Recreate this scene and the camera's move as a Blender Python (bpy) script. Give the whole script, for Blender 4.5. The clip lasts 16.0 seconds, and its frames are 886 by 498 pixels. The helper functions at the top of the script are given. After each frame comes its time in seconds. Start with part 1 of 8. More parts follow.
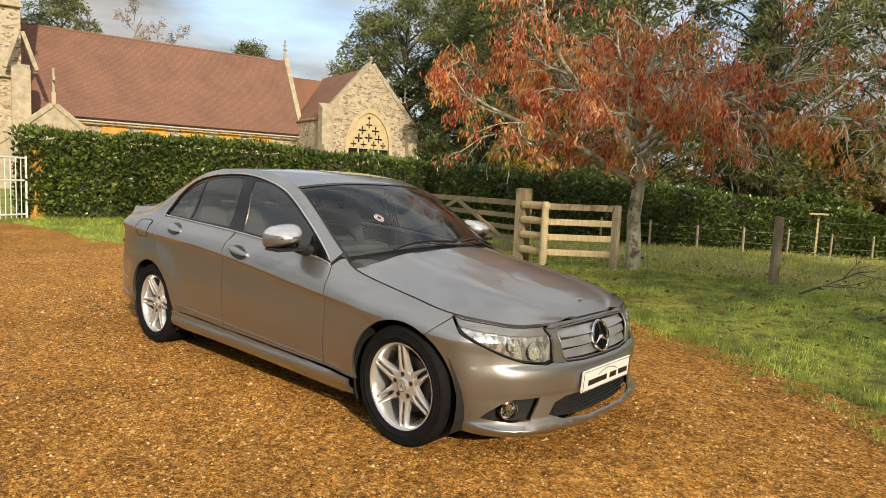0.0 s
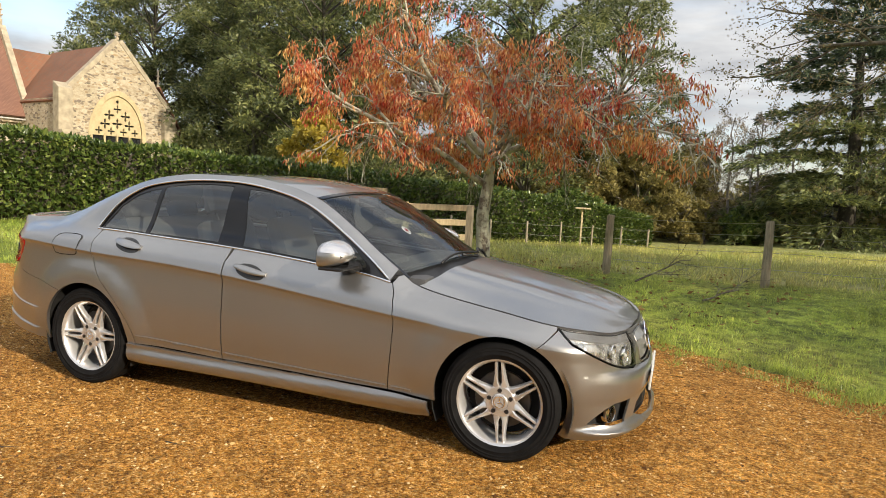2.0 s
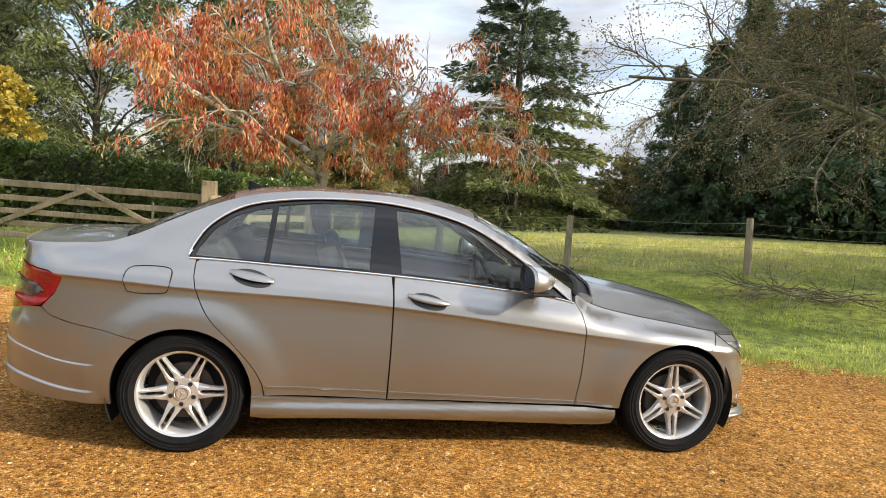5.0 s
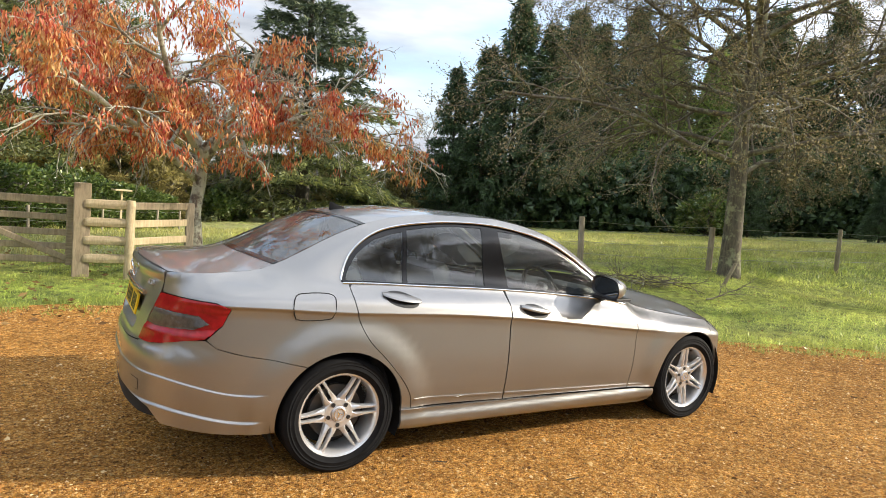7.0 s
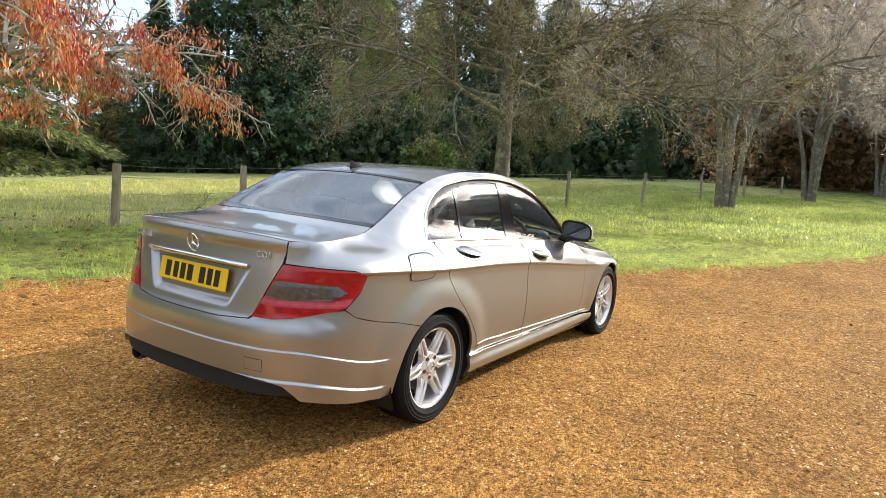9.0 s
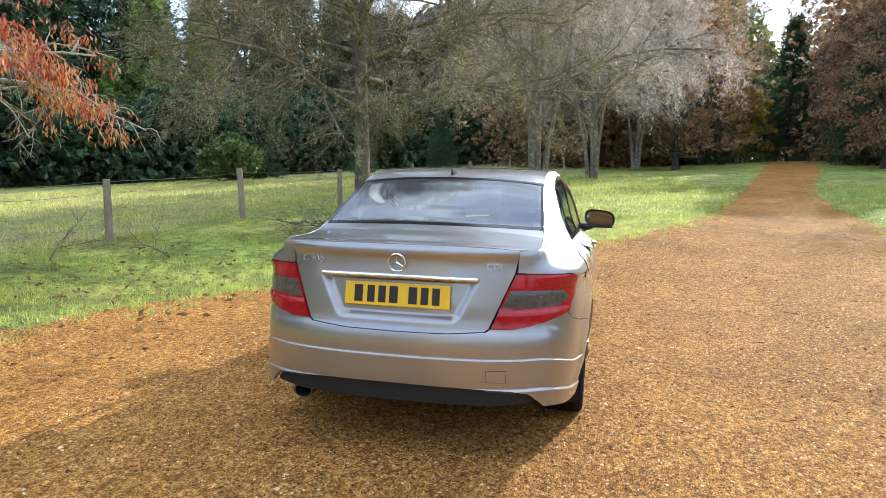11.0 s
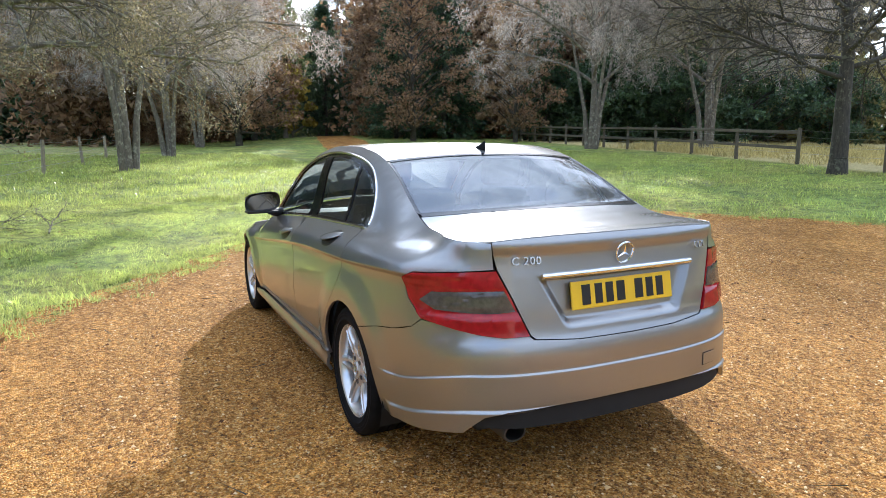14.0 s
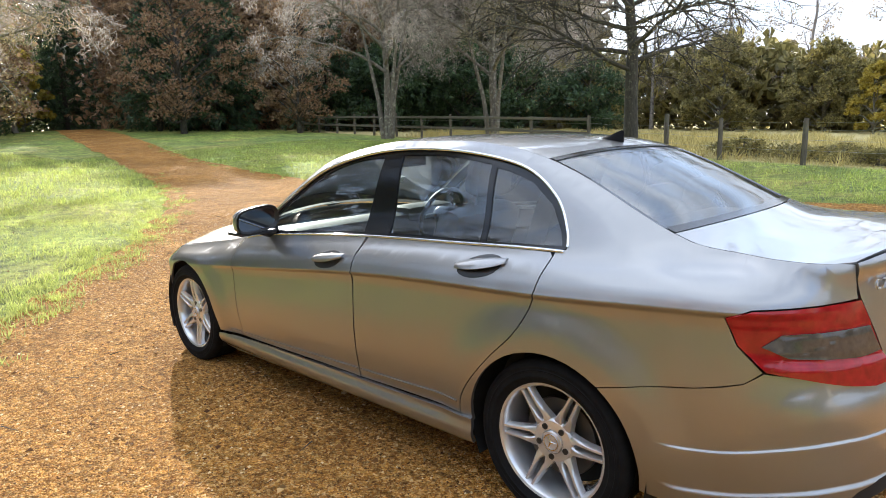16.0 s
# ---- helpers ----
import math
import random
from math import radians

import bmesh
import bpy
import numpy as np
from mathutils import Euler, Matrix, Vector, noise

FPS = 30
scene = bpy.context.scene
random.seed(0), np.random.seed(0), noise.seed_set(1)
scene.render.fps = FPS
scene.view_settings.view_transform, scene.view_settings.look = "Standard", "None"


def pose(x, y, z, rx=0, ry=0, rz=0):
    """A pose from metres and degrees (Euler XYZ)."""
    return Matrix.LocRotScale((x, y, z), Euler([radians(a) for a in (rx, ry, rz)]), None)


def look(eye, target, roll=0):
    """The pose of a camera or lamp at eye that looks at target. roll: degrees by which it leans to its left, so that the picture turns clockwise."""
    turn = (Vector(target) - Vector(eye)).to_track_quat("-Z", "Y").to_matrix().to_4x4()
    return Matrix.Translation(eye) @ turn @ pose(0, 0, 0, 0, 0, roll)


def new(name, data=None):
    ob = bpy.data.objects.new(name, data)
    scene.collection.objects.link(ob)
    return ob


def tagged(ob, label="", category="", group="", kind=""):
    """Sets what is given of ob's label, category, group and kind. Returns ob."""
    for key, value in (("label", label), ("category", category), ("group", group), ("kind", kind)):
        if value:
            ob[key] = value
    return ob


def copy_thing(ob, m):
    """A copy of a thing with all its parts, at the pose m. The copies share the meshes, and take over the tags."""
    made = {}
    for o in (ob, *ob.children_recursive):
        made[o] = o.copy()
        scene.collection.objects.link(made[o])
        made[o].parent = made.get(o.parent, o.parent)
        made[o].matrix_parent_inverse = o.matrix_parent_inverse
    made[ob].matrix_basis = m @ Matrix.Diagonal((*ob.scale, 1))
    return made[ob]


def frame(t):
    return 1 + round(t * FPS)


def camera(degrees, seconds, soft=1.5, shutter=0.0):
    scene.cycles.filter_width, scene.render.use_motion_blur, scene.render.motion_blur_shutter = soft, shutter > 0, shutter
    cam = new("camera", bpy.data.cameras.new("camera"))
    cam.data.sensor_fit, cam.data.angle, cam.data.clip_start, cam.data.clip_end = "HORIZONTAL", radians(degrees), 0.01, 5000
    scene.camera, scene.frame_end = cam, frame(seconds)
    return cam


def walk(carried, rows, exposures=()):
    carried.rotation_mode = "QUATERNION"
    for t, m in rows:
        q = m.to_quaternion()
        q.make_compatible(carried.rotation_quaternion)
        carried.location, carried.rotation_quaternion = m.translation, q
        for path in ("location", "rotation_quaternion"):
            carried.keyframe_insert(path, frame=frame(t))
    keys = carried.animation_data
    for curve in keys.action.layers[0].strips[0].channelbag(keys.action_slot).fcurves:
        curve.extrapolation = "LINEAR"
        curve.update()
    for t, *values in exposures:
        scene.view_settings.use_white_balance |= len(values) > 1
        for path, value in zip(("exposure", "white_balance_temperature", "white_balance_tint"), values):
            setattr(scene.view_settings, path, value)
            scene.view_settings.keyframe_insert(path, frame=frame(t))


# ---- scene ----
cam = camera(68.4, 16.0, soft=0.6)
PATH = [
    (0, (3.684, -3.192, 1.374), (2.375, -1.694, 1.17), 2.6),
    (0.5, (3.364, -3.479, 1.41), (2.208, -1.859, 1.207), 2.9),
    (1, (2.975, -3.682, 1.393), (1.954, -1.976, 1.181), 3.1),
    (1.5, (2.574, -3.891, 1.404), (1.698, -2.105, 1.197), 3.2),
    (2, (2.147, -4.036, 1.403), (1.492, -2.156, 1.214), 3.1),
    (2.5, (1.649, -4.159, 1.447), (1.15, -2.232, 1.253), 3.9),
    (3, (1.17, -4.302, 1.466), (0.768, -2.352, 1.278), 3.9),
    (3.5, (0.716, -4.287, 1.456), (0.52, -2.306, 1.259), 4.0),
    (6, (-1.721, -4.299, 1.493), (-0.998, -2.443, 1.321), 4.5),
    (6.5, (-2.251, -4.234, 1.534), (-1.333, -2.463, 1.38), 4.7),
    (7, (-2.71, -4.008, 1.516), (-1.688, -2.297, 1.357), 4.5),
    (7.5, (-3.238, -3.813, 1.534), (-2.023, -2.236, 1.349), 4.4),
    (8, (-3.653, -3.53, 1.517), (-2.265, -2.11, 1.285), 4.3),
    (10.5, (-5.108, -1.394, 1.378), (-3.217, -0.789, 1.137), 1.7),
    (11, (-5.23, -0.927, 1.432), (-3.302, -0.459, 1.179), 0.7),
    (11.5, (-5.201, -0.449, 1.418), (-3.227, -0.243, 1.171), 0.7),
    (12, (-5.188, 0.071, 1.414), (-3.204, 0.041, 1.166), 0.4),
    (12.5, (-5.055, 0.53, 1.382), (-3.086, 0.275, 1.134), 0.2),
    (13, (-4.879, 0.995, 1.409), (-2.95, 0.575, 1.092), 0.0),
    (13.5, (-4.648, 1.425, 1.388), (-2.783, 0.772, 1.083), 0.0),
    (14, (-4.34, 1.798, 1.417), (-2.567, 0.932, 1.097), -0.4),
    (14.5, (-4.011, 2.147, 1.449), (-2.342, 1.094, 1.121), -0.6),
    (15, (-3.564, 2.379, 1.456), (-1.991, 1.195, 1.103), -0.7),
    (15.5, (-3.118, 2.611, 1.45), (-1.676, 1.27, 1.098), -1.1),
    (16, (-2.634, 2.705, 1.45), (-1.279, 1.279, 1.09), -1.4),
]
walk(cam, [(t, look(eye, target, roll)) for t, eye, target, roll in PATH],
     [(0.0, 0.71, 6900, 10), (3.5, 1.23, 6300, 10), (7.0, 1.35, 6200, 10), (10.5, 1.70, 5550, 10), (12.5, 1.73, 5200, 10), (14.5, 1.75, 5300, 10), (16.0, 1.80, 5700, 10)])

# ---- sky, sun ----
SUN_AZ, SUN_EL = radians(-26), radians(23.5)
world = bpy.data.worlds.new("sky")
scene.world = world
world.use_nodes = True
wn, wl = world.node_tree.nodes, world.node_tree.links
wn.clear()
sky = wn.new("ShaderNodeTexSky")
sky.sky_type, sky.sun_disc = "NISHITA", False
sky.sun_elevation, sky.sun_rotation = SUN_EL, radians(90) - SUN_AZ
sky.air_density, sky.dust_density = 1.0, 2.0
# soft cloud sheets over the blue
coord = wn.new("ShaderNodeTexCoord")
stretch = wn.new("ShaderNodeMapping")
stretch.inputs["Scale"].default_value = (1.0, 1.0, 4.0)
cloud = wn.new("ShaderNodeTexNoise")
cloud.inputs["Scale"].default_value, cloud.inputs["Detail"].default_value = 2.2, 7
cover = wn.new("ShaderNodeValToRGB")
cover.color_ramp.elements[0].position, cover.color_ramp.elements[1].position = 0.30, 0.56
blend = wn.new("ShaderNodeMixRGB")
back = wn.new("ShaderNodeBackground")
back.inputs[1].default_value = 0.15
out = wn.new("ShaderNodeOutputWorld")
wl.new(coord.outputs["Generated"], stretch.inputs[0])
wl.new(stretch.outputs[0], cloud.inputs["Vector"])
wl.new(cloud.outputs["Fac"], cover.inputs[0])
grey = wn.new("ShaderNodeTexNoise")
grey.inputs["Scale"].default_value, grey.inputs["Detail"].default_value = 5.0, 6
shade = wn.new("ShaderNodeValToRGB")
shade.color_ramp.elements[0].position, shade.color_ramp.elements[1].position = 0.35, 0.65
shade.color_ramp.elements[0].color, shade.color_ramp.elements[1].color = (2.85, 2.97, 3.2, 1), (5.4, 5.45, 5.5, 1)
wl.new(stretch.outputs[0], grey.inputs["Vector"])
wl.new(grey.outputs["Fac"], shade.inputs[0])
# clouds are brighter towards the sun
facing = wn.new("ShaderNodeVectorMath")
facing.operation = "DOT_PRODUCT"
facing.inputs[1].default_value = (math.cos(SUN_AZ), math.sin(SUN_AZ), 0.25)
bright = wn.new("ShaderNodeMapRange")
bright.inputs["From Min"].default_value, bright.inputs["From Max"].default_value = -1.0, 1.0
bright.inputs["To Min"].default_value, bright.inputs["To Max"].default_value = 0.80, 1.04
lit = wn.new("ShaderNodeMixRGB")
lit.blend_type = "MULTIPLY"
lit.inputs[0].default_value = 1.0
wl.new(coord.outputs["Generated"], facing.inputs[0])
wl.new(facing.outputs["Value"], bright.inputs[0])
# the cloud sheet is brighter overhead, and glows round the sun
height = wn.new("ShaderNodeSeparateXYZ")
zenith = wn.new("ShaderNodeMapRange")
zenith.inputs["From Min"].default_value, zenith.inputs["From Max"].default_value = 0.22, 0.80
zenith.inputs["To Min"].default_value, zenith.inputs["To Max"].default_value = 0.60, 1.02
near_sun = wn.new("ShaderNodeVectorMath")
near_sun.operation = "DOT_PRODUCT"
near_sun.inputs[1].default_value = (math.cos(SUN_AZ) * math.cos(SUN_EL), math.sin(SUN_AZ) * math.cos(SUN_EL), math.sin(SUN_EL))
aureole = wn.new("ShaderNodeMapRange")
aureole.interpolation_type = "SMOOTHSTEP"
aureole.inputs["From Min"].default_value, aureole.inputs["From Max"].default_value = 0.80, 1.0
aureole.inputs["To Min"].default_value, aureole.inputs["To Max"].default_value = 0.0, 0.2
both = wn.new("ShaderNodeMath")
both.operation = "MULTIPLY"
glow = wn.new("ShaderNodeMath")
glow.operation = "ADD"
wl.new(coord.outputs["Generated"], height.inputs[0])
wl.new(height.outputs["Z"], zenith.inputs[0])
wl.new(coord.outputs["Generated"], near_sun.inputs[0])
wl.new(near_sun.outputs["Value"], aureole.inputs[0])
wl.new(bright.outputs[0], both.inputs[0])
wl.new(zenith.outputs[0], both.inputs[1])
wl.new(both.outputs[0], glow.inputs[0])
wl.new(aureole.outputs[0], glow.inputs[1])
wl.new(shade.outputs[0], lit.inputs[1])
wl.new(glow.outputs[0], lit.inputs[2])
wl.new(lit.outputs[0], blend.inputs[2])
wl.new(cover.outputs[0], blend.inputs[0])
wl.new(sky.outputs[0], blend.inputs[1])
wl.new(blend.outputs[0], back.inputs[0])
wl.new(back.outputs[0], out.inputs[0])
sun = new("sun", bpy.data.lights.new("sun", "SUN"))
sun.data.energy, sun.data.angle, sun.data.color = 2.6, radians(0.7), (1.0, 0.88, 0.70)
sun.matrix_world = look((0, 0, 0), (-math.cos(SUN_AZ) * math.cos(SUN_EL), -math.sin(SUN_AZ) * math.cos(SUN_EL), -math.sin(SUN_EL)))

# ---- materials ----
class Nodes:
    """A small wrapper to write node materials in few lines."""

    def __init__(self, name):
        self.mat = bpy.data.materials.new(name)
        self.mat.use_nodes = True
        self.n, self.l = self.mat.node_tree.nodes, self.mat.node_tree.links
        self.bsdf = self.n["Principled BSDF"]
        self.out = self.n["Material Output"]
        self.co = None

    def node(self, kind, **values):
        node = self.n.new(kind)
        for key, value in values.items():
            node.inputs[key.replace("_", " ")].default_value = value
        return node

    def place(self, scale=(1, 1, 1), space="Object"):
        co = self.n.new("ShaderNodeTexCoord")
        mp = self.node("ShaderNodeMapping", Scale=scale)
        self.l.new(co.outputs[space], mp.inputs[0])
        return mp.outputs[0]

    def noise(self, scale, detail=4, rough=0.55, at=None):
        t = self.node("ShaderNodeTexNoise", Scale=scale, Detail=detail, Roughness=rough)
        self.l.new(at or self.spot(), t.inputs["Vector"])
        return t.outputs["Fac"]

    def spot(self):
        if self.co is None:
            self.co = self.n.new("ShaderNodeNewGeometry").outputs["Position"]
        return self.co

    def cells(self, scale, out="Color", feature="F1", at=None):
        t = self.node("ShaderNodeTexVoronoi", Scale=scale)
        t.feature = feature
        self.l.new(at or self.spot(), t.inputs["Vector"])
        return t.outputs[out]

    def ramp(self, fac, *stops):
        r = self.n.new("ShaderNodeValToRGB")
        e = r.color_ramp.elements
        while len(e) < len(stops):
            e.new(0.5)
        for el, (p, c) in zip(e, stops):
            el.position, el.color = p, (*c, 1) if len(c) == 3 else c
        self.l.new(fac, r.inputs[0])
        return r.outputs[0]

    def mix(self, fac, a, b, mode="MIX"):
        m = self.n.new("ShaderNodeMixRGB")
        m.blend_type = mode
        for i, v in enumerate((fac, a, b)):
            if isinstance(v, (int, float)):
                m.inputs[i].default_value = v if i == 0 else (v, v, v, 1)
            elif isinstance(v, tuple):
                m.inputs[i].default_value = (*v, 1)
            else:
                self.l.new(v, m.inputs[i])
        return m.outputs[0]

    def sep(self, col):
        s = self.n.new("ShaderNodeSeparateColor")
        self.l.new(col, s.inputs[0])
        return s.outputs[0]

    def put(self, **sockets):
        for key, v in sockets.items():
            s = self.bsdf.inputs[key.replace("_", " ")]
            if isinstance(v, (int, float)):
                s.default_value = v
            elif isinstance(v, tuple):
                s.default_value = (*v, 1)
            else:
                self.l.new(v, s)
        return self

    def bump(self, height, strength=0.4, dist=0.01):
        b = self.node("ShaderNodeBump", Strength=strength, Distance=dist)
        self.l.new(height, b.inputs["Height"])
        self.l.new(b.outputs[0], self.bsdf.inputs["Normal"])
        return self

    def island(self):
        return self.n.new("ShaderNodeNewGeometry").outputs["Random Per Island"]

    def piece(self):
        return self.n.new("ShaderNodeObjectInfo").outputs["Random"]

    def thin(self, amount, col):
        """Lets light shine through, for leaves."""
        t = self.n.new("ShaderNodeBsdfTranslucent")
        m = self.n.new("ShaderNodeMixShader")
        m.inputs[0].default_value = amount
        self.l.new(col, t.inputs[0])
        self.l.new(self.bsdf.outputs[0], m.inputs[1])
        self.l.new(t.outputs[0], m.inputs[2])
        self.l.new(m.outputs[0], self.out.inputs[0])
        return self


def plain(name, col, rough=0.5, metal=0.0, vary=0.12, scale=12.0):
    k = Nodes(name)
    a = tuple(c * (1 - vary) for c in col)
    b = tuple(min(1, c * (1 + vary)) for c in col)
    k.put(Base_Color=k.ramp(k.noise(scale), (0.3, a), (0.7, b)), Roughness=rough, Metallic=metal)
    return k.mat


def leafy(name, dark, mid, light, glow=0.35, rough=0.5):
    k = Nodes(name)
    col = k.ramp(k.island(), (0.0, dark), (0.5, mid), (1.0, light))
    big = k.ramp(k.noise(0.9, 3), (0.3, (0.52, 0.54, 0.52)), (0.7, (1.22, 1.2, 1.15)))
    col = k.mix(1.0, col, big, "MULTIPLY")
    k.put(Base_Color=col, Roughness=rough)
    return k.thin(glow, col).mat


def cherry_material():
    """Hanging leaves, from red through orange to pale yellow, in patches."""
    k = Nodes("cherry_leaves")
    own = k.island()
    red = k.ramp(own, (0.0, (0.30, 0.022, 0.022)), (0.35, (0.62, 0.10, 0.06)), (0.7, (0.78, 0.27, 0.13)), (1.0, (0.82, 0.50, 0.27)))
    gold = k.ramp(own, (0.0, (0.40, 0.12, 0.035)), (0.45, (0.74, 0.35, 0.10)), (0.8, (0.80, 0.50, 0.18)), (1.0, (0.70, 0.58, 0.23)))
    col = k.mix(k.ramp(k.noise(1.7, 4, 0.6), (0.40, (0, 0, 0)), (0.62, (1, 1, 1))), red, gold)
    k.put(Base_Color=col, Roughness=0.45)
    return k.thin(0.5, col).mat


def grass_material(name, dark, mid, light, dry, much=0.5):
    """Blades whose colour turns to dry tufts in patches."""
    k = Nodes(name)
    own = k.island()
    col = k.ramp(own, (0.0, dark), (0.5, mid), (1.0, light))
    old = k.ramp(own, (0.0, tuple(c * 0.5 for c in dry)), (1.0, dry))
    col = k.mix(k.ramp(k.noise(0.42, 6, 0.65), (0.60 - 0.25 * much, (0, 0, 0)), (0.78 - 0.25 * much, (1, 1, 1))), col, old)
    big = k.ramp(k.noise(1.4, 5, 0.6), (0.36, (0.44, 0.48, 0.42)), (0.64, (1.32, 1.28, 1.18)))
    col = k.mix(1.0, col, big, "MULTIPLY")
    tuft = k.ramp(k.noise(6.5, 4, 0.6), (0.36, (0.54, 0.57, 0.50)), (0.62, (1.3, 1.27, 1.18)))
    col = k.mix(1.0, col, tuft, "MULTIPLY")
    k.put(Base_Color=col, Roughness=0.34, Specular_IOR_Level=0.6)
    return k.thin(0.5, k.mix(0.5, col, (0.72, 0.70, 0.26))).mat


def barky(name, dark, light, lichen, amount=0.5):
    k = Nodes(name)
    at = k.place((9, 9, 1.6))
    grain = k.noise(3.0, 8, 0.7, at)
    col = k.ramp(grain, (0.3, dark), (0.72, light))
    spots = k.ramp(k.noise(5.5, 6, 0.7), (0.62 - 0.25 * amount, (0, 0, 0)), (0.70 - 0.2 * amount, (1, 1, 1)))
    k.put(Base_Color=k.mix(spots, col, lichen), Roughness=0.92)
    return k.bump(grain, 0.6, 0.02).mat


def gravel_material():
    k = Nodes("gravel")
    pick = k.sep(k.cells(112))
    small = k.sep(k.cells(190))
    stops = ((0.0, (0.10, 0.042, 0.009)), (0.20, (0.29, 0.12, 0.02)), (0.5, (0.54, 0.25, 0.044)), (0.8, (0.74, 0.43, 0.11)), (1.0, (0.88, 0.66, 0.34)))
    col = k.mix(0.45, k.ramp(pick, *stops), k.ramp(small, *stops))
    patch = k.ramp(k.noise(0.55, 6, 0.6), (0.32, (0.66, 0.62, 0.58)), (0.68, (1.12, 1.08, 1.0)))
    col = k.mix(1.0, col, patch, "MULTIPLY")
    fine = k.ramp(k.noise(5, 6, 0.7), (0.32, (0.72, 0.69, 0.66)), (0.68, (1.2, 1.2, 1.2)))
    col = k.mix(1.0, col, fine, "MULTIPLY")
    clump = k.ramp(k.noise(26, 4, 0.65), (0.36, (0.50, 0.47, 0.43)), (0.62, (1.34, 1.33, 1.30)))
    col = k.mix(1.0, col, clump, "MULTIPLY")
    k.put(Base_Color=col, Roughness=0.92, Specular_IOR_Level=0.14, Diffuse_Roughness=0.3)
    h = k.mix(0.5, k.cells(112, "Distance"), k.ramp(k.noise(24, 4), (0.3, (1, 1, 1)), (0.7, (0, 0, 0))))
    return k.bump(h, 1.0, -0.03).mat


def turf_material():
    k = Nodes("turf")
    fine = k.noise(38, 6, 0.7)
    col = k.ramp(fine, (0.28, (0.09, 0.14, 0.022)), (0.5, (0.28, 0.37, 0.06)), (0.75, (0.54, 0.58, 0.13)))
    dry = k.ramp(k.noise(0.33, 5, 0.6), (0.42, (0, 0, 0)), (0.7, (1, 1, 1)))
    col = k.mix(dry, col, k.ramp(fine, (0.3, (0.20, 0.18, 0.04)), (0.75, (0.42, 0.37, 0.10))))
    wide = k.mix(1.0, k.ramp(k.noise(1.3, 5, 0.65), (0.34, (0.50, 0.52, 0.48)), (0.64, (1.2, 1.18, 1.1))), k.ramp(k.noise(0.16, 3), (0.35, (0.72, 0.76, 0.7)), (0.65, (1.15, 1.12, 1.0))), "MULTIPLY")
    col = k.mix(1.0, col, wide, "MULTIPLY")
    col = k.mix(1.0, col, k.ramp(k.noise(6.5, 4, 0.6), (0.36, (0.42, 0.42, 0.40)), (0.62, (1.3, 1.28, 1.15))), "MULTIPLY")
    # the paddock beyond the south fence is dry straw
    split = k.node("ShaderNodeVectorMath")
    split.operation = "DOT_PRODUCT"
    split.inputs[1].default_value = (-0.27, -1.0, 0.0)
    k.l.new(k.spot(), split.inputs[0])
    edge = k.node("ShaderNodeMapRange", From_Min=14.6, From_Max=15.2)
    k.l.new(split.outputs["Value"], edge.inputs[0])
    col = k.mix(edge.outputs[0], col, k.ramp(k.noise(9, 6, 0.7), (0.3, (0.34, 0.27, 0.09)), (0.7, (0.66, 0.55, 0.24))))
    # rough pale tussocks in the meadow beyond the wire fence
    far = k.node("ShaderNodeVectorMath")
    far.operation = "DOT_PRODUCT"
    far.inputs[1].default_value = (0.18, 1.0, 0.0)
    k.l.new(k.spot(), far.inputs[0])
    beyond = k.node("ShaderNodeMapRange", From_Min=7.4, From_Max=8.0)
    k.l.new(far.outputs["Value"], beyond.inputs[0])
    pale = k.ramp(k.noise(1.6, 6, 0.7), (0.40, (0, 0, 0)), (0.60, (0.75, 0.75, 0.75)))
    col = k.mix(k.mix(1.0, pale, beyond.outputs[0], "MULTIPLY"), col, k.ramp(k.noise(9, 6, 0.7), (0.3, (0.24, 0.21, 0.085)), (0.7, (0.50, 0.45, 0.21))))
    k.put(Base_Color=col, Roughness=0.9)
    return k.bump(k.mix(0.5, fine, k.noise(3.5, 4)), 0.9, 0.06).mat


def paint_material():
    k = Nodes("silver_paint")
    fleck = k.sep(k.cells(2600, at=k.place()))
    haze = k.noise(1.6, 4, at=k.place())
    col = k.mix(k.ramp(fleck, (0.2, (0, 0, 0)), (0.9, (0.55, 0.55, 0.55))), (0.300, 0.296, 0.290), (0.435, 0.430, 0.421))
    col = k.mix(1.0, col, k.ramp(haze, (0.3, (0.95, 0.95, 0.95)), (0.7, (1.03, 1.03, 1.03))), "MULTIPLY")
    k.put(Base_Color=col, Metallic=0.85, Roughness=k.ramp(haze, (0.2, (0.35, 0.35, 0.35)), (0.8, (0.40, 0.40, 0.40))), Coat_Weight=1.0, Coat_Roughness=0.025, Coat_IOR=1.5)
    return k.mat


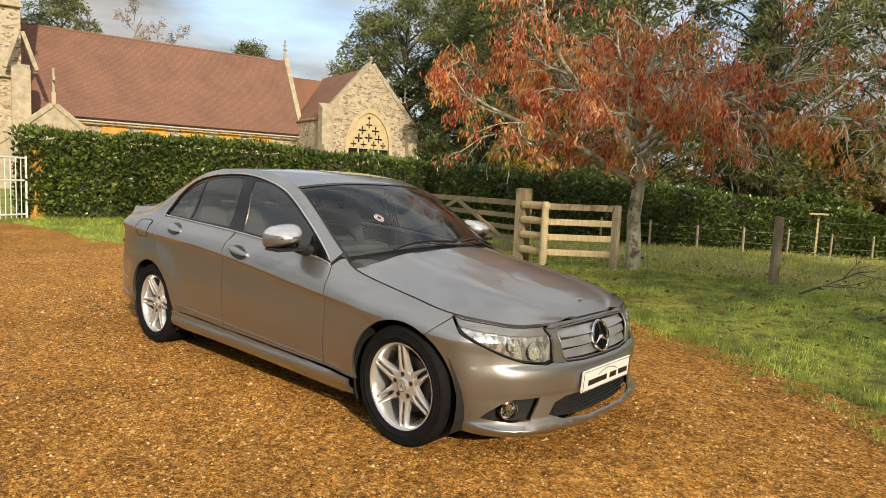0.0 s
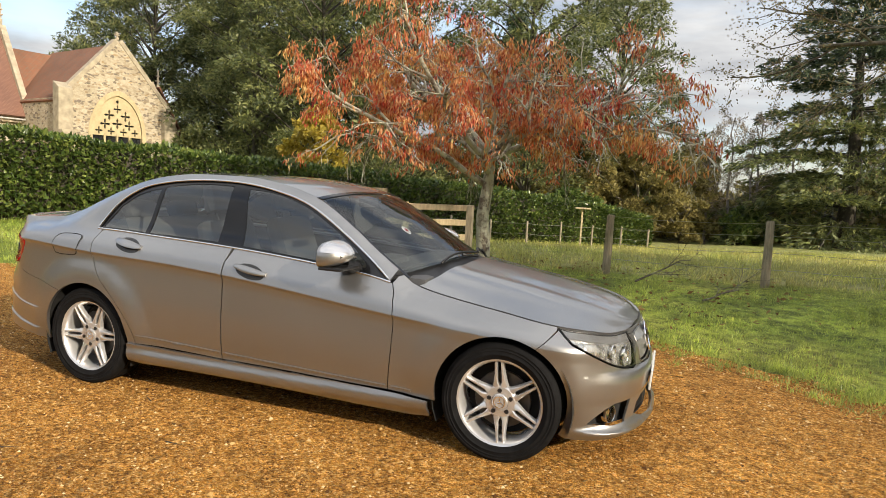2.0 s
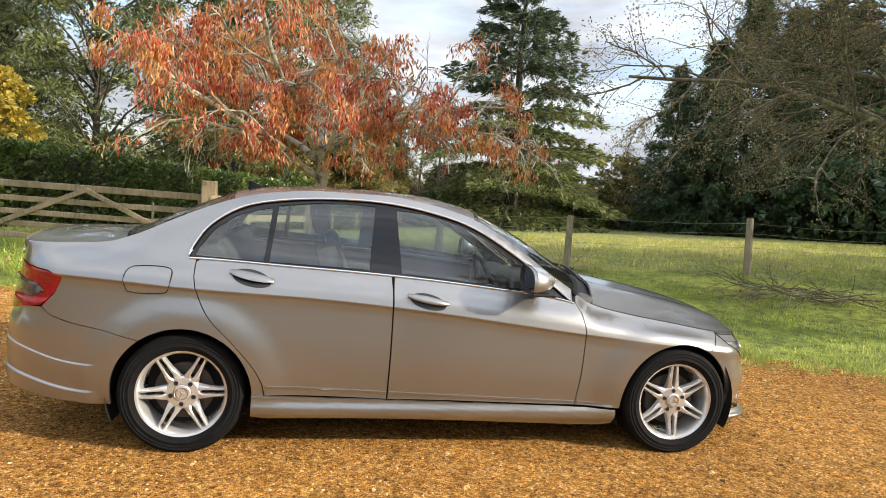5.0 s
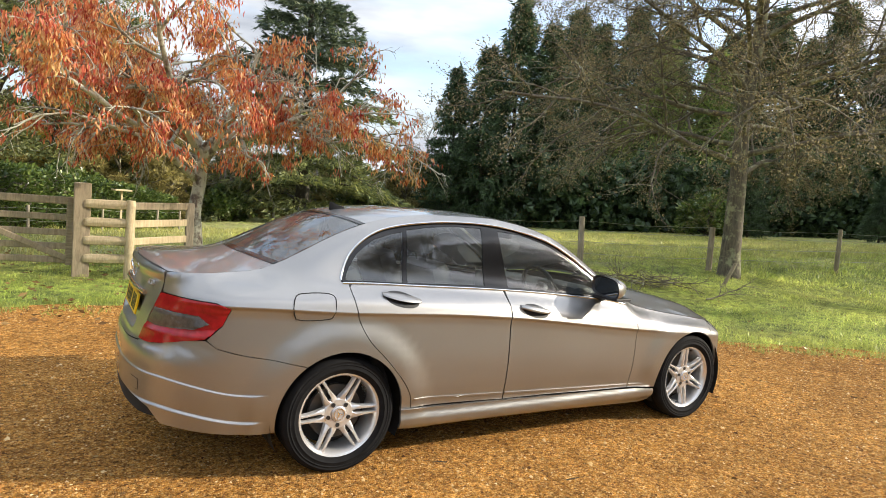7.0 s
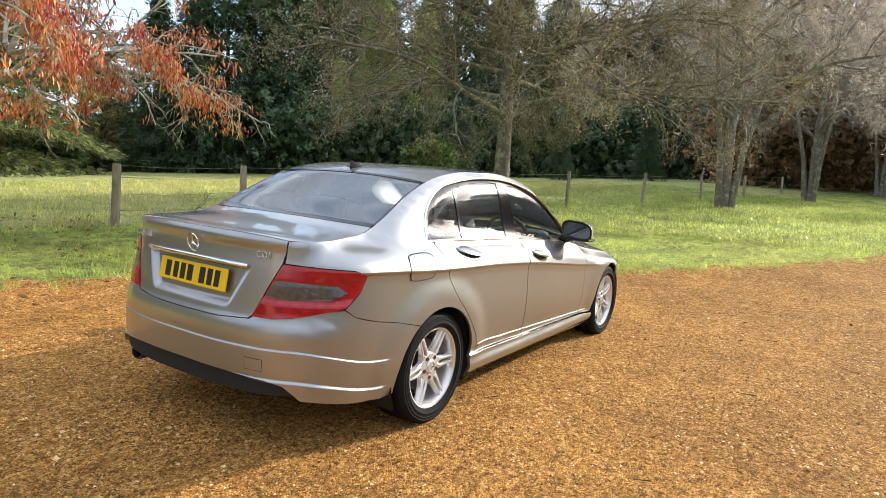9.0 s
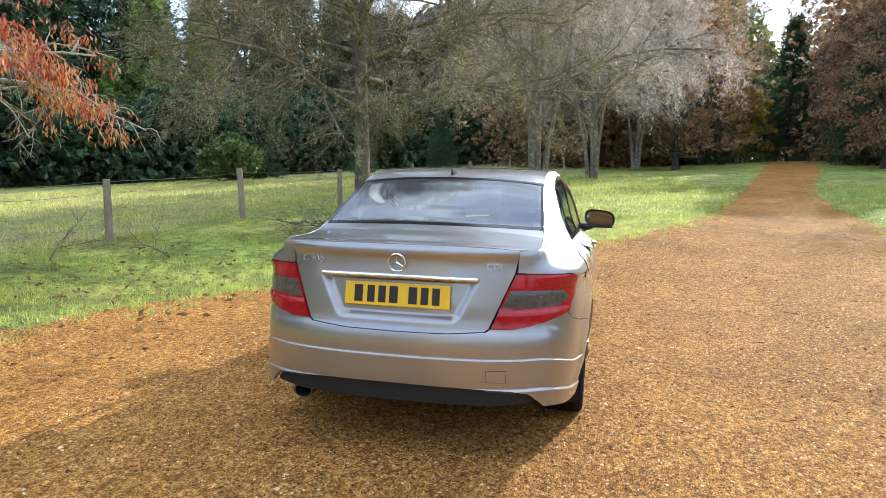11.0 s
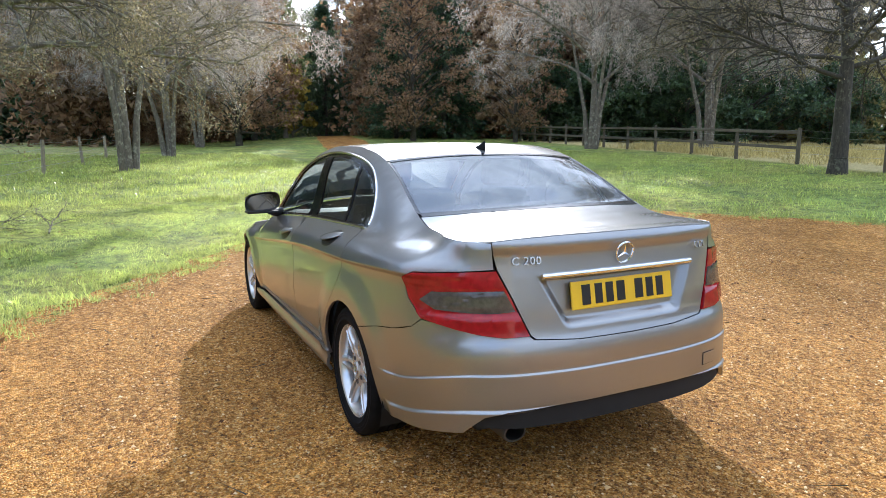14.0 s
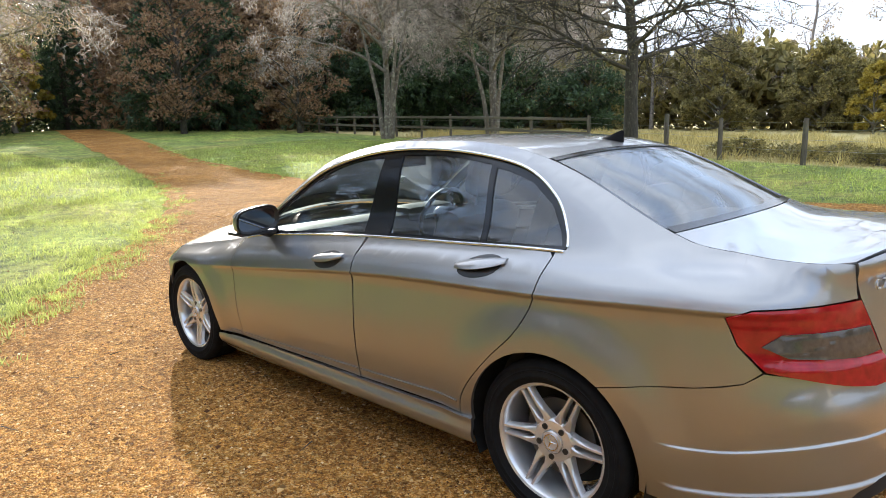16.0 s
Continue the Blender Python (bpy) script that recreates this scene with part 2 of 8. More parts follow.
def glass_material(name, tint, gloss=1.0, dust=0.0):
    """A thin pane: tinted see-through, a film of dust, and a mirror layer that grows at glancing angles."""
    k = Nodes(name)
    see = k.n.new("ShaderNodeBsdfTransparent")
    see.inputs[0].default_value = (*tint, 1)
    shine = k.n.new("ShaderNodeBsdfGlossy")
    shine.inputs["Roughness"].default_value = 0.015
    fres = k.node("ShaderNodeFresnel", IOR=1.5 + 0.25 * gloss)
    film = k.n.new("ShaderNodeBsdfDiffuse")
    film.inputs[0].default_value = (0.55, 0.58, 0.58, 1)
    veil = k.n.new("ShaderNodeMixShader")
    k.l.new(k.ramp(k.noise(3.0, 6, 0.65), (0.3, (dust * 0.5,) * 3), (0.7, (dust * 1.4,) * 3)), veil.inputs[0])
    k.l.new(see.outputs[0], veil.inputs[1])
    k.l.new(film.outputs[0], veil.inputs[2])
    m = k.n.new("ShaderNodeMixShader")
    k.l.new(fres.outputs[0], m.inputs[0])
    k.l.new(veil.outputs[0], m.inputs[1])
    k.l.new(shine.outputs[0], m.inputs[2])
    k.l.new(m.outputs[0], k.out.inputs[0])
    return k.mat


def stone_material():
    """Coursed rubble: mostly cream stones, with dark and rusty ones between."""
    k = Nodes("rubble_stone")
    at = k.place((1, 1, 2.0))
    pick = k.sep(k.cells(5.0, at=at))
    col = k.ramp(pick, (0.0, (0.46, 0.38, 0.27)), (0.3, (0.56, 0.48, 0.35)), (0.62, (0.62, 0.54, 0.41)), (0.74, (0.40, 0.30, 0.19)), (0.80, (0.21, 0.175, 0.14)), (0.92, (0.26, 0.215, 0.17)), (1.0, (0.50, 0.36, 0.20)))
    edge = k.ramp(k.cells(5.0, "Distance", "DISTANCE_TO_EDGE", at), (0.01, (0, 0, 0)), (0.05, (1, 1, 1)))
    col = k.mix(edge, (0.54, 0.47, 0.35), col)
    grime = k.ramp(k.noise(1.1, 6, 0.65), (0.3, (0.72, 0.70, 0.66)), (0.7, (1.05, 1.05, 1.05)))
    fine = k.ramp(k.noise(14, 4, 0.6), (0.3, (0.82, 0.82, 0.82)), (0.7, (1.1, 1.1, 1.1)))
    k.put(Base_Color=k.mix(1.0, k.mix(1.0, col, grime, "MULTIPLY"), fine, "MULTIPLY"), Roughness=0.93)
    return k.bump(edge, 0.4, 0.03).mat


def tile_material(name, a, b):
    k = Nodes(name)
    brick = k.node("ShaderNodeTexBrick", Scale=1.0)
    brick.inputs["Mortar Size"].default_value = 0.02
    brick.inputs["Brick Width"].default_value, brick.inputs["Row Height"].default_value = 0.17, 0.1
    brick.inputs["Color1"].default_value, brick.inputs["Color2"].default_value = (*a, 1), (*b, 1)
    brick.inputs["Mortar"].default_value = (*(c * 0.84 for c in a), 1)
    k.l.new(k.n.new("ShaderNodeUVMap").outputs[0], brick.inputs["Vector"])
    wear = k.ramp(k.noise(0.7, 6, 0.65), (0.3, (0.8, 0.8, 0.82)), (0.7, (1.12, 1.08, 1.05)))
    k.put(Base_Color=k.mix(1.0, brick.outputs[0], wear, "MULTIPLY"), Roughness=0.85)
    return k.bump(brick.outputs[1], 0.2, -0.012).mat


def timber_material(name, a, b, moss=0.3):
    k = Nodes(name)
    at = k.place((14, 14, 2))
    grain = k.noise(2.5, 8, 0.7, at)
    col = k.ramp(grain, (0.25, a), (0.75, b))
    green = k.ramp(k.noise(3.0, 5), (0.6 - 0.2 * moss, (0, 0, 0)), (0.8, (1, 1, 1)))
    col = k.mix(green, col, (0.16, 0.16, 0.09))
    k.put(Base_Color=col, Roughness=0.88)
    return k.bump(grain, 0.5, 0.01).mat


def facet_material():
    """Smooth moulded reflector of a lamp, in a few wide steps."""
    k = Nodes("faceted_reflector")
    pick = k.sep(k.cells(44, at=k.place((1, 1, 0.30))))
    k.put(Base_Color=k.ramp(pick, (0.0, (0.34, 0.34, 0.34)), (0.4, (0.62, 0.62, 0.61)), (1.0, (0.90, 0.90, 0.89))), Metallic=0.75, Roughness=0.16)
    return k.bump(k.mix(0.5, k.noise(40, 2), k.cells(44, "Distance", at=k.place((1, 1, 0.30)))), 0.6, 0.006).mat


GRAVEL, TURF, PAINT = gravel_material(), turf_material(), paint_material()
STONE = stone_material()
ROOF_TILE = tile_material("clay_roof_tile", (0.205, 0.105, 0.072), (0.255, 0.135, 0.094))
ROOF_TILE_OLD = tile_material("mottled_clay_tile", (0.25, 0.11, 0.06), (0.17, 0.12, 0.08))
DRESSED = plain("dressed_limestone", (0.40, 0.34, 0.245), 0.9, vary=0.25, scale=3)
OCHRE = plain("ochre_ironstone", (0.62, 0.33, 0.07), 0.9, vary=0.2, scale=4)
OAK = timber_material("weathered_oak", (0.16, 0.12, 0.075), (0.42, 0.34, 0.22), 0.4)
NEW_RAIL = timber_material("sawn_rail", (0.36, 0.27, 0.15), (0.68, 0.56, 0.35), 0.1)
POST_WOOD = timber_material("split_post", (0.17, 0.14, 0.10), (0.46, 0.39, 0.28), 0.35)
DARK_WOOD = timber_material("old_dark_timber", (0.06, 0.05, 0.036), (0.20, 0.168, 0.12), 0.3)
BARK = barky("bark", (0.065, 0.055, 0.04), (0.21, 0.18, 0.13), (0.31, 0.31, 0.185), 0.45)
BARK_CHERRY = barky("cherry_bark", (0.07, 0.052, 0.04), (0.22, 0.175, 0.135), (0.50, 0.49, 0.38), 0.9)
BARK_DARK = barky("dark_bark", (0.03, 0.026, 0.02), (0.10, 0.085, 0.065), (0.15, 0.15, 0.10), 0.3)
BARK_BIRCH = barky("birch_bark", (0.085, 0.072, 0.055), (0.26, 0.225, 0.18), (0.36, 0.34, 0.26), 0.4)
BARK_PALE = barky("pale_bark", (0.20, 0.17, 0.15), (0.42, 0.38, 0.34), (0.12, 0.10, 0.09), 0.3)
TWIG_PALE = leafy("pale_twigs", (0.24, 0.20, 0.17), (0.43, 0.365, 0.32), (0.66, 0.59, 0.53), 0.5)
LEAF_CHERRY = cherry_material()
LEAF_LAUREL = leafy("laurel_leaves", (0.042, 0.076, 0.018), (0.10, 0.155, 0.034), (0.25, 0.30, 0.075), 0.25, 0.28)
LEAF_OLIVE = leafy("olive_spur_leaves", (0.17, 0.14, 0.065), (0.31, 0.255, 0.125), (0.50, 0.41, 0.235), 0.45)
LEAF_DARK = leafy("dark_conifer_needles", (0.028, 0.055, 0.026), (0.066, 0.112, 0.048), (0.13, 0.198, 0.079), 0.3)
LEAF_PINE = leafy("pine_foliage", (0.060, 0.080, 0.032), (0.165, 0.195, 0.070), (0.35, 0.36, 0.13), 0.35)
# lower cedar needles: sunlight put into a lighter, yellower colour than the upper ones
LEAF_CEDAR_LIT = leafy("sunlit_cedar_needles", (0.070, 0.095, 0.045), (0.19, 0.225, 0.082), (0.41, 0.42, 0.135), 0.35)
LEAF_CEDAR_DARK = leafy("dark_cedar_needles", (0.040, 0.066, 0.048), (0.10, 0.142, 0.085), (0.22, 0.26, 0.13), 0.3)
LEAF_GREEN = leafy("light_conifer_foliage", (0.10, 0.165, 0.045), (0.25, 0.345, 0.09), (0.46, 0.54, 0.15), 0.4)
LEAF_YELLOW = leafy("yellow_autumn_leaves", (0.286, 0.208, 0.026), (0.494, 0.377, 0.052), (0.65, 0.546, 0.117), 0.4)
LEAF_RUST = leafy("rusty_autumn_leaves", (0.17, 0.098, 0.05), (0.33, 0.20, 0.105), (0.50, 0.34, 0.185), 0.45)
LEAF_BROWN = leafy("brown_twig_foliage", (0.10, 0.085, 0.06), (0.20, 0.17, 0.118), (0.35, 0.30, 0.21), 0.4)
TWIG_TAN = leafy("tan_twig_haze", (0.22, 0.16, 0.10), (0.40, 0.31, 0.20), (0.60, 0.49, 0.34), 0.4)
LEAF_SCRUB = leafy("scrub_leaves", (0.15, 0.13, 0.05), (0.31, 0.265, 0.092), (0.52, 0.44, 0.165), 0.4)
BLADE = grass_material("grass_blades", (0.13, 0.225, 0.04), (0.37, 0.50, 0.085), (0.68, 0.73, 0.20), (0.60, 0.57, 0.20), 0.2)
BLADE_MEADOW = grass_material("meadow_blades", (0.24, 0.30, 0.05), (0.53, 0.57, 0.12), (0.80, 0.78, 0.27), (0.68, 0.60, 0.26), 0.8)
STRAW = leafy("dry_grass_blades", (0.40, 0.32, 0.11), (0.64, 0.53, 0.20), (0.82, 0.71, 0.33), 0.45)
FALLEN = leafy("fallen_leaves", (0.14, 0.07, 0.03), (0.26, 0.15, 0.06), (0.44, 0.30, 0.13), 0.3, 0.95)
WIRE = plain("galvanised_wire", (0.42, 0.42, 0.41), 0.5, 0.5)
WHITE_METAL = plain("white_gate_paint", (0.78, 0.78, 0.74), 0.5, vary=0.06)

# ---- shared mesh helpers ----
def link_mesh(name, verts, faces, mat, parent=None, smooth=False, label=""):
    me = bpy.data.meshes.new(name)
    me.from_pydata([tuple(v) for v in verts], [], faces)
    me.materials.append(mat)
    if smooth:
        me.polygons.foreach_set("use_smooth", [True] * len(me.polygons))
    ob = new(name, me)
    ob.parent = parent
    return tagged(ob, label=label)


def part(name, bm, mat, parent=None, label="", smooth=False, sharp=None):
    """Links a bmesh as one mesh object under its parent."""
    me = bpy.data.meshes.new(name)
    bmesh.ops.recalc_face_normals(bm, faces=bm.faces)
    bm.to_mesh(me)
    bm.free()
    me.materials.append(mat)
    if smooth:
        me.polygons.foreach_set("use_smooth", [True] * len(me.polygons))
        if sharp:
            me.set_sharp_from_angle(angle=radians(sharp))
    ob = new(name, me)
    ob.parent = parent
    return tagged(ob, label=label)


def box(bm, x0, x1, y0, y1, z0, z1, bevel=0.0, m=None):
    r = bmesh.ops.create_cube(bm, size=1.0)
    vs = r["verts"]
    for v in vs:
        v.co = Vector(((x0 + x1) / 2 + v.co.x * (x1 - x0), (y0 + y1) / 2 + v.co.y * (y1 - y0), (z0 + z1) / 2 + v.co.z * (z1 - z0)))
    if bevel:
        es = list({e for v in vs for e in v.link_edges})
        r = bmesh.ops.bevel(bm, geom=es, offset=bevel, segments=2, affect="EDGES", profile=0.6)
        vs = list({v for f in r["faces"] for v in f.verts} | {v for v in vs if v.is_valid})
    if m is not None:
        bmesh.ops.transform(bm, matrix=m, verts=vs)
    return bm


def empty(name, m=None, label="", category="", group="", kind=""):
    ob = new(name)
    if m is not None:
        ob.matrix_world = m
    return tagged(ob, label=label, category=category, group=group, kind=kind)


def scatter_mesh(name, shape, faces, at, turn, size, mat, parent=None):
    """One mesh of many copies of a small shape: shape (k,3), at (n,3), turn (n,3,3), size (n,) or (n,3)."""
    n, k = len(at), len(shape)
    size = np.asarray(size, float)
    if size.ndim == 1:
        size = np.repeat(size[:, None], 3, 1)
    co = np.einsum("nij,nkj->nki", turn, shape[None] * size[:, None, :]) + at[:, None, :]
    fl = np.array(faces)
    w = fl.shape[1]
    idx = (fl[None] + (np.arange(n) * k)[:, None, None]).reshape(-1, w)
    me = bpy.data.meshes.new(name)
    me.vertices.add(n * k)
    me.vertices.foreach_set("co", co.reshape(-1).astype(np.float32))
    me.loops.add(idx.size)
    me.loops.foreach_set("vertex_index", idx.reshape(-1).astype(np.int32))
    me.polygons.add(len(idx))
    me.polygons.foreach_set("loop_start", (np.arange(len(idx)) * w).astype(np.int32))
    me.polygons.foreach_set("loop_total", np.full(len(idx), w, np.int32))
    me.update(calc_edges=True)
    me.materials.append(mat)
    ob = new(name, me)
    ob.parent = parent
    return ob


def frames(rng, axis, n, spread=1.0):
    """Random turns whose y axis follows the given directions (n,3), shaken by spread."""
    d = axis + rng.normal(0, spread, (n, 3))
    d /= np.linalg.norm(d, axis=1)[:, None] + 1e-9
    up = rng.normal(0, 1, (n, 3))
    a = np.cross(d, up)
    a /= np.linalg.norm(a, axis=1)[:, None] + 1e-9
    b = np.cross(a, d)
    return np.stack([a, d, b], axis=2)


def lane(pts, per=8):
    """A smooth curve through 2D points."""
    p = [Vector(q).to_3d() for q in pts]
    res = []
    for i in range(len(p) - 1):
        a, b, c, d = p[max(i - 1, 0)], p[i], p[i + 1], p[min(i + 2, len(p) - 1)]
        for j in range(per):
            t = j / per
            res.append(0.5 * ((2 * b) + (c - a) * t + (2 * a - 5 * b + 4 * c - d) * t * t + (3 * b - a - 3 * c + d) * t ** 3))
    res.append(p[-1])
    return [(v.x, v.y) for v in res]


# ---- ground ----
def ground_z(x, y):
    z = 0.03 * min(max(x - 1, 0), 60) * min(1, max(x - 1, 0) / 5)
    if y > 2.5:
        z += 0.04 * min(y - 2.5, 4.0)
    if y > 6.5:
        z -= 0.042 * min(y - 6.5, 45)
    if y < -5:
        z += 0.036 * min(-5 - y, 14)
    return z


def ground_many(x, y):
    u = np.maximum(x - 1, 0)
    z = 0.03 * np.minimum(u, 60) * np.minimum(1, u / 5)
    z = z + 0.04 * np.clip(y - 2.5, 0, 4.0) - 0.042 * np.clip(y - 6.5, 0, 45)
    return z + 0.036 * np.clip(-5 - y, 0, 14)


def inside_many(poly, x, y):
    """For many points at once: crossing counts, edge by edge."""
    hit = np.zeros(len(x), bool)
    order = np.argsort(y)
    ys = y[order]
    for (ax, ay), (bx, by) in zip(poly, poly[1:] + poly[:1]):
        if ay == by:
            continue
        lo, hi = np.searchsorted(ys, [min(ay, by), max(ay, by)])
        i = order[lo:hi]
        hit[i] ^= x[i] < (bx - ax) * (y[i] - ay) / (by - ay) + ax
    return hit


def wobble_many(x, y, scale, seed):
    """Cheap smooth noise in -1..1 for many points."""
    r = np.random.default_rng(seed)
    v = np.zeros(len(x))
    for k in range(7):
        a, p, q = r.uniform(0, 6.28), r.uniform(0, 6.28), r.uniform(0.6, 1.9)
        v += np.sin((x * np.cos(a) + y * np.sin(a)) * scale * q * 3.0 + p)
    return v / 3.6


def fray(pts, amount, seed):
    rng = random.Random(seed)
    return [(x + noise.noise((x * 1.7, y * 1.7, seed)) * amount + rng.uniform(-0.2, 0.2) * amount, y + noise.noise((x * 1.7, y * 1.7, seed + 9)) * amount) for x, y in pts]


NORTH_EDGE = [(-15.5, 1.2), (-12, 1.6), (-9, 1.7), (-6.5, 2.6), (-4.5, 3.5), (-2.6, 3.85), (-1, 3.75), (0.5, 3.35), (1.5, 2.85), (2.5, 2.25), (3.4, 1.5),
              (4.2, 0.85), (5.2, 0.1), (6.1, -0.7), (8.0, -1.8), (10.9, -3.1), (15.6, -4.6), (23.6, -6.6), (54, -14.2), (120, -31)]
SOUTH_EDGE = [(121, -34), (54, -17.6), (46, -15.7), (29, -10.8), (21, -8.4), (13.5, -6.9), (9.3, -6.4), (7.2, -6.3), (5.6, -6.75), (4.2, -7.4), (2.6, -8.4), (0.6, -9.0), (-2, -9.4), (-5, -9.8), (-10, -9.9), (-16, -8), (-18, -3)]
DRIVE = fray(lane(NORTH_EDGE, 14), 0.22, 3) + fray(lane(SOUTH_EDGE, 10), 0.16, 5)


def build_ground():
    xs = np.unique(np.concatenate([np.arange(-24, 40, 0.6), np.arange(-90, 140, 6.0), [-700, -350, -180, 220, 400, 800]]))
    ys = np.unique(np.concatenate([np.arange(-24, 30, 0.6), np.arange(-110, 110, 6.0), [-700, -350, -180, 180, 350, 700]]))
    gx, gy = np.meshgrid(xs, ys)
    gx, gy = gx.ravel(), gy.ravel()
    gz = ground_many(gx, gy) - 0.012 + np.where(inside_many(DRIVE, gx, gy), 0, 0.012 * wobble_many(gx, gy, 0.5, 2) - 0.012)
    verts = np.stack([gx, gy, gz], 1).tolist()
    n = len(xs)
    faces = [(j * n + i, j * n + i + 1, (j + 1) * n + i + 1, (j + 1) * n + i) for j in range(len(ys) - 1) for i in range(n - 1)]
    tagged(link_mesh("ground", verts, faces, TURF, smooth=True), "damp green and yellowing meadow turf beside the drive", "ground", kind="structure")
    bm = bmesh.new()
    vs = [bm.verts.new((x, y, 0)) for x, y in DRIVE]
    es = [bm.edges.new((vs[i], vs[(i + 1) % len(vs)])) for i in range(len(vs))]
    bmesh.ops.triangle_fill(bm, edges=es, use_beauty=True)
    for axis, lo, hi, step in ((0, -18, 40, 1.0), (1, -14, 4, 1.0)):
        for c in np.arange(lo, hi, step):
            co, no = [0, 0, 0], [0, 0, 0]
            co[axis], no[axis] = c, 1
            bmesh.ops.bisect_plane(bm, geom=bm.verts[:] + bm.edges[:] + bm.faces[:], plane_co=co, plane_no=no)
    for v in bm.verts:
        v.co.z = ground_z(v.co.x, v.co.y) + 0.004
    ob = part("road", bm, GRAVEL, smooth=True)
    tagged(ob, "golden brown compacted gravel drive with loose stones", "gravel drive", kind="structure")


build_ground()

# ---- trees, hedge, grass ----
LEAF = np.array([(0, 0, 0), (0.5, 0.42, 0.10), (0, 1, 0), (-0.5, 0.42, 0.10)], float)
LEAF_F = [(0, 1, 2), (0, 2, 3)]
TUFT = np.array([(0, 0, 0), (0.42, 0.75, 0.12), (0.05, 1.0, 0.0), (0, 0, 0.02), (-0.20, 0.95, -0.1), (-0.55, 0.55, 0.05), (0, 0.05, 0), (0.16, 0.85, 0.42), (-0.22, 0.8, 0.38)], float)
TUFT_F = [(0, 1, 2), (3, 4, 5), (6, 7, 8)]
SPRAY = np.array([(-0.17, 0.1, 0), (0.17, 0.1, 0), (0.08, 1, 0.05), (-0.10, 0.1, 0), (0.16, 0.42, 0.03), (0.55, 0.80, -0.12), (0.10, 0.05, 0), (-0.16, 0.42, 0.03), (-0.50, 0.85, 0.12)], float)
STRAND = np.array([(-0.5, 0, 0), (0.5, 0, 0), (0.2, 1, 0.0)], float)
STRAND_F = [(0, 1, 2)]


class Wood:
    """Collects tapered branch tubes and the twig ends on which leaves sit."""

    def __init__(self, seed):
        self.rng = np.random.default_rng(seed)
        self.v, self.f, self.ends, self.ways = [], [], [], []
        self.coarse = False

    def tube(self, pts, r0, r1, sides):
        base = len(self.v)
        n = len(pts)
        for i, p in enumerate(pts):
            d = pts[min(i + 1, n - 1)] - pts[max(i - 1, 0)]
            d = d / (np.linalg.norm(d) + 1e-9)
            u = np.cross(d, (0.31, 0.2, 0.93) if abs(d[2]) < 0.9 else (1, 0.1, 0))
            u /= np.linalg.norm(u)
            w = np.cross(d, u)
            r = r0 + (r1 - r0) * (i / (n - 1)) ** 0.8
            for k in range(sides):
                a = 2 * math.pi * k / sides
                self.v.append(tuple(p + (u * math.cos(a) + w * math.sin(a)) * r))
        for i in range(n - 1):
            for k in range(sides):
                self.f.append((base + i * sides + k, base + i * sides + (k + 1) % sides, base + (i + 1) * sides + (k + 1) % sides, base + (i + 1) * sides + k))

    def grow(self, at, way, length, r, level, spec):
        """spec: a row for each level: (segments, wobble, rise, children, from, angle, length ratio, radius ratio, sides)."""
        rng = self.rng
        segs, wob, rise, kids, start, angle, lr, rr, sides = spec[level]
        pts, ways = [np.array(at, float)], []
        d = np.array(way, float)
        for i in range(segs):
            d = d + rng.normal(0, wob, 3) + np.array((0, 0, rise)) * (0.4 + i / segs)
            d /= np.linalg.norm(d)
            pts.append(pts[-1] + d * length / segs)
            ways.append(d)
        self.tube(pts[::2] if level == 3 and self.coarse else pts, r, r * 0.35 if level < len(spec) - 1 else r * 0.3, sides)
        if level == len(spec) - 1:
            for i in range(1, segs + 1):
                self.ends.append(pts[i])
                self.ways.append(ways[i - 1])
            return
        turn = rng.uniform(0, 6.28)
        for k in range(kids):
            t = start + (1 - start) * (k + rng.uniform(0.1, 0.9)) / kids
            i = min(int(t * segs), segs - 1)
            p = pts[i] + (pts[i + 1] - pts[i]) * (t * segs - i)
            d = ways[i]
            turn += 2.4 + rng.uniform(-0.4, 0.4)
            u = np.cross(d, (0, 0, 1) if abs(d[2]) < 0.95 else (1, 0, 0))
            u /= np.linalg.norm(u)
            w = np.cross(d, u)
            side = u * math.cos(turn) + w * math.sin(turn)
            a = angle * rng.uniform(0.75, 1.25)
            nd = d * math.cos(a) + side * math.sin(a)
            self.grow(p, nd, length * lr * (1.15 - 0.55 * t) * rng.uniform(0.75, 1.2), r * rr * (1.1 - 0.5 * t), level + 1, spec)

    def wood(self, name, mat, parent):
        return link_mesh(name, self.v, self.f, mat, parent, smooth=True)


def leaves(name, wood, per, size, mat, parent, droop=0.0, spread=0.08, shake=0.6, shape=LEAF, faces=LEAF_F, width=0.4, top=None):
    rng = wood.rng
    at = np.repeat(np.array(wood.ends), per, 0)
    way = np.repeat(np.array(wood.ways), per, 0)
    n = len(at)
    at = at + rng.normal(0, spread, (n, 3))
    way = way * (1 - droop) + np.array((0, 0, -1.0)) * droop
    s = size * rng.uniform(0.6, 1.35, n)
    return scatter_mesh(name, shape, faces, at, frames(rng, way, n, shake), np.stack([s * width, s, s], 1), mat, parent)


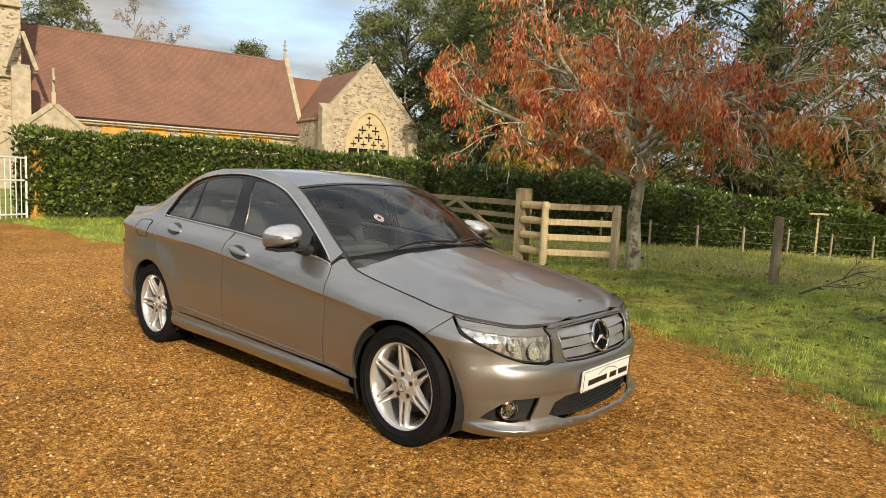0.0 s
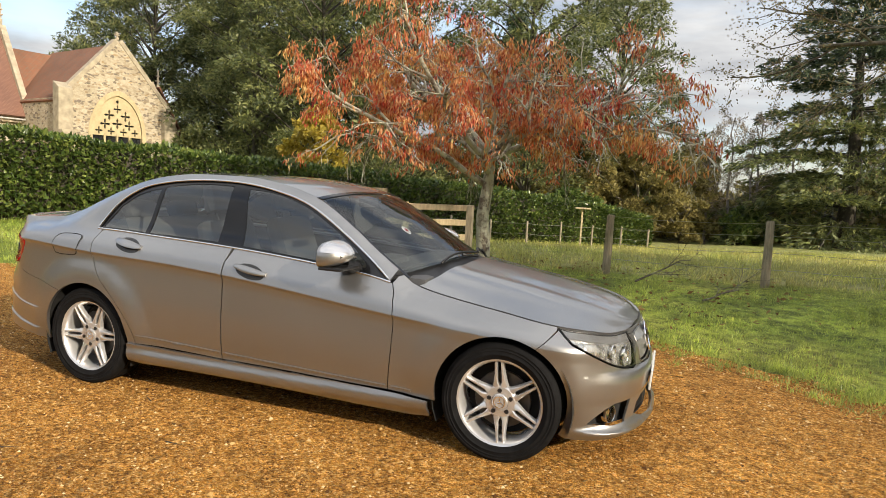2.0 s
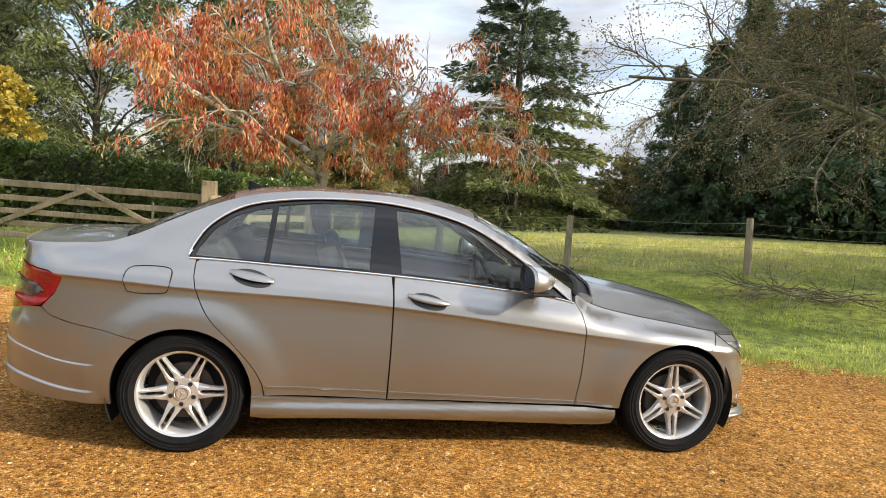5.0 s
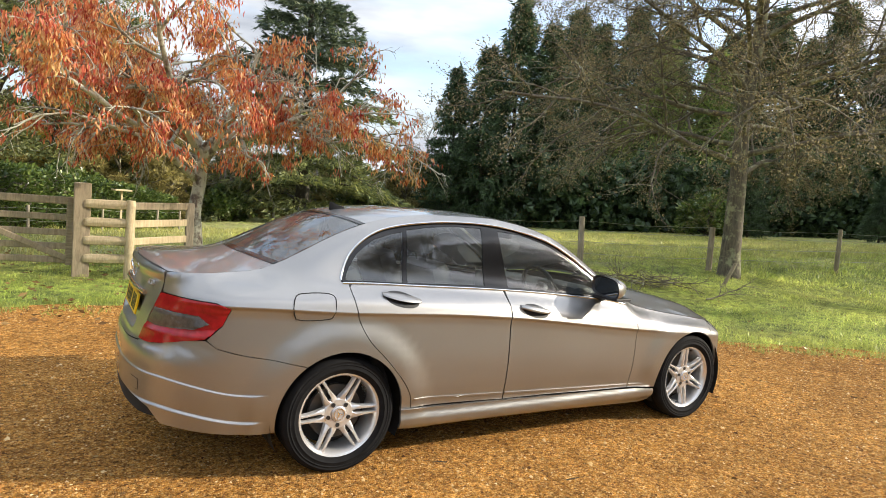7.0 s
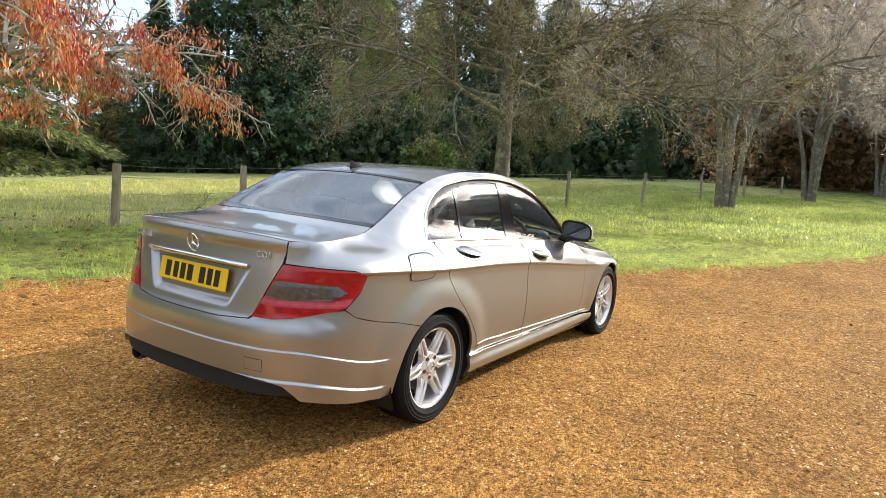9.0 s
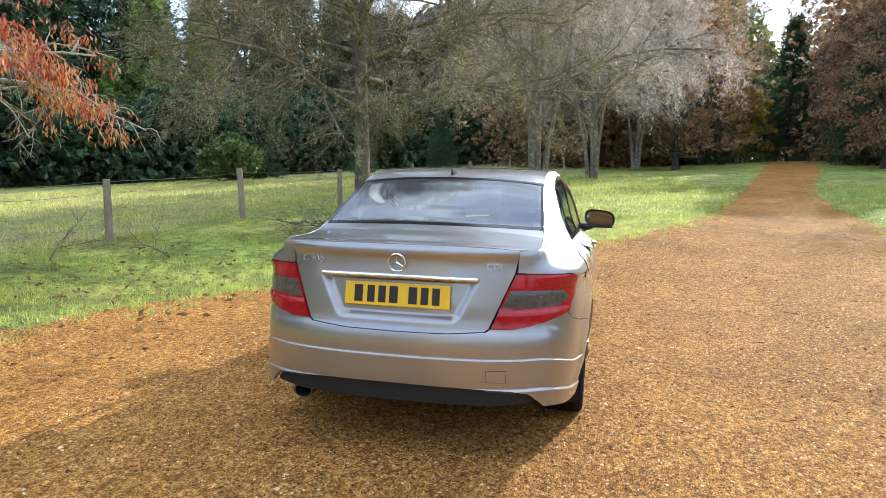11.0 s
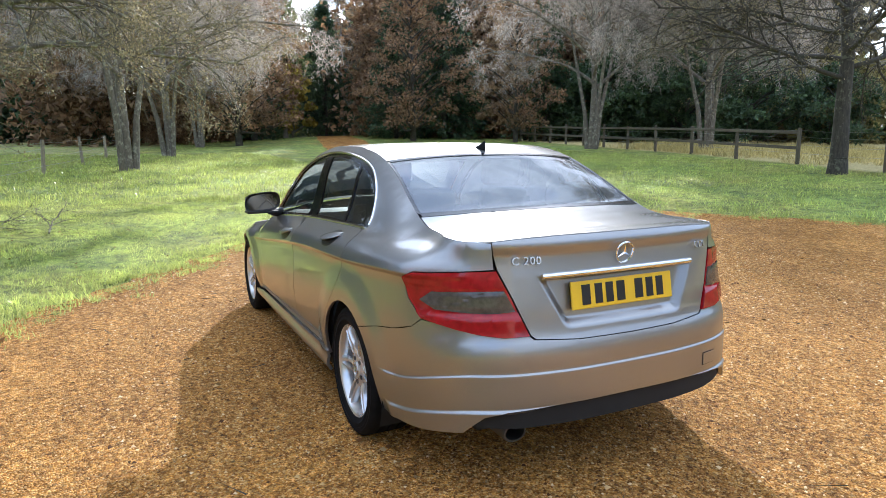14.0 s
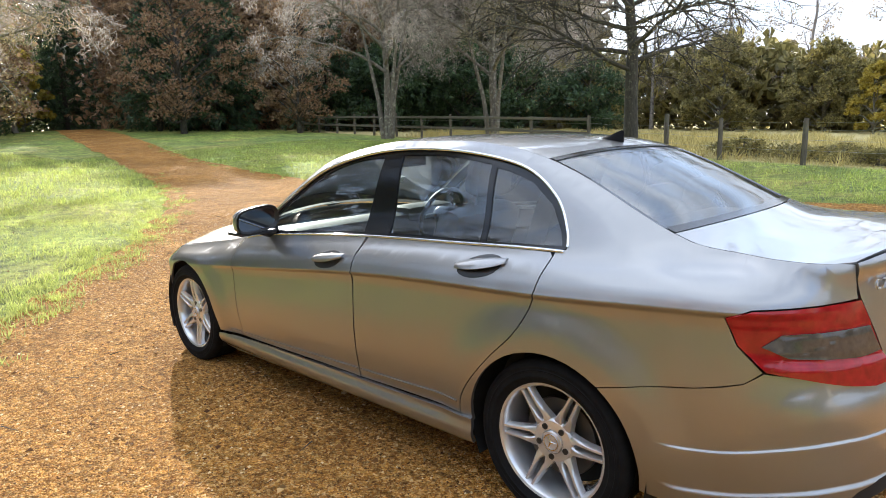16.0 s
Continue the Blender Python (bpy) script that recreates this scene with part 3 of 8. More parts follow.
def cherry_tree():
    t = empty("cherry_tree", None, "small cherry tree with red and orange autumn leaves and lichened bark", "tree")
    w = Wood(11)
    spec = [(6, 0.10, 0.0, 5, 0.6, 0.7, 1.0, 0.62, 9), (7, 0.16, -0.03, 7, 0.25, 0.75, 0.62, 0.6, 7), (6, 0.20, -0.10, 6, 0.2, 0.7, 0.55, 0.55, 5), (6, 0.22, -0.2, 5, 0.2, 0.7, 0.5, 0.5, 4), (4, 0.25, -0.3, 0, 0, 0, 0, 0, 3)]
    w.grow((0, 0, -0.1), (0.03, -0.04, 1), 2.05, 0.15, 0, spec[:1] + [(1, 0, 0, 0, 0, 0, 0, 0, 3)])
    w.v, w.f, w.ends, w.ways = [], [], [], []
    w.tube([np.array(p) for p in ((0, 0, -0.15), (0.01, 0, 0.3), (-0.03, 0.02, 0.9), (0.03, -0.02, 1.5), (0.05, 0, 2.0))], 0.14, 0.085, 10)
    for a, el, z, ln in ((175, 16, 1.45, 3.3), (336, 18, 2.0, 3.5), (50, 18, 1.95, 2.6), (118, 20, 1.8, 2.7), (238, 22, 1.7, 2.4), (292, 20, 1.95, 2.3), (150, 36, 2.0, 2.7), (312, 34, 2.0, 2.3), (205, 28, 1.9, 3.1), (190, 44, 1.95, 2.2), (80, 40, 2.0, 2.0)):
        a, el = radians(a), radians(el)
        w.grow((0.03, 0, z), (math.cos(a) * math.cos(el), math.sin(a) * math.cos(el), math.sin(el) + 0.10), ln, 0.068, 1, spec)
    w.wood("trunk", BARK_CHERRY, t)
    # leaves hang in bunches; the long boughs towards the field are nearly bare
    ends, ways = np.array(w.ends), np.array(w.ways)
    clump = wobble_many(ends[:, 0] * 1.3 + ends[:, 2], ends[:, 1] * 1.3 - ends[:, 2] * 0.7, 0.9, 6) + w.rng.normal(0, 0.35, len(ends))
    keep = clump > np.where(ends[:, 0] * 0.9 - ends[:, 1] * 0.42 > 1.3, 0.45, 0.08)
    keep &= ends[:, 2] > 1.85 + w.rng.normal(0, 0.15, len(ends))
    w.ends, w.ways = list(ends[keep]), list(ways[keep])
    leaves("crown", w, 9, 0.098, LEAF_CHERRY, t, droop=0.85, spread=0.06, shake=0.28, width=0.27)
    return t


def spreading_tree(seed, name, label, bark, leaf, height=12.0, girth=0.27, limbs=20, reach=5.0, low=2.2, leaf_per=3, leaf_size=0.06, droop=-0.03, kids=(9, 8)):
    t = empty(name, None, label, "tree")
    w = Wood(seed)
    w.coarse = name == "bare_tree"
    spec = [(1, 0, 0, 0, 0, 0, 0, 0, 9), (8, 0.09, droop, kids[0], 0.22, 0.75, 0.46, 0.5, 6), (6, 0.16, droop, kids[1], 0.15, 0.75, 0.5, 0.5, 4), (4, 0.2, droop * 1.5, 0, 0, 0, 0, 0, 3)]
    pts = [np.array((0, 0, -0.3)), np.array((0.0, 0.02, 0.4))]
    for i in range(8):
        f = (i + 1) / 8
        pts.append(np.array((w.rng.normal(0, 0.08) * f * 2, w.rng.normal(0, 0.08) * f * 2, 0.4 + f * (height - 1))))
    w.tube(pts[:2], girth * 1.35, girth * 1.02, 12)
    w.tube(pts[1:], girth, 0.03, 10)
    for k in range(limbs):
        f = (k + 0.5) / limbs
        z = low + (height * 0.93 - low) * f ** 0.85
        a = k * 2.4 + w.rng.uniform(-0.4, 0.4)
        el = 0.20 + 0.75 * f
        ln = reach * (1.05 - 0.62 * f) * w.rng.uniform(0.8, 1.15)
        i = min(len(pts) - 2, max(1, int(1 + (z - 0.4) / (height - 1) * 8)))
        p = pts[i].copy()
        p[2] = z
        w.grow(p, (math.cos(a) * math.cos(el), math.sin(a) * math.cos(el), math.sin(el)), ln, girth * (0.34 - 0.18 * f), 1, spec)
    w.wood("trunk", bark, t)
    if leaf:
        leaves("crown", w, leaf_per, leaf_size, leaf, t, 0.2, 0.07, 0.9, width=0.6)
    return t


def weeping_tree(seed, name, label, height=14.5, reach=5.9):
    t = empty(name, None, label, "tree")
    w = Wood(seed)
    spec = [(1, 0, 0, 0, 0, 0, 0, 0, 9), (8, 0.08, -0.10, 7, 0.2, 0.6, 0.4, 0.5, 5), (5, 0.16, -0.16, 5, 0.1, 0.6, 0.5, 0.5, 4), (4, 0.14, -0.30, 0, 0, 0, 0, 0, 3)]
    w.tube([np.array(p) for p in ((0, 0, -0.3), (0, 0, 0.5), (0.08, 0.05, 3), (-0.05, 0.1, 6), (0.1, 0, 9), (0.05, 0, height * 0.97))], 0.22, 0.04, 10)
    for px, py, lean in ((0.5, 0.2, 0.10), (-0.35, 0.3, -0.09), (0.1, -0.5, 0.05)):
        w.tube([np.array((px * 0.4, py * 0.4, -0.3)), np.array((px * 0.9, py * 0.8, 1.8)), np.array((px * 2.2 + lean, py * 2.0, 5.0)), np.array((px * 3.4, py * 3.2, 9.0))], 0.15, 0.03, 8)
    for k in range(30):
        f = (k + 0.5) / 30
        z = 2.6 + (height * 0.9 - 2.6) * f
        a = k * 2.4
        el = 0.65 + 0.4 * f
        w.grow((0, 0, z), (math.cos(a) * math.cos(el), math.sin(a) * math.cos(el), math.sin(el)), reach * (1.15 - 0.7 * f), 0.085 * (1.1 - 0.6 * f), 1, spec)
    w.wood("trunk", BARK_BIRCH, t)
    rng = w.rng
    # hanging sprays: each bunch of fine twigs follows a drooping line below its branch
    root = np.repeat(np.array(w.ends), 2, 0)
    pick = rng.uniform(0, 1, len(root)) < 0.75
    root = root[pick]
    k = len(root)
    out = np.repeat(np.array(w.ways), 2, 0)[pick][:, :2]
    sway, fall = rng.normal(0, 0.30, (k, 2)) + out * 0.25, rng.uniform(-0.1, 1.1, k)
    at = np.repeat(root, 12, 0)
    n = len(at)
    u = rng.uniform(0, 1, n)
    at[:, :2] += np.repeat(sway, 12, 0) * u[:, None] + rng.normal(0, 0.05, (n, 2))
    at[:, 2] -= np.repeat(fall, 12) * u
    s = rng.uniform(0.10, 0.32, n)
    scatter_mesh("crown", STRAND, STRAND_F, at, frames(rng, np.tile((0, 0, -0.5), (n, 1)), n, 0.6), np.stack([np.full(n, 0.022), s, s], 1), TWIG_PALE, t)
    return t


def conifer(seed, name, label, mat, height=13.0, reach=3.2, rows=26, dense=7, size=0.34, shape=1.0, droop=0.25, low=0.3):
    t = empty(name, None, label, "conifer")
    w = Wood(seed)
    w.tube([np.array((0, 0, -0.5)), np.array((0.05, 0, height * 0.5)), np.array((0, 0, height))], 0.028 * height * 0.6, 0.02, 8)
    rng = w.rng
    for i in range(rows):
        f = (i + 0.5) / rows
        z = low + (height - low) * f
        ring = max(4, int(9 * (1 - 0.5 * f)))
        for k in range(ring):
            a = 6.283 * (k + rng.uniform(0, 0.8)) / ring + i * 0.9
            ln = reach * (1 - f) ** shape * rng.uniform(0.65, 1.2) + 0.15
            seg = 5
            p = np.array((0, 0, z + rng.uniform(-0.2, 0.2)))
            d = np.array((math.cos(a), math.sin(a), 0.25))
            pts = [p]
            for s in range(seg):
                d = d + np.array((0, 0, -droop * 0.35)) + rng.normal(0, 0.07, 3)
                d /= np.linalg.norm(d)
                pts.append(pts[-1] + d * ln / seg)
                if s > 0 or ln < 1.2:
                    w.ends.append(pts[-1])
                    w.ways.append(d + np.array((0, 0, -0.2)))
            w.tube(pts[::2] + pts[-1:], 0.03, 0.008, 3)
    w.wood("trunk", BARK_DARK, t)
    leaves("crown", w, dense, size, mat, t, 0.25, 0.16, 0.65, SPRAY, TUFT_F, 0.9)
    return t


def cedar(seed):
    t = empty("cedar_tree", None, "tall old cedar with flat tiers of blue-green needles behind the field", "conifer")
    w = Wood(seed)
    rng = w.rng
    h = 19.0
    w.tube([np.array(p) for p in ((0, 0, -0.5), (0.1, 0, 5), (-0.1, 0.1, 11), (0.05, 0, h))], 0.55, 0.05, 10)
    for i in range(104):
        f = ((i + rng.uniform(0.2, 0.8)) / 104) ** 1.15
        z = 1.0 + (h - 1.6) * f
        z = round(z / 1.3) * 1.3 + rng.normal(0, 0.14)
        a = i * 2.4 + rng.uniform(-0.3, 0.3)
        ln = (7.3 * (1 - f) ** 0.8 + 0.7) * rng.uniform(0.72, 1.1)
        d = np.array((math.cos(a), math.sin(a), 0.30 if f > 0.4 else 0.12))
        pts = [np.array((0, 0, z))]
        seg = 8
        for s in range(seg):
            d = d + np.array((0, 0, -0.05)) + rng.normal(0, 0.05, 3)
            d /= np.linalg.norm(d)
            pts.append(pts[-1] + d * ln / seg)
            if s >= 1:
                side = np.cross(d, (0, 0, 1))
                wide = 0.34 * ln * (1 - 0.6 * s / seg) * (0.4 + 0.6 * min(1, s / 3))
                for q in np.linspace(-1, 1, max(3, int(wide / 0.22))):
                    w.ends.append(pts[-1] + side * wide * q + d * rng.uniform(-0.3, 0.3) - np.array((0, 0, 0.10 * wide * q * q)))
                    w.ways.append(d + side * q * 0.8)
        w.tube(pts, 0.11 * (1.1 - f), 0.015, 5)
    w.wood("trunk", BARK_DARK, t)
    ends, ways = w.ends, w.ways
    # the lower crown is coloured as sunlit, the upper one stays dark blue-green
    for name, mat, pick in (("lower_crown", LEAF_CEDAR_LIT, lambda z: z < 8.0), ("upper_crown", LEAF_CEDAR_DARK, lambda z: z >= 8.0)):
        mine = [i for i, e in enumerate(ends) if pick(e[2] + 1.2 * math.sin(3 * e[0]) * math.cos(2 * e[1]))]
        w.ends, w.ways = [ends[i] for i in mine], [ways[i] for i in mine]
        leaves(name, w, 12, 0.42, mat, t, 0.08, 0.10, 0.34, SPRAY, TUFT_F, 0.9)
    return t


def broad_tree(seed, name, label, bark, mat, height=13.0, reach=4.5, blobs=46, per=170, size=0.26, trunk=3.0, category="tree", flat=0.75, shape=TUFT):
    t = empty(name, None, label, category)
    w = Wood(seed)
    rng = w.rng
    w.tube([np.array((0, 0, -0.5)), np.array((0.05, 0.1, trunk)), np.array((0.2, 0, height * 0.8))], 0.03 * height * 0.75, 0.04, 9)
    at, way = [], []
    for k in range(blobs):
        f = (k + 0.5) / blobs
        z = trunk * 0.7 + (height - trunk * 0.7) * f
        r = reach * (1 - abs(2 * f - 0.75) ** 2.2 * 0.55) * math.sqrt(rng.uniform(0.08, 1))
        r = max(0.2, r if f < 0.9 else r * 0.5)
        a = k * 2.4 + rng.uniform(-0.6, 0.6)
        c = np.array((r * math.cos(a), r * math.sin(a), z))
        w.tube([np.array((0.05, 0, max(trunk * 0.6, z - r * 0.7))), c * np.array((0.5, 0.5, 1)) + np.array((0, 0, -0.25 * r)), c], 0.09, 0.02, 4)
        br = rng.uniform(0.6, 1.25) * reach * 0.27
        d = rng.normal(0, 1, (per, 3))
        d /= np.linalg.norm(d, axis=1)[:, None]
        d[:, 2] = np.where(d[:, 2] < -0.3, -d[:, 2] * 0.5, d[:, 2])
        at.append(c + d * br * np.array((1.15, 1.15, flat)) * rng.uniform(0.55, 1.08, (per, 1)))
        way.append(d + np.array((0, 0, -0.3)))
    w.wood("trunk", bark, t)
    at, way = np.concatenate(at), np.concatenate(way)
    n = len(at)
    s = size * rng.uniform(0.6, 1.3, n)
    scatter_mesh("crown", shape, TUFT_F, at, frames(rng, way, n, 0.6), np.stack([s, s, s], 1), mat, t)
    return t


def bare_tree(seed, name, label, bark, height=10.0, reach=2.4, limbs=16, leaf=None):
    return spreading_tree(seed, name, label, bark, leaf, height, 0.12, limbs, reach, height * 0.15, 2, 0.09, 0.05, (6, 4))


def stand(ob, x, y, turn=0.0, scale=1.0, sink=0.0):
    ob.matrix_basis = Matrix.Translation((x, y, ground_z(x, y) - sink)) @ Matrix.Rotation(radians(turn), 4, "Z") @ Matrix.Diagonal((scale, scale, scale, 1))
    return ob


def repeat(ob, places):
    for x, y, turn, scale in places:
        copy_thing(ob, Matrix.Translation((x, y, ground_z(x, y))) @ Matrix.Rotation(radians(turn), 4, "Z") @ Matrix.Diagonal((scale, scale, scale, 1))).scale = (scale, scale, scale)


stand(cherry_tree(), -0.85, 6.6, 25, 0.97).scale = (0.97, 0.97, 0.90)
stand(spreading_tree(21, "lime_tree", "large half-bare tree with lichened twigs beside the wire fence", BARK, LEAF_OLIVE, 12.5, 0.20, 64, 5.0, 1.9, 14, 0.034, -0.04, (12, 10)), 9.45, 4.6, 30)
stand(spreading_tree(22, "field_oak", "dark bare spreading tree beside the far paddock fence", BARK_DARK, LEAF_OLIVE, 12.0, 0.22, 54, 5.3, 2.3, 4, 0.04, -0.01, (12, 11)), 6.8, -15.4, 80)
b = stand(weeping_tree(31, "weeping_birch", "weeping birch with pale bare twigs beside the drive"), 20.6, 1.6)
tagged(b, group="birches by the drive")
repeat(b, ((30.5, -0.4, 70, 1.0), (44, -3.2, 190, 1.0), (21.3, -18.8, 250, 1.0), (18.5, -23.5, 20, 1.05)))

p = stand(broad_tree(41, "pine_tree", "tall dark evergreen pine with open crown", BARK_DARK, LEAF_PINE, 17, 4.6, 72, 270, 0.30, 3.2, shape=SPRAY), -31.5, 41.0)
tagged(p, group="evergreens behind the hedge")
repeat(p, ((-37, 37.5, 140, 1.15), (-32, 40, 320, 1.15), (-26.5, 38.5, 60, 1.1), (-24.5, 33, 40, 1.0), (-17.5, 29.5, 100, 1.0), (-11.5, 29, 160, 0.95), (-5.5, 31, 210, 1.0), (-29, 49, 250, 1.1), (-1.5, 37.5, 300, 0.95), (-20, 39, 15, 1.1), (-38, 44, 80, 0.9), (-41.6, 37.8, 200, 1.0), (-52, 15.5, 30, 0.86), (-50, 30.5, 10, 0.8), (78, -10, 40, 1.25), (80, -33, 90, 1.2), (88, -15.5, 200, 1.3), (62, -30, 20, 1.05), (52, -34, 150, 1.1), (43, -37, 240, 1.0), (36, -40, 300, 0.9), (96, -26, 10, 1.1), (104, -20, 70, 1.2), (76, 2, 30, 1.5), (70, 10, 120, 1.45), (84, -6, 200, 1.5), (72, -38, 60, 1.4), (60, -42, 170, 1.4), (84, -36, 280, 1.45)))
c = stand(conifer(51, "yew_conifer", "dense dark green conifer at the field edge", LEAF_DARK, 13.5, 3.4, 34, 13, 0.40, 0.8), 24.0, 40.5, 0, 0.9)
tagged(c, group="dark conifers")
repeat(c, ((25.5, 38.5, 60, 1.0), (28, 38, 120, 1.3), (30, 36.5, 200, 1.15), (32, 36, 20, 1.25), (34.5, 36, 90, 1.2), (37, 34.5, 160, 1.3), (40, 33.5, 240, 1.25), (45, 38.5, 300, 1.35), (49, 34.5, 40, 1.3), (54, 30.5, 110, 1.25), (58, 25.5, 210, 1.2), (63, 27.5, 70, 1.55), (51.5, 32.2, 10, 1.45), (57, 29.5, 200, 1.5), (122, -35.5, 30, 0.8), (124, -37.5, 140, 0.9), (31, 19, 250, 0.34), (37, 15, 20, 0.30), (43, 11.0, 300, 0.36), (50, 4, 140, 0.5), (44, -22, 30, 1.05), (50, -28, 100, 1.1),
           (31, -31, 10, 0.9), (58, -8, 60, 1.2), (60, -24, 120, 1.2), (-8, 37, 60, 1.0), (47, -19, 200, 0.85), (64, -18, 20, 1.0), (37, -27, 80, 0.8)))
c = stand(conifer(52, "cypress_conifer", "light green conical cypress in front of dark conifers", LEAF_GREEN, 14.0, 2.9, 40, 15, 0.40, 0.8), 36.0, 30.5)
repeat(c, ((38.5, 28.0, 90, 0.95), (33.0, 31.5, 200, 0.6)))
stand(cedar(61), 11.4, 38.6)
r = stand(broad_tree(71, "beech_tree", "russet autumn beech at the side of the avenue", BARK_DARK, LEAF_RUST, 14, 4.4, 64, 100, 0.24, 1.6), 45, -6.0)
tagged(r, group="beeches along the avenue")
repeat(r, ((40, -17.5, 120, 0.85), (56, -9, 200, 1.1), (52, -22, 60, 1.0), (34, -22.5, 300, 0.7)))
s = stand(broad_tree(72, "autumn_bush", "brown and olive autumn scrub at the field edge", BARK, LEAF_SCRUB, 5.5, 2.5, 30, 210, 0.21, 0.4, "bush"), -1.0, 41)
tagged(s, group="field edge scrub")
repeat(s, ((-5.2, 34.6, 30, 1.0), (-2.8, 33.8, 130, 1.1), (0.2, 35.2, 230, 1.05), (2.6, 36.5, 330, 0.85), (3, 43, 50, 1.1), (8, 46, 150, 0.8), (17.5, 45, 240, 0.9), (22, 44, 20, 1.0), (26, 42, 80, 1.1), (30, 38, 190, 1.0), (21, -37, 30, 0.9), (28, -40, 60, 1.1), (15, -44, 200, 1.1), (9, -46, 310, 1.0), (3, -45, 10, 1.05), (-4, -44, 120, 1.0),
           (-30, -35, 0, 1.3), (-40, -20, 60, 1.4), (-18, -40, 90, 1.3), (34, -36, 30, 1.0)))
br = stand(broad_tree(76, "bramble_clump", "low olive-brown bramble clump along the paddock fence", BARK, LEAF_SCRUB, 0.38, 0.9, 20, 80, 0.08, 0.03, "bush", 0.6), 4.2, -17.6)
tagged(br, group="brambles by the fence")
repeat(br, ((2.7, -16.9, 60, 0.8), (1.5, -16.5, 140, 0.9), (0.4, -15.9, 250, 0.75)))
y = stand(broad_tree(73, "yellow_bush", "bright yellow autumn shrub", BARK, LEAF_YELLOW, 4.2, 1.3, 20, 110, 0.22, 0.5, "bush"), -10.6, 17.6)
repeat(y, ((-4.2, 33.2, 20, 1.15), (5.5, -42, 40, 0.9), (1.0, 42, 10, 0.9), (62, -14.0, 0, 1.6)))
d = stand(broad_tree(74, "laurel_bush", "low dark evergreen laurel bush", BARK_DARK, LEAF_LAUREL, 2.1, 1.7, 26, 95, 0.24, 0.2, "bush", 0.8), 29.5, 20.3, 0, 1.15)
tagged(d, group="evergreen bushes")
repeat(d, ((6, 37, 20, 0.9), (-2.5, 27, 20, 1.0), (17, 42, 80, 1.1)))
h = stand(broad_tree(75, "holly_bush", "tall dark evergreen holly thicket beyond the paddock", BARK_DARK, LEAF_DARK, 5.0, 3.2, 36, 220, 0.22, 0.3, "bush", 0.9), 24, -33)
tagged(h, group="dark hollies")
repeat(h, ((28.5, -32.5, 90, 1.1), (20, -35, 180, 0.85), (33, -29.5, 220, 1.15), (37, -33, 300, 1.2)))
n = stand(bare_tree(81, "bare_tree", "slender nearly leafless tree with tan twigs at the field edge", BARK_PALE, 9.0, 2.2, 14, TWIG_TAN), 7.2, 44)
tagged(n, group="bare trees")
repeat(n, ((4.0, 38, 30, 0.8), (5.2, 39, 210, 0.9), (6.4, 38.5, 120, 0.85), (9.5, 45, 80, 0.95), (5.0, 45.5, 160, 0.85), (23, 46, 10, 1.0), (25.5, 47, 50, 1.15), (28, 45, 90, 1.05), (31, 42, 130, 1.0), (-1.5, 45, 20, 0.8), (16, -48, 0, 1.35), (11, -50, 40, 1.5), (6, -52, 80, 1.5), (21, -46, 120, 1.3), (26, -44, 160, 1.3), (61, -13.0, 20, 1.7), (68, -21.0, 130, 1.8),
           (0, -50, 220, 1.45), (-49, 20, 0, 1.6), (-50, 23, 80, 1.5), (-46, 10, 50, 1.3), (15, 46, 70, 1.0), (12, 47, 20, 0.9), (3, 46, 120, 0.9)))


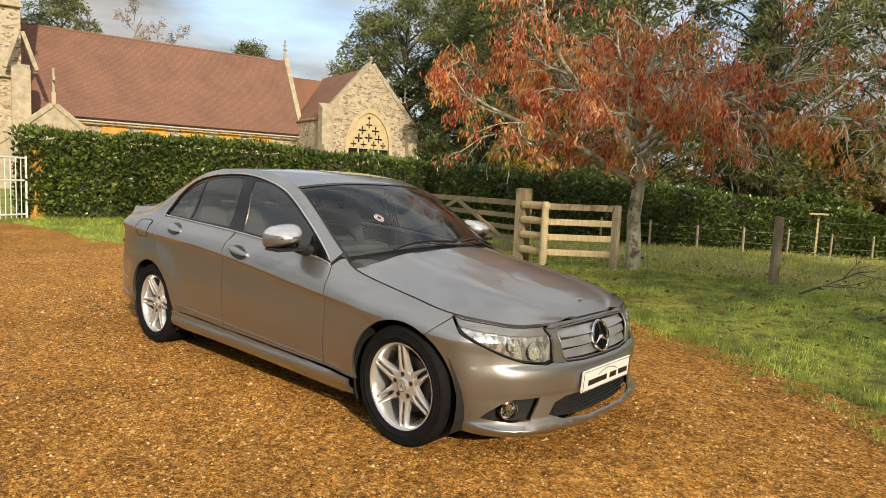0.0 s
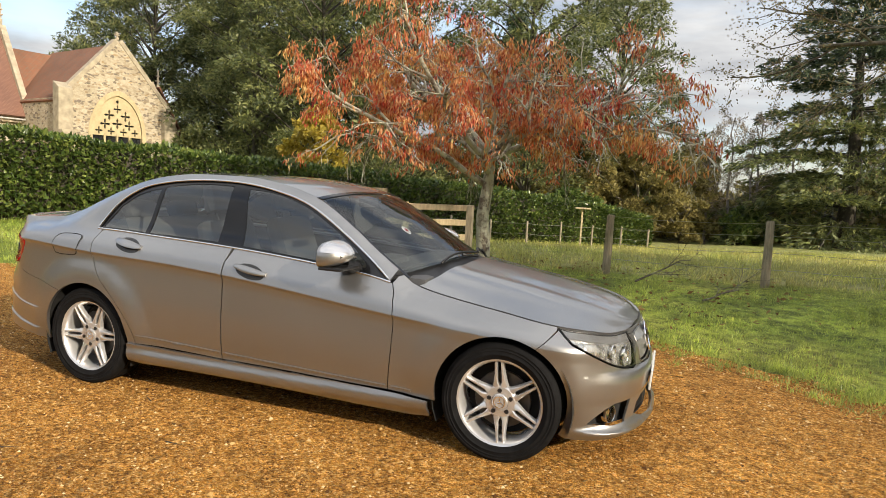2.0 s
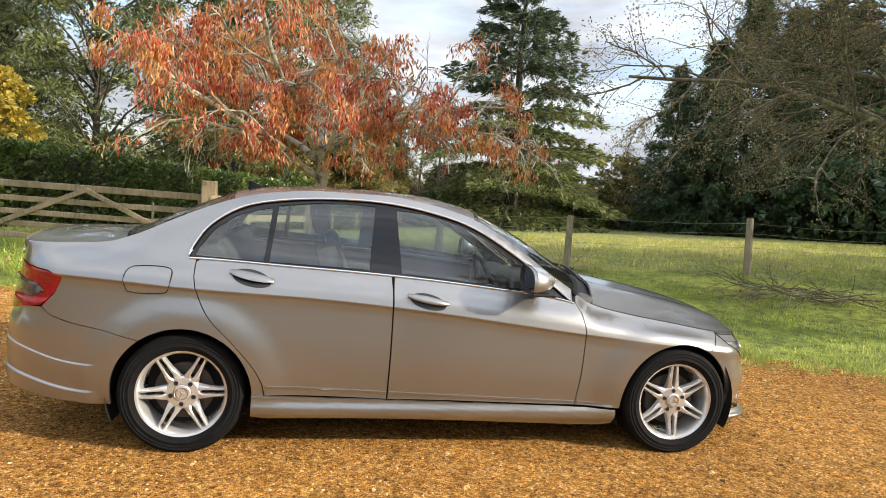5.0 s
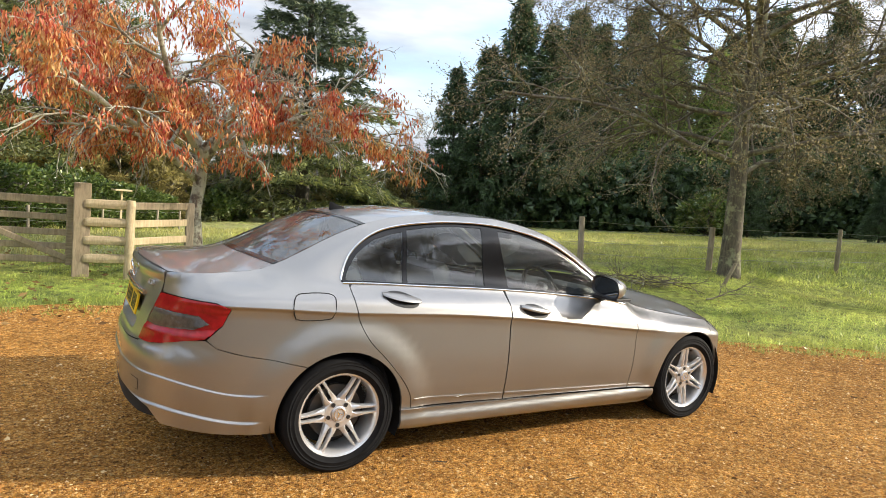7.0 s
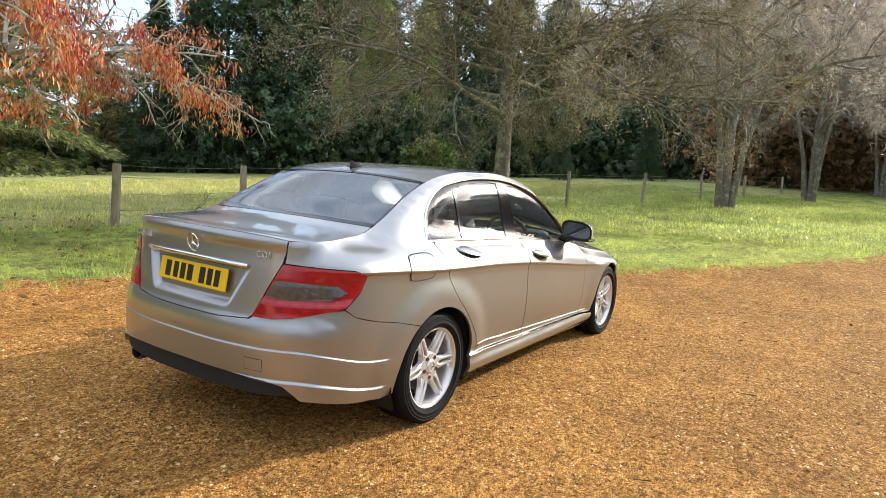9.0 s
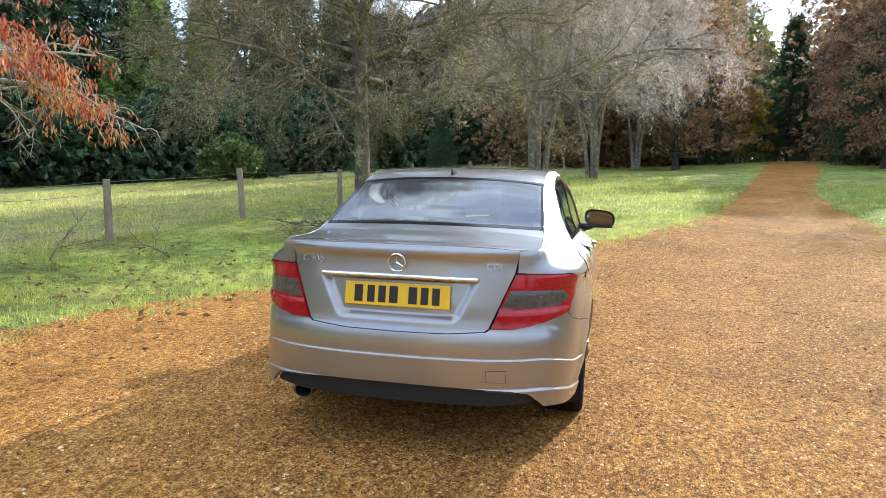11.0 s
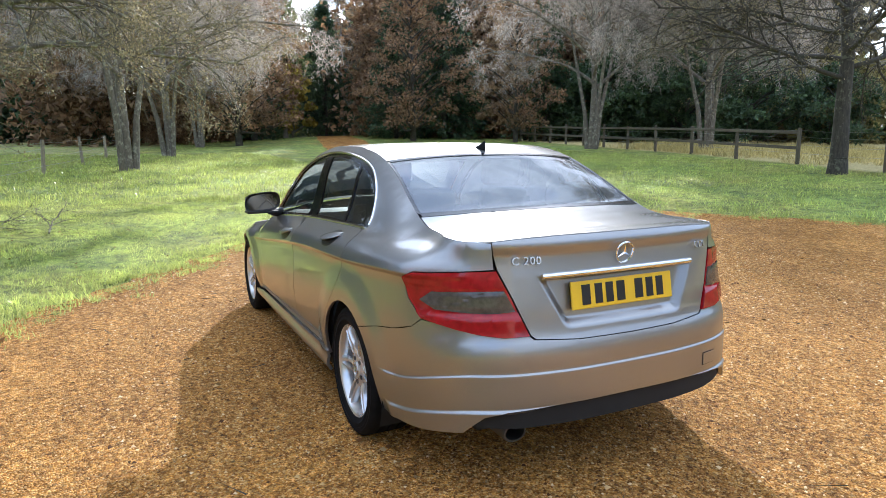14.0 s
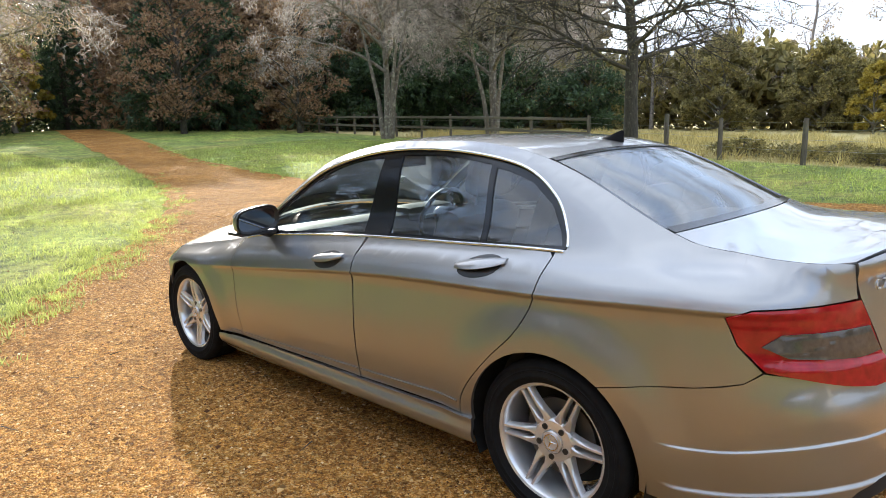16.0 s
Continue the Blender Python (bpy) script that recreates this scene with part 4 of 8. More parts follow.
def build_woods():
    """Belts of distant woodland that close the view."""
    rng = np.random.default_rng(44)

    def belt(name, label, pts, height, deep, count, size, mat):
        P = np.array(lane(pts, 6))
        u = rng.uniform(0, len(P) - 1.001, count)
        i = u.astype(int)
        f = (u - i)[:, None]
        q = P[i] * (1 - f) + P[i + 1] * f + rng.normal(0, deep / 2.5, (count, 2))
        crest = height * (0.78 + 0.16 * wobble_many(q[:, 0], q[:, 1], 0.10, 3) + 0.10 * wobble_many(q[:, 0], q[:, 1], 0.4, 5))
        z = crest * rng.uniform(0, 1, count) ** 0.8
        at = np.stack([q[:, 0], q[:, 1], ground_many(q[:, 0], q[:, 1]) + z - 0.3], 1)
        s = size * rng.uniform(0.6, 1.3, count)
        way = rng.normal(0, 1, (count, 3)) + np.array((0, 0, 0.2))
        tagged(scatter_mesh(name, TUFT, TUFT_F, at, frames(rng, way, count, 0.5), np.stack([s, s, s], 1), mat), label, "woodland", kind="stuff")
    belt("far_evergreen_wood", "dark evergreen wood closing the avenue", [(30, 32), (42, 24), (58, 10), (70, -4), (74, -12)], 7, 5, 42000, 0.5, LEAF_DARK)
    belt("far_wood_backing", "dense dark wood far behind the meadow", [(60, 24), (68, 17), (76, 8), (82, -2), (88, -13)], 17, 4, 4500, 2.4, LEAF_BROWN)
    belt("far_wood_backing", "dense dark wood far behind the paddock", [(92, -30), (78, -34), (60, -43), (44, -50), (34, -54)], 18, 4, 6000, 2.4, LEAF_BROWN)
    belt("far_brown_wood", "brown half-bare wood behind the meadow", [(64, 17), (68, 10), (72, 3), (75, -4), (78, -12)], 19, 5, 19000, 0.72, LEAF_BROWN)
    belt("far_mixed_wood", "brown and olive wood beyond the paddock", [(72, -26), (56, -34), (42, -40), (30, -44)], 20, 7, 24000, 0.7, LEAF_BROWN)
    belt("far_mixed_wood", "russet and brown wood behind the avenue", [(46, 6), (52, 0), (58, -6), (64, -10)], 19, 4, 16000, 0.55, LEAF_RUST)
    belt("far_mixed_wood", "russet and brown wood beside the avenue", [(56, -20), (48, -27), (38, -33)], 16, 5, 15000, 0.55, LEAF_RUST)
    belt("avenue_wood", "dark wood along the far avenue", [(74, -14), (95, -19), (122, -26), (136, -32), (134, -44), (110, -39), (78, -29)], 20, 4, 20000, 1.1, LEAF_PINE)
    belt("far_scrub", "brown autumn scrub beyond the meadow", [(-14, 52), (0, 50), (14, 52), (28, 48), (36, 36)], 5.5, 5, 9000, 0.9, LEAF_SCRUB)
    belt("far_scrub", "brown autumn scrub beyond the paddock", [(32, -46), (18, -50), (4, -52), (-14, -50), (-32, -42), (-46, -26)], 7.5, 5, 12000, 0.9, LEAF_SCRUB)
    belt("far_hedgerow", "dark hedgerow behind the churchyard", [(-44, -24), (-50, -8), (-52, 8), (-50, 26), (-42, 46), (-20, 54)], 8, 5, 9000, 1.0, LEAF_PINE)


build_woods()


def build_hedge():
    h = empty("hedge", None, "clipped green laurel hedge along the churchyard", "hedge")
    line = [(-15.6, 2.4), (-13.4, 5.3), (-11, 8.4), (-8, 12.3), (-4.5, 17), (-1.0, 21.6), (0.8, 24.0)]
    tall = [2.12, 2.0, 1.88, 1.82, 1.7, 1.45, 1.15]
    rng = np.random.default_rng(5)
    bm = bmesh.new()
    rows = []
    for i in range(len(line)):
        a, b = Vector(line[max(i - 1, 0)]), Vector(line[min(i + 1, len(line) - 1)])
        d = (b - a).normalized()
        n = Vector((d.y, -d.x))
        p = Vector(line[i])
        z, hh = ground_z(*line[i]), tall[i]
        rows.append([bm.verts.new((p.x + n.x * o, p.y + n.y * o, z + e * hh)) for o, e in ((0.48, 0.0), (0.55, 0.5), (0.42, 0.93), (-0.42, 0.93), (-0.55, 0.5), (-0.48, 0.0))])
    for a, b in zip(rows, rows[1:]):
        for k in range(5):
            bm.faces.new((a[k], a[k + 1], b[k + 1], b[k]))
    bm.faces.new(rows[0])
    bm.faces.new(rows[-1])
    part("woody_core", bm, BARK_DARK, h)
    count = 52000
    u = rng.uniform(0, len(line) - 1.0001, count)
    i = u.astype(int)
    f = u - i
    L, T = np.array(line), np.array(tall)
    p = L[i] * (1 - f)[:, None] + L[i + 1] * f[:, None]
    hh = T[i] * (1 - f) + T[i + 1] * f
    d = L[i + 1] - L[i]
    d /= np.linalg.norm(d, axis=1)[:, None]
    n = np.stack([d[:, 1], -d[:, 0]], 1)
    a = rng.uniform(0, 1, count)
    face = np.where(a < 0.62, 0, np.where(a < 0.92, 1, 2))
    q = rng.uniform(-1, 1, count)
    wav = 0.6 * wobble_many(p[:, 0], p[:, 1], 1.3, 3) + 0.4 * wobble_many(p[:, 0], p[:, 1], 4.0, 1)
    off = np.where(face == 0, 0.66 + 0.10 * wav, np.where(face == 1, q * 0.64, -0.66))
    zz = np.where(face == 1, hh * (1.0 + 0.045 * wav), hh * rng.uniform(0.02, 1.0, count))
    off = off * np.where((face != 1) & (zz > hh * 0.85), 0.93, 1) * np.where((face != 1) & (zz < hh * 0.15), 0.85, 1)
    at = np.stack([p[:, 0] + n[:, 0] * off, p[:, 1] + n[:, 1] * off, zz], 1)
    at[:, 2] += ground_many(p[:, 0], p[:, 1])
    at += rng.normal(0, 0.045, at.shape)
    way = np.where((face == 1)[:, None], np.array((0, 0, 1.0)), np.concatenate([n * np.where(face == 0, 1, -1)[:, None], np.full((count, 1), 0.35)], 1))
    s = rng.uniform(0.09, 0.17, count)
    tagged(scatter_mesh("foliage", LEAF, LEAF_F, at, frames(rng, way, count, 0.75), np.stack([s * 0.55, s, s], 1), LEAF_LAUREL, h), "glossy laurel leaves", kind="stuff")


build_hedge()


def build_grass():
    rng = np.random.default_rng(9)
    blade = np.array([(-0.5, 0, 0), (0.5, 0, 0), (0.1, 1, 0.25)], float)

    def sow(name, count, box_, size, mat, label, test, wide=0.09):
        x = rng.uniform(box_[0], box_[1], count)
        y = rng.uniform(box_[2], box_[3], count)
        keep = test(x, y)
        x, y = x[keep], y[keep]
        n = len(x)
        at = np.stack([x, y, ground_many(x, y) - 0.012], 1)
        patch = 0.8 + 0.4 * wobble_many(x, y, 0.8, 4)
        s = size * rng.uniform(0.45, 1.3, n) * np.clip(patch, 0.35, 1.5)
        ob = scatter_mesh(name, blade, [(0, 1, 2)], at, frames(rng, np.tile((0, 0, 1.0), (n, 1)), n, 0.38), np.stack([s * wide + 0.003, s, s], 1), mat)
        tagged(ob, label, "grass", kind="stuff")
    off = lambda a, b: ~inside_many(DRIVE, a, b)
    sow("verge_grass", 190000, (-4.5, 11, -3.2, 7.0), 0.05, BLADE, "short green verge grass along the gravel edge", off)
    sow("meadow_grass", 90000, (-8, 30, 6.6, 24), 0.15, BLADE_MEADOW, "rough green meadow grass behind the wire fence", off, 0.11)
    sow("lawn_grass", 70000, (-16, -4, 1, 9), 0.10, BLADE, "short grass before the hedge", off, 0.12)
    sow("avenue_grass", 60000, (10, 32, -5, 8), 0.12, BLADE, "grass beside the avenue", off, 0.14)
    sow("south_grass", 90000, (-8, 24, -17.2, -5.0), 0.10, BLADE, "mown grass across the drive", lambda a, b: off(a, b) & (b > -15.6 - 0.27 * (a - 4.2)), 0.13)
    sow("paddock_grass", 70000, (-10, 26, -34, -14.5), 0.34, STRAW, "tall dry straw-coloured paddock grass", lambda a, b: (b < -15.9 - 0.27 * (a - 4.2)) & (wobble_many(a, b, 0.35, 7) > -0.4), 0.07)


build_grass()


def build_edge():
    """Stray tufts where the turf breaks up into the gravel."""
    rng = np.random.default_rng(31)
    P = np.array(lane(NORTH_EDGE[2:17], 20) + lane(SOUTH_EDGE[3:13], 14))
    n = 26000
    i = rng.integers(0, len(P), n)
    tuft = rng.normal(0, 1, (900, 2)) * 0.22 + P[rng.integers(0, len(P), 900)]
    q = tuft[rng.integers(0, 900, n)] + rng.normal(0, 0.05, (n, 2))
    s = rng.uniform(0.025, 0.085, n)
    blade = np.array([(-0.5, 0, 0), (0.5, 0, 0), (0.1, 1, 0.25)], float)
    at = np.stack([q[:, 0], q[:, 1], ground_many(q[:, 0], q[:, 1])], 1)
    ob = scatter_mesh("edge_tufts", blade, [(0, 1, 2)], at, frames(rng, np.tile((0, 0, 1.0), (n, 1)), n, 0.45), np.stack([s * 0.09 + 0.003, s, s], 1), BLADE)
    tagged(ob, "stray grass tufts growing into the gravel edge", "grass", kind="stuff")


build_edge()


def build_gravel():
    rng = np.random.default_rng(12)
    g = np.array([(1, 0, 0), (-0.5, 0.87, 0), (-0.5, -0.87, 0), (0.1, 0.1, 0.75)], float)
    n = 170000
    x, y = rng.uniform(-7.5, 7.5, n), rng.uniform(-6.0, 5, n)
    keep = inside_many(DRIVE, x, y)
    x, y = x[keep], y[keep]
    n = len(x)
    at = np.stack([x, y, ground_many(x, y) + 0.003], 1)
    s = rng.uniform(0.0045, 0.0125, n) * np.where(rng.uniform(0, 1, n) > 0.965, 1.7, 1)
    a = rng.uniform(0, 6.28, n)
    turn = np.zeros((n, 3, 3))
    turn[:, 0, 0], turn[:, 0, 1], turn[:, 1, 0], turn[:, 1, 1], turn[:, 2, 2] = np.cos(a), -np.sin(a), np.sin(a), np.cos(a), 1
    ob = scatter_mesh("loose_gravel", g, [(0, 1, 3), (1, 2, 3), (2, 0, 3)], at, turn, np.stack([s * rng.uniform(0.8, 1.3, n), s, s * rng.uniform(0.7, 1.2, n)], 1), PEBBLE)
    tagged(ob, "loose golden and brown flint stones on the drive", "gravel", kind="stuff")
    n = 1300
    x, y = rng.uniform(-7, 9, n), rng.uniform(-6.5, 5.5, n)
    at = np.stack([x, y, ground_many(x, y) + 0.008], 1)
    s = rng.uniform(0.015, 0.042, n)
    ob = scatter_mesh("fallen_leaf_litter", LEAF, LEAF_F, at, frames(rng, np.stack([rng.normal(0, 1, n), rng.normal(0, 1, n), np.full(n, 0.05)], 1), n, 0.12), np.stack([s * 0.6, s, s], 1), FALLEN)
    tagged(ob, "scattered brown fallen leaves", "leaves", kind="stuff")
    n = 380
    x, y = rng.uniform(-7, 8, n), rng.uniform(-6, 5, n)
    at = np.stack([x, y, ground_many(x, y) + 0.010], 1)
    s = rng.uniform(0.04, 0.22, n)
    ob = scatter_mesh("fallen_twigs", STRAND, STRAND_F, at, frames(rng, np.stack([rng.normal(0, 1, n), rng.normal(0, 1, n), np.zeros(n)], 1), n, 0.03), np.stack([np.full(n, 0.007), s, s], 1), BARK_DARK)
    tagged(ob, "small dark twigs scattered on the gravel", "twigs", kind="stuff")
    n = 600
    a, r = rng.uniform(0, 6.28, n), 3.6 * np.sqrt(rng.uniform(0, 1, n))
    x, y = -0.6 + 1.3 * r * np.cos(a), 5.9 + r * np.sin(a)
    at = np.stack([x, y, ground_many(x, y) + 0.03], 1)
    s = rng.uniform(0.05, 0.11, n)
    ob = scatter_mesh("fallen_cherry_leaves", LEAF, LEAF_F, at, frames(rng, np.stack([rng.normal(0, 1, n), rng.normal(0, 1, n), np.full(n, 0.05)], 1), n, 0.2), np.stack([s * 0.4, s, s], 1), FALLEN)
    tagged(ob, "fallen cherry leaves lying in the grass", "leaves", kind="stuff")


def pebble_material():
    k = Nodes("pebbles")
    col = k.ramp(k.island(), (0.0, (0.09, 0.038, 0.012)), (0.3, (0.30, 0.135, 0.035)), (0.65, (0.50, 0.24, 0.06)), (0.88, (0.62, 0.38, 0.13)), (1.0, (0.84, 0.64, 0.36)))
    k.put(Base_Color=col, Roughness=0.9, Specular_IOR_Level=0.2, Diffuse_Roughness=0.3)
    return k.mat


PEBBLE = pebble_material()
build_gravel()

# ---- gate, fences, church ----
def post(parent, name, x, y, h, w, mat, round_=False, lean=0.0, cap=0.0):
    bm = bmesh.new()
    if round_:
        rr = []
        rng = random.Random(int(x * 100 + y * 7))
        for z, k in ((-0.3, 1.0), (0.3, 1.0), (h - 0.02, 0.92), (h, 0.8)):
            rr.append([bm.verts.new((w / 2 * k * math.cos(a) * rng.uniform(0.92, 1.06), w / 2 * k * math.sin(a) * rng.uniform(0.92, 1.06), z)) for a in [2 * math.pi * i / 9 for i in range(9)]])
        for a, b in zip(rr, rr[1:]):
            for i in range(9):
                bm.faces.new((a[i], a[(i + 1) % 9], b[(i + 1) % 9], b[i]))
        bm.faces.new(rr[-1])
    else:
        box(bm, -w / 2, w / 2, -w / 2, w / 2, -0.3, h, 0.012)
        if cap:
            for v in bm.verts:
                if v.co.z > h - 0.02:
                    v.co.z += cap * (1 - abs(v.co.x) / (w / 2))
    ob = part(name, bm, mat, parent, smooth=round_, sharp=50)
    ob.matrix_basis = Matrix.Translation((x, y, ground_z(x, y))) @ pose(0, 0, 0, lean, lean * 0.6, 0)
    return ob


def rail(parent, name, a, b, high, thick, mat, bevel=0.012):
    """A plank between two points (x, y, z)."""
    a, b = Vector(a), Vector(b)
    d = b - a
    bm = bmesh.new()
    box(bm, 0, d.length, -thick / 2, thick / 2, -high / 2, high / 2, min(bevel, thick * 0.45))
    ob = part(name, bm, mat, parent)
    ob.matrix_basis = Matrix.Translation(a) @ d.to_track_quat("X", "Z").to_matrix().to_4x4()
    return ob


def build_gate():
    g0, g1 = (-6.0, 6.75), (-2.55, 5.85)
    t = empty("field_gate", None, "weathered five-bar wooden field gate, closed", "gate")
    z = ground_z(-4, 6.3) + 0.05
    for k, h in enumerate((0.10, 0.28, 0.46, 0.66, 0.88)):
        rail(t, "gate_bar", (*g0, z + h), (*g1, z + h), 0.085 if k < 4 else 0.10, 0.03, OAK)
    for p in (g0, g1):
        rail(t, "gate_stile", (p[0], p[1], z + 0.03), (p[0], p[1], z + 0.93), 0.09, 0.06, OAK)
    for a, b in ((0.0, 0.5), (1.0, 0.5)):
        lerp = lambda k: (g0[0] + (g1[0] - g0[0]) * k, g0[1] + (g1[1] - g0[1]) * k - 0.035)
        rail(t, "gate_brace", (*lerp(a * 0.98 + 0.01), z + 0.12), (*lerp(b), z + 0.86), 0.08, 0.025, OAK)
    f = empty("post_and_rail_fence", None, "timber post and rail fence beside the gate", "fence")
    post(f, "gate_post", -2.42, 5.76, 1.20, 0.20, OAK, cap=0.03)
    post(f, "gate_post", -6.15, 6.80, 1.0, 0.22, OAK, cap=0.03)
    post(f, "fence_post", -1.86, 5.55, 1.02, 0.13, NEW_RAIL, True)
    post(f, "fence_post", -1.0, 6.25, 0.98, 0.11, POST_WOOD)
    for h in (0.22, 0.46, 0.70, 0.94):
        zz = ground_z(-2, 5.7) + h
        rail(f, "round_rail", (-2.40, 5.70, zz), (-1.80, 5.55, zz + 0.01), 0.12, 0.12, NEW_RAIL, 0.05)
        rail(f, "fence_rail", (-1.86, 5.60, zz), (-0.98, 6.27, zz + 0.01), 0.10, 0.04, OAK if h > 0.9 else NEW_RAIL)
    for h in (0.14, 0.40, 0.66):
        zz = ground_z(-7, 7) + h
        rail(f, "fence_rail", (-6.2, 6.85, zz), (-8.3, 7.95, zz), 0.14, 0.06, OAK)
    post(f, "fence_post", -8.2, 7.9, 0.85, 0.13, OAK)


def build_wire_fence(name, label, places, h, width, mat, wires, seed):
    f = empty(name, None, label, "fence")
    rng = random.Random(seed)
    tops = []
    for x, y in places:
        hh = h * rng.uniform(0.94, 1.06)
        post(f, "fence_post", x, y, hh, width * rng.uniform(0.9, 1.15), mat, True, rng.uniform(-3, 3))
        tops.append((x, y))
    for k in wires:
        for (ax, ay), (bx, by) in zip(tops, tops[1:]):
            bm = bmesh.new()
            pts = []
            for i in range(7):
                t = i / 6
                x, y = ax + (bx - ax) * t, ay + (by - ay) * t
                za, zb = ground_z(ax, ay), ground_z(bx, by)
                pts.append((x, y, za + (zb - za) * t + k - 0.03 * math.sin(math.pi * t) * rng.uniform(0.5, 1.4)))
            strip_wire(bm, pts, 0.0048)
            part("wire", bm, WIRE, f)


def strip_wire(bm, pts, r):
    rows = [[bm.verts.new((x, y + r * math.cos(a), z + r * math.sin(a))) for a in (0.5, 2.6, 4.7)] for x, y, z in pts]
    for a, b in zip(rows, rows[1:]):
        for k in range(3):
            bm.faces.new((a[k], a[(k + 1) % 3], b[(k + 1) % 3], b[k]))


build_gate()
build_wire_fence("field_fence", "weathered post and wire fence along the meadow", [(1.2, 6.75), (3.52, 6.65), (6.75, 6.2), (9.7, 5.3), (13.4, 4.55), (18.5, 3.9), (24, 3.1), (30, 2.4), (37, 1.5)], 1.0, 0.12, POST_WOOD, (0.25, 0.5, 0.75, 0.93), 1)
SOUTH_X = [-8, -4.3, -1, 2.1, 4.4, 6.2, 9.4, 12.4, 15.2, 18, 20.6, 23.2, 25.8, 28.4, 31, 34, 37]
build_wire_fence("paddock_fence", "dark post and wire fence before the straw-coloured paddock", [(x, -16 - 0.27 * (x - 4.2)) for x in SOUTH_X], 1.12, 0.13, DARK_WOOD, (0.35, 0.6, 0.85, 1.04), 2)
for xa, xb in zip(SOUTH_X[6:], SOUTH_X[7:]):
    for h in (0.5, 0.98):
        ya, yb = -15.93 - 0.27 * (xa - 4.2), -15.93 - 0.27 * (xb - 4.2)
        rail(bpy.data.objects["paddock_fence"], "fence_rail", (xa, ya, ground_z(xa, ya) + h), (xb, yb, ground_z(xb, yb) + h), 0.10, 0.04, DARK_WOOD)
build_wire_fence("hedge_fence", "low stock fence with small stakes before the hedge", [(-5.2 + 0.93 * k, 13.8 + 1.22 * k) for k in range(8)], 0.75, 0.07, POST_WOOD, (0.3, 0.65), 3)


def build_small_field_things():
    rng = np.random.default_rng(3)
    w = Wood(77)
    spec = [(5, 0.15, 0.0, 5, 0.2, 0.6, 0.6, 0.6, 4), (4, 0.2, 0.0, 4, 0.2, 0.7, 0.6, 0.6, 3), (3, 0.2, 0, 0, 0, 0, 0, 0, 3)]
    for k in range(30):
        a = rng.uniform(0, 6.28)
        w.grow((rng.uniform(-0.8, 0.8), rng.uniform(-0.4, 0.4), rng.uniform(0.02, 0.14)), (math.cos(a), math.sin(a) * 0.5, rng.uniform(-0.05, 0.03)), rng.uniform(0.6, 1.1), 0.014, 0, spec)
    ob = w.wood("brushwood_pile", BARK, None)
    ob.location, ob.scale = (6.4, 4.25, ground_z(6.4, 4.25)), (1.0, 1.0, 0.85)
    tagged(ob, "heap of cut bare branches lying on the verge", "brushwood", kind="stuff")
    for x, y, a, ln, s in ((2.6, 4.9, 1.2, 1.1, 5), (1.7, 6.0, 0.4, 0.9, 6), (6.4, 2.8, 0.1, 0.9, 8)):
        w = Wood(80 + s)
        w.grow((0, 0, 0.02), (math.cos(a), math.sin(a), 0.25), ln, 0.018, 0, spec)
        ob = w.wood("fallen_branch", BARK, None)
        ob.location = (x, y, ground_z(x, y))
        tagged(ob, "fallen bare branch lying in the grass", "branch")
    ob = post(None, "leaning_stake", 8.35, 3.9, 0.45, 0.07, POST_WOOD, True, 18)
    tagged(ob, "short leaning wooden stake beside the tree", "stake")
    s = empty("sign_board", pose(-10.55, 4.95, ground_z(-10.55, 4.95) - 0.08, 0, 0, 30), "small faded pinkish board on a wooden stake", "sign")
    bm = bmesh.new()
    box(bm, -0.04, 0.04, -0.04, 0.04, -0.2, 0.62, 0.01)
    part("stake", bm, OAK, s)
    bm = bmesh.new()
    box(bm, 0.04, 0.07, -0.26, 0.26, 0.42, 0.80, 0.01)
    part("board", bm, plain("faded_board", (0.45, 0.27, 0.19), 0.8), s)
    b = empty("bird_table", pose(-0.9, 19.6, ground_z(-0.9, 19.6), 0, 0, 15), "pale wooden bird table standing in the meadow", "bird table")
    bm = bmesh.new()
    box(bm, -0.03, 0.03, -0.03, 0.03, -0.2, 1.28, 0.005)
    part("pole", bm, NEW_RAIL, b)
    bm = bmesh.new()
    box(bm, -0.26, 0.26, -0.2, 0.2, 1.28, 1.33, 0.01)
    part("tray", bm, NEW_RAIL, b)


build_small_field_things()


def wall_sheet(name, outline, holes, thick, mat, parent, m):
    """An upright wall from an outline in (across, up), with openings and thickness."""
    bm = bmesh.new()
    es = []
    for loop in (outline, *holes):
        vs = [bm.verts.new((p[0], 0, p[1])) for p in loop]
        es += [bm.edges.new((vs[i], vs[(i + 1) % len(vs)])) for i in range(len(vs))]
    bmesh.ops.triangle_fill(bm, edges=es, use_beauty=True, normal=(0, -1, 0))
    r = bmesh.ops.extrude_face_region(bm, geom=bm.faces[:])
    for v in r["geom"]:
        if isinstance(v, bmesh.types.BMVert):
            v.co.y += thick
    ob = part(name, bm, mat, parent)
    ob.matrix_basis = m
    return ob


def pointed(cx, z0, w, spring, top, n=8):
    """A pointed arch opening."""
    pts = [(cx - w / 2, z0), (cx - w / 2, spring)]
    for i in range(1, n):
        t = i / n
        pts.append((cx - w / 2 + w / 2 * (1 - math.cos(t * 1.45)) / (1 - math.cos(1.45)), spring + (top - spring) * math.sin(t * 1.45) / math.sin(1.45)))
    pts.append((cx, top))
    for i in range(n - 1, 0, -1):
        t = i / n
        pts.append((cx + w / 2 - w / 2 * (1 - math.cos(t * 1.45)) / (1 - math.cos(1.45)), spring + (top - spring) * math.sin(t * 1.45) / math.sin(1.45)))
    return pts + [(cx + w / 2, spring), (cx + w / 2, z0)]


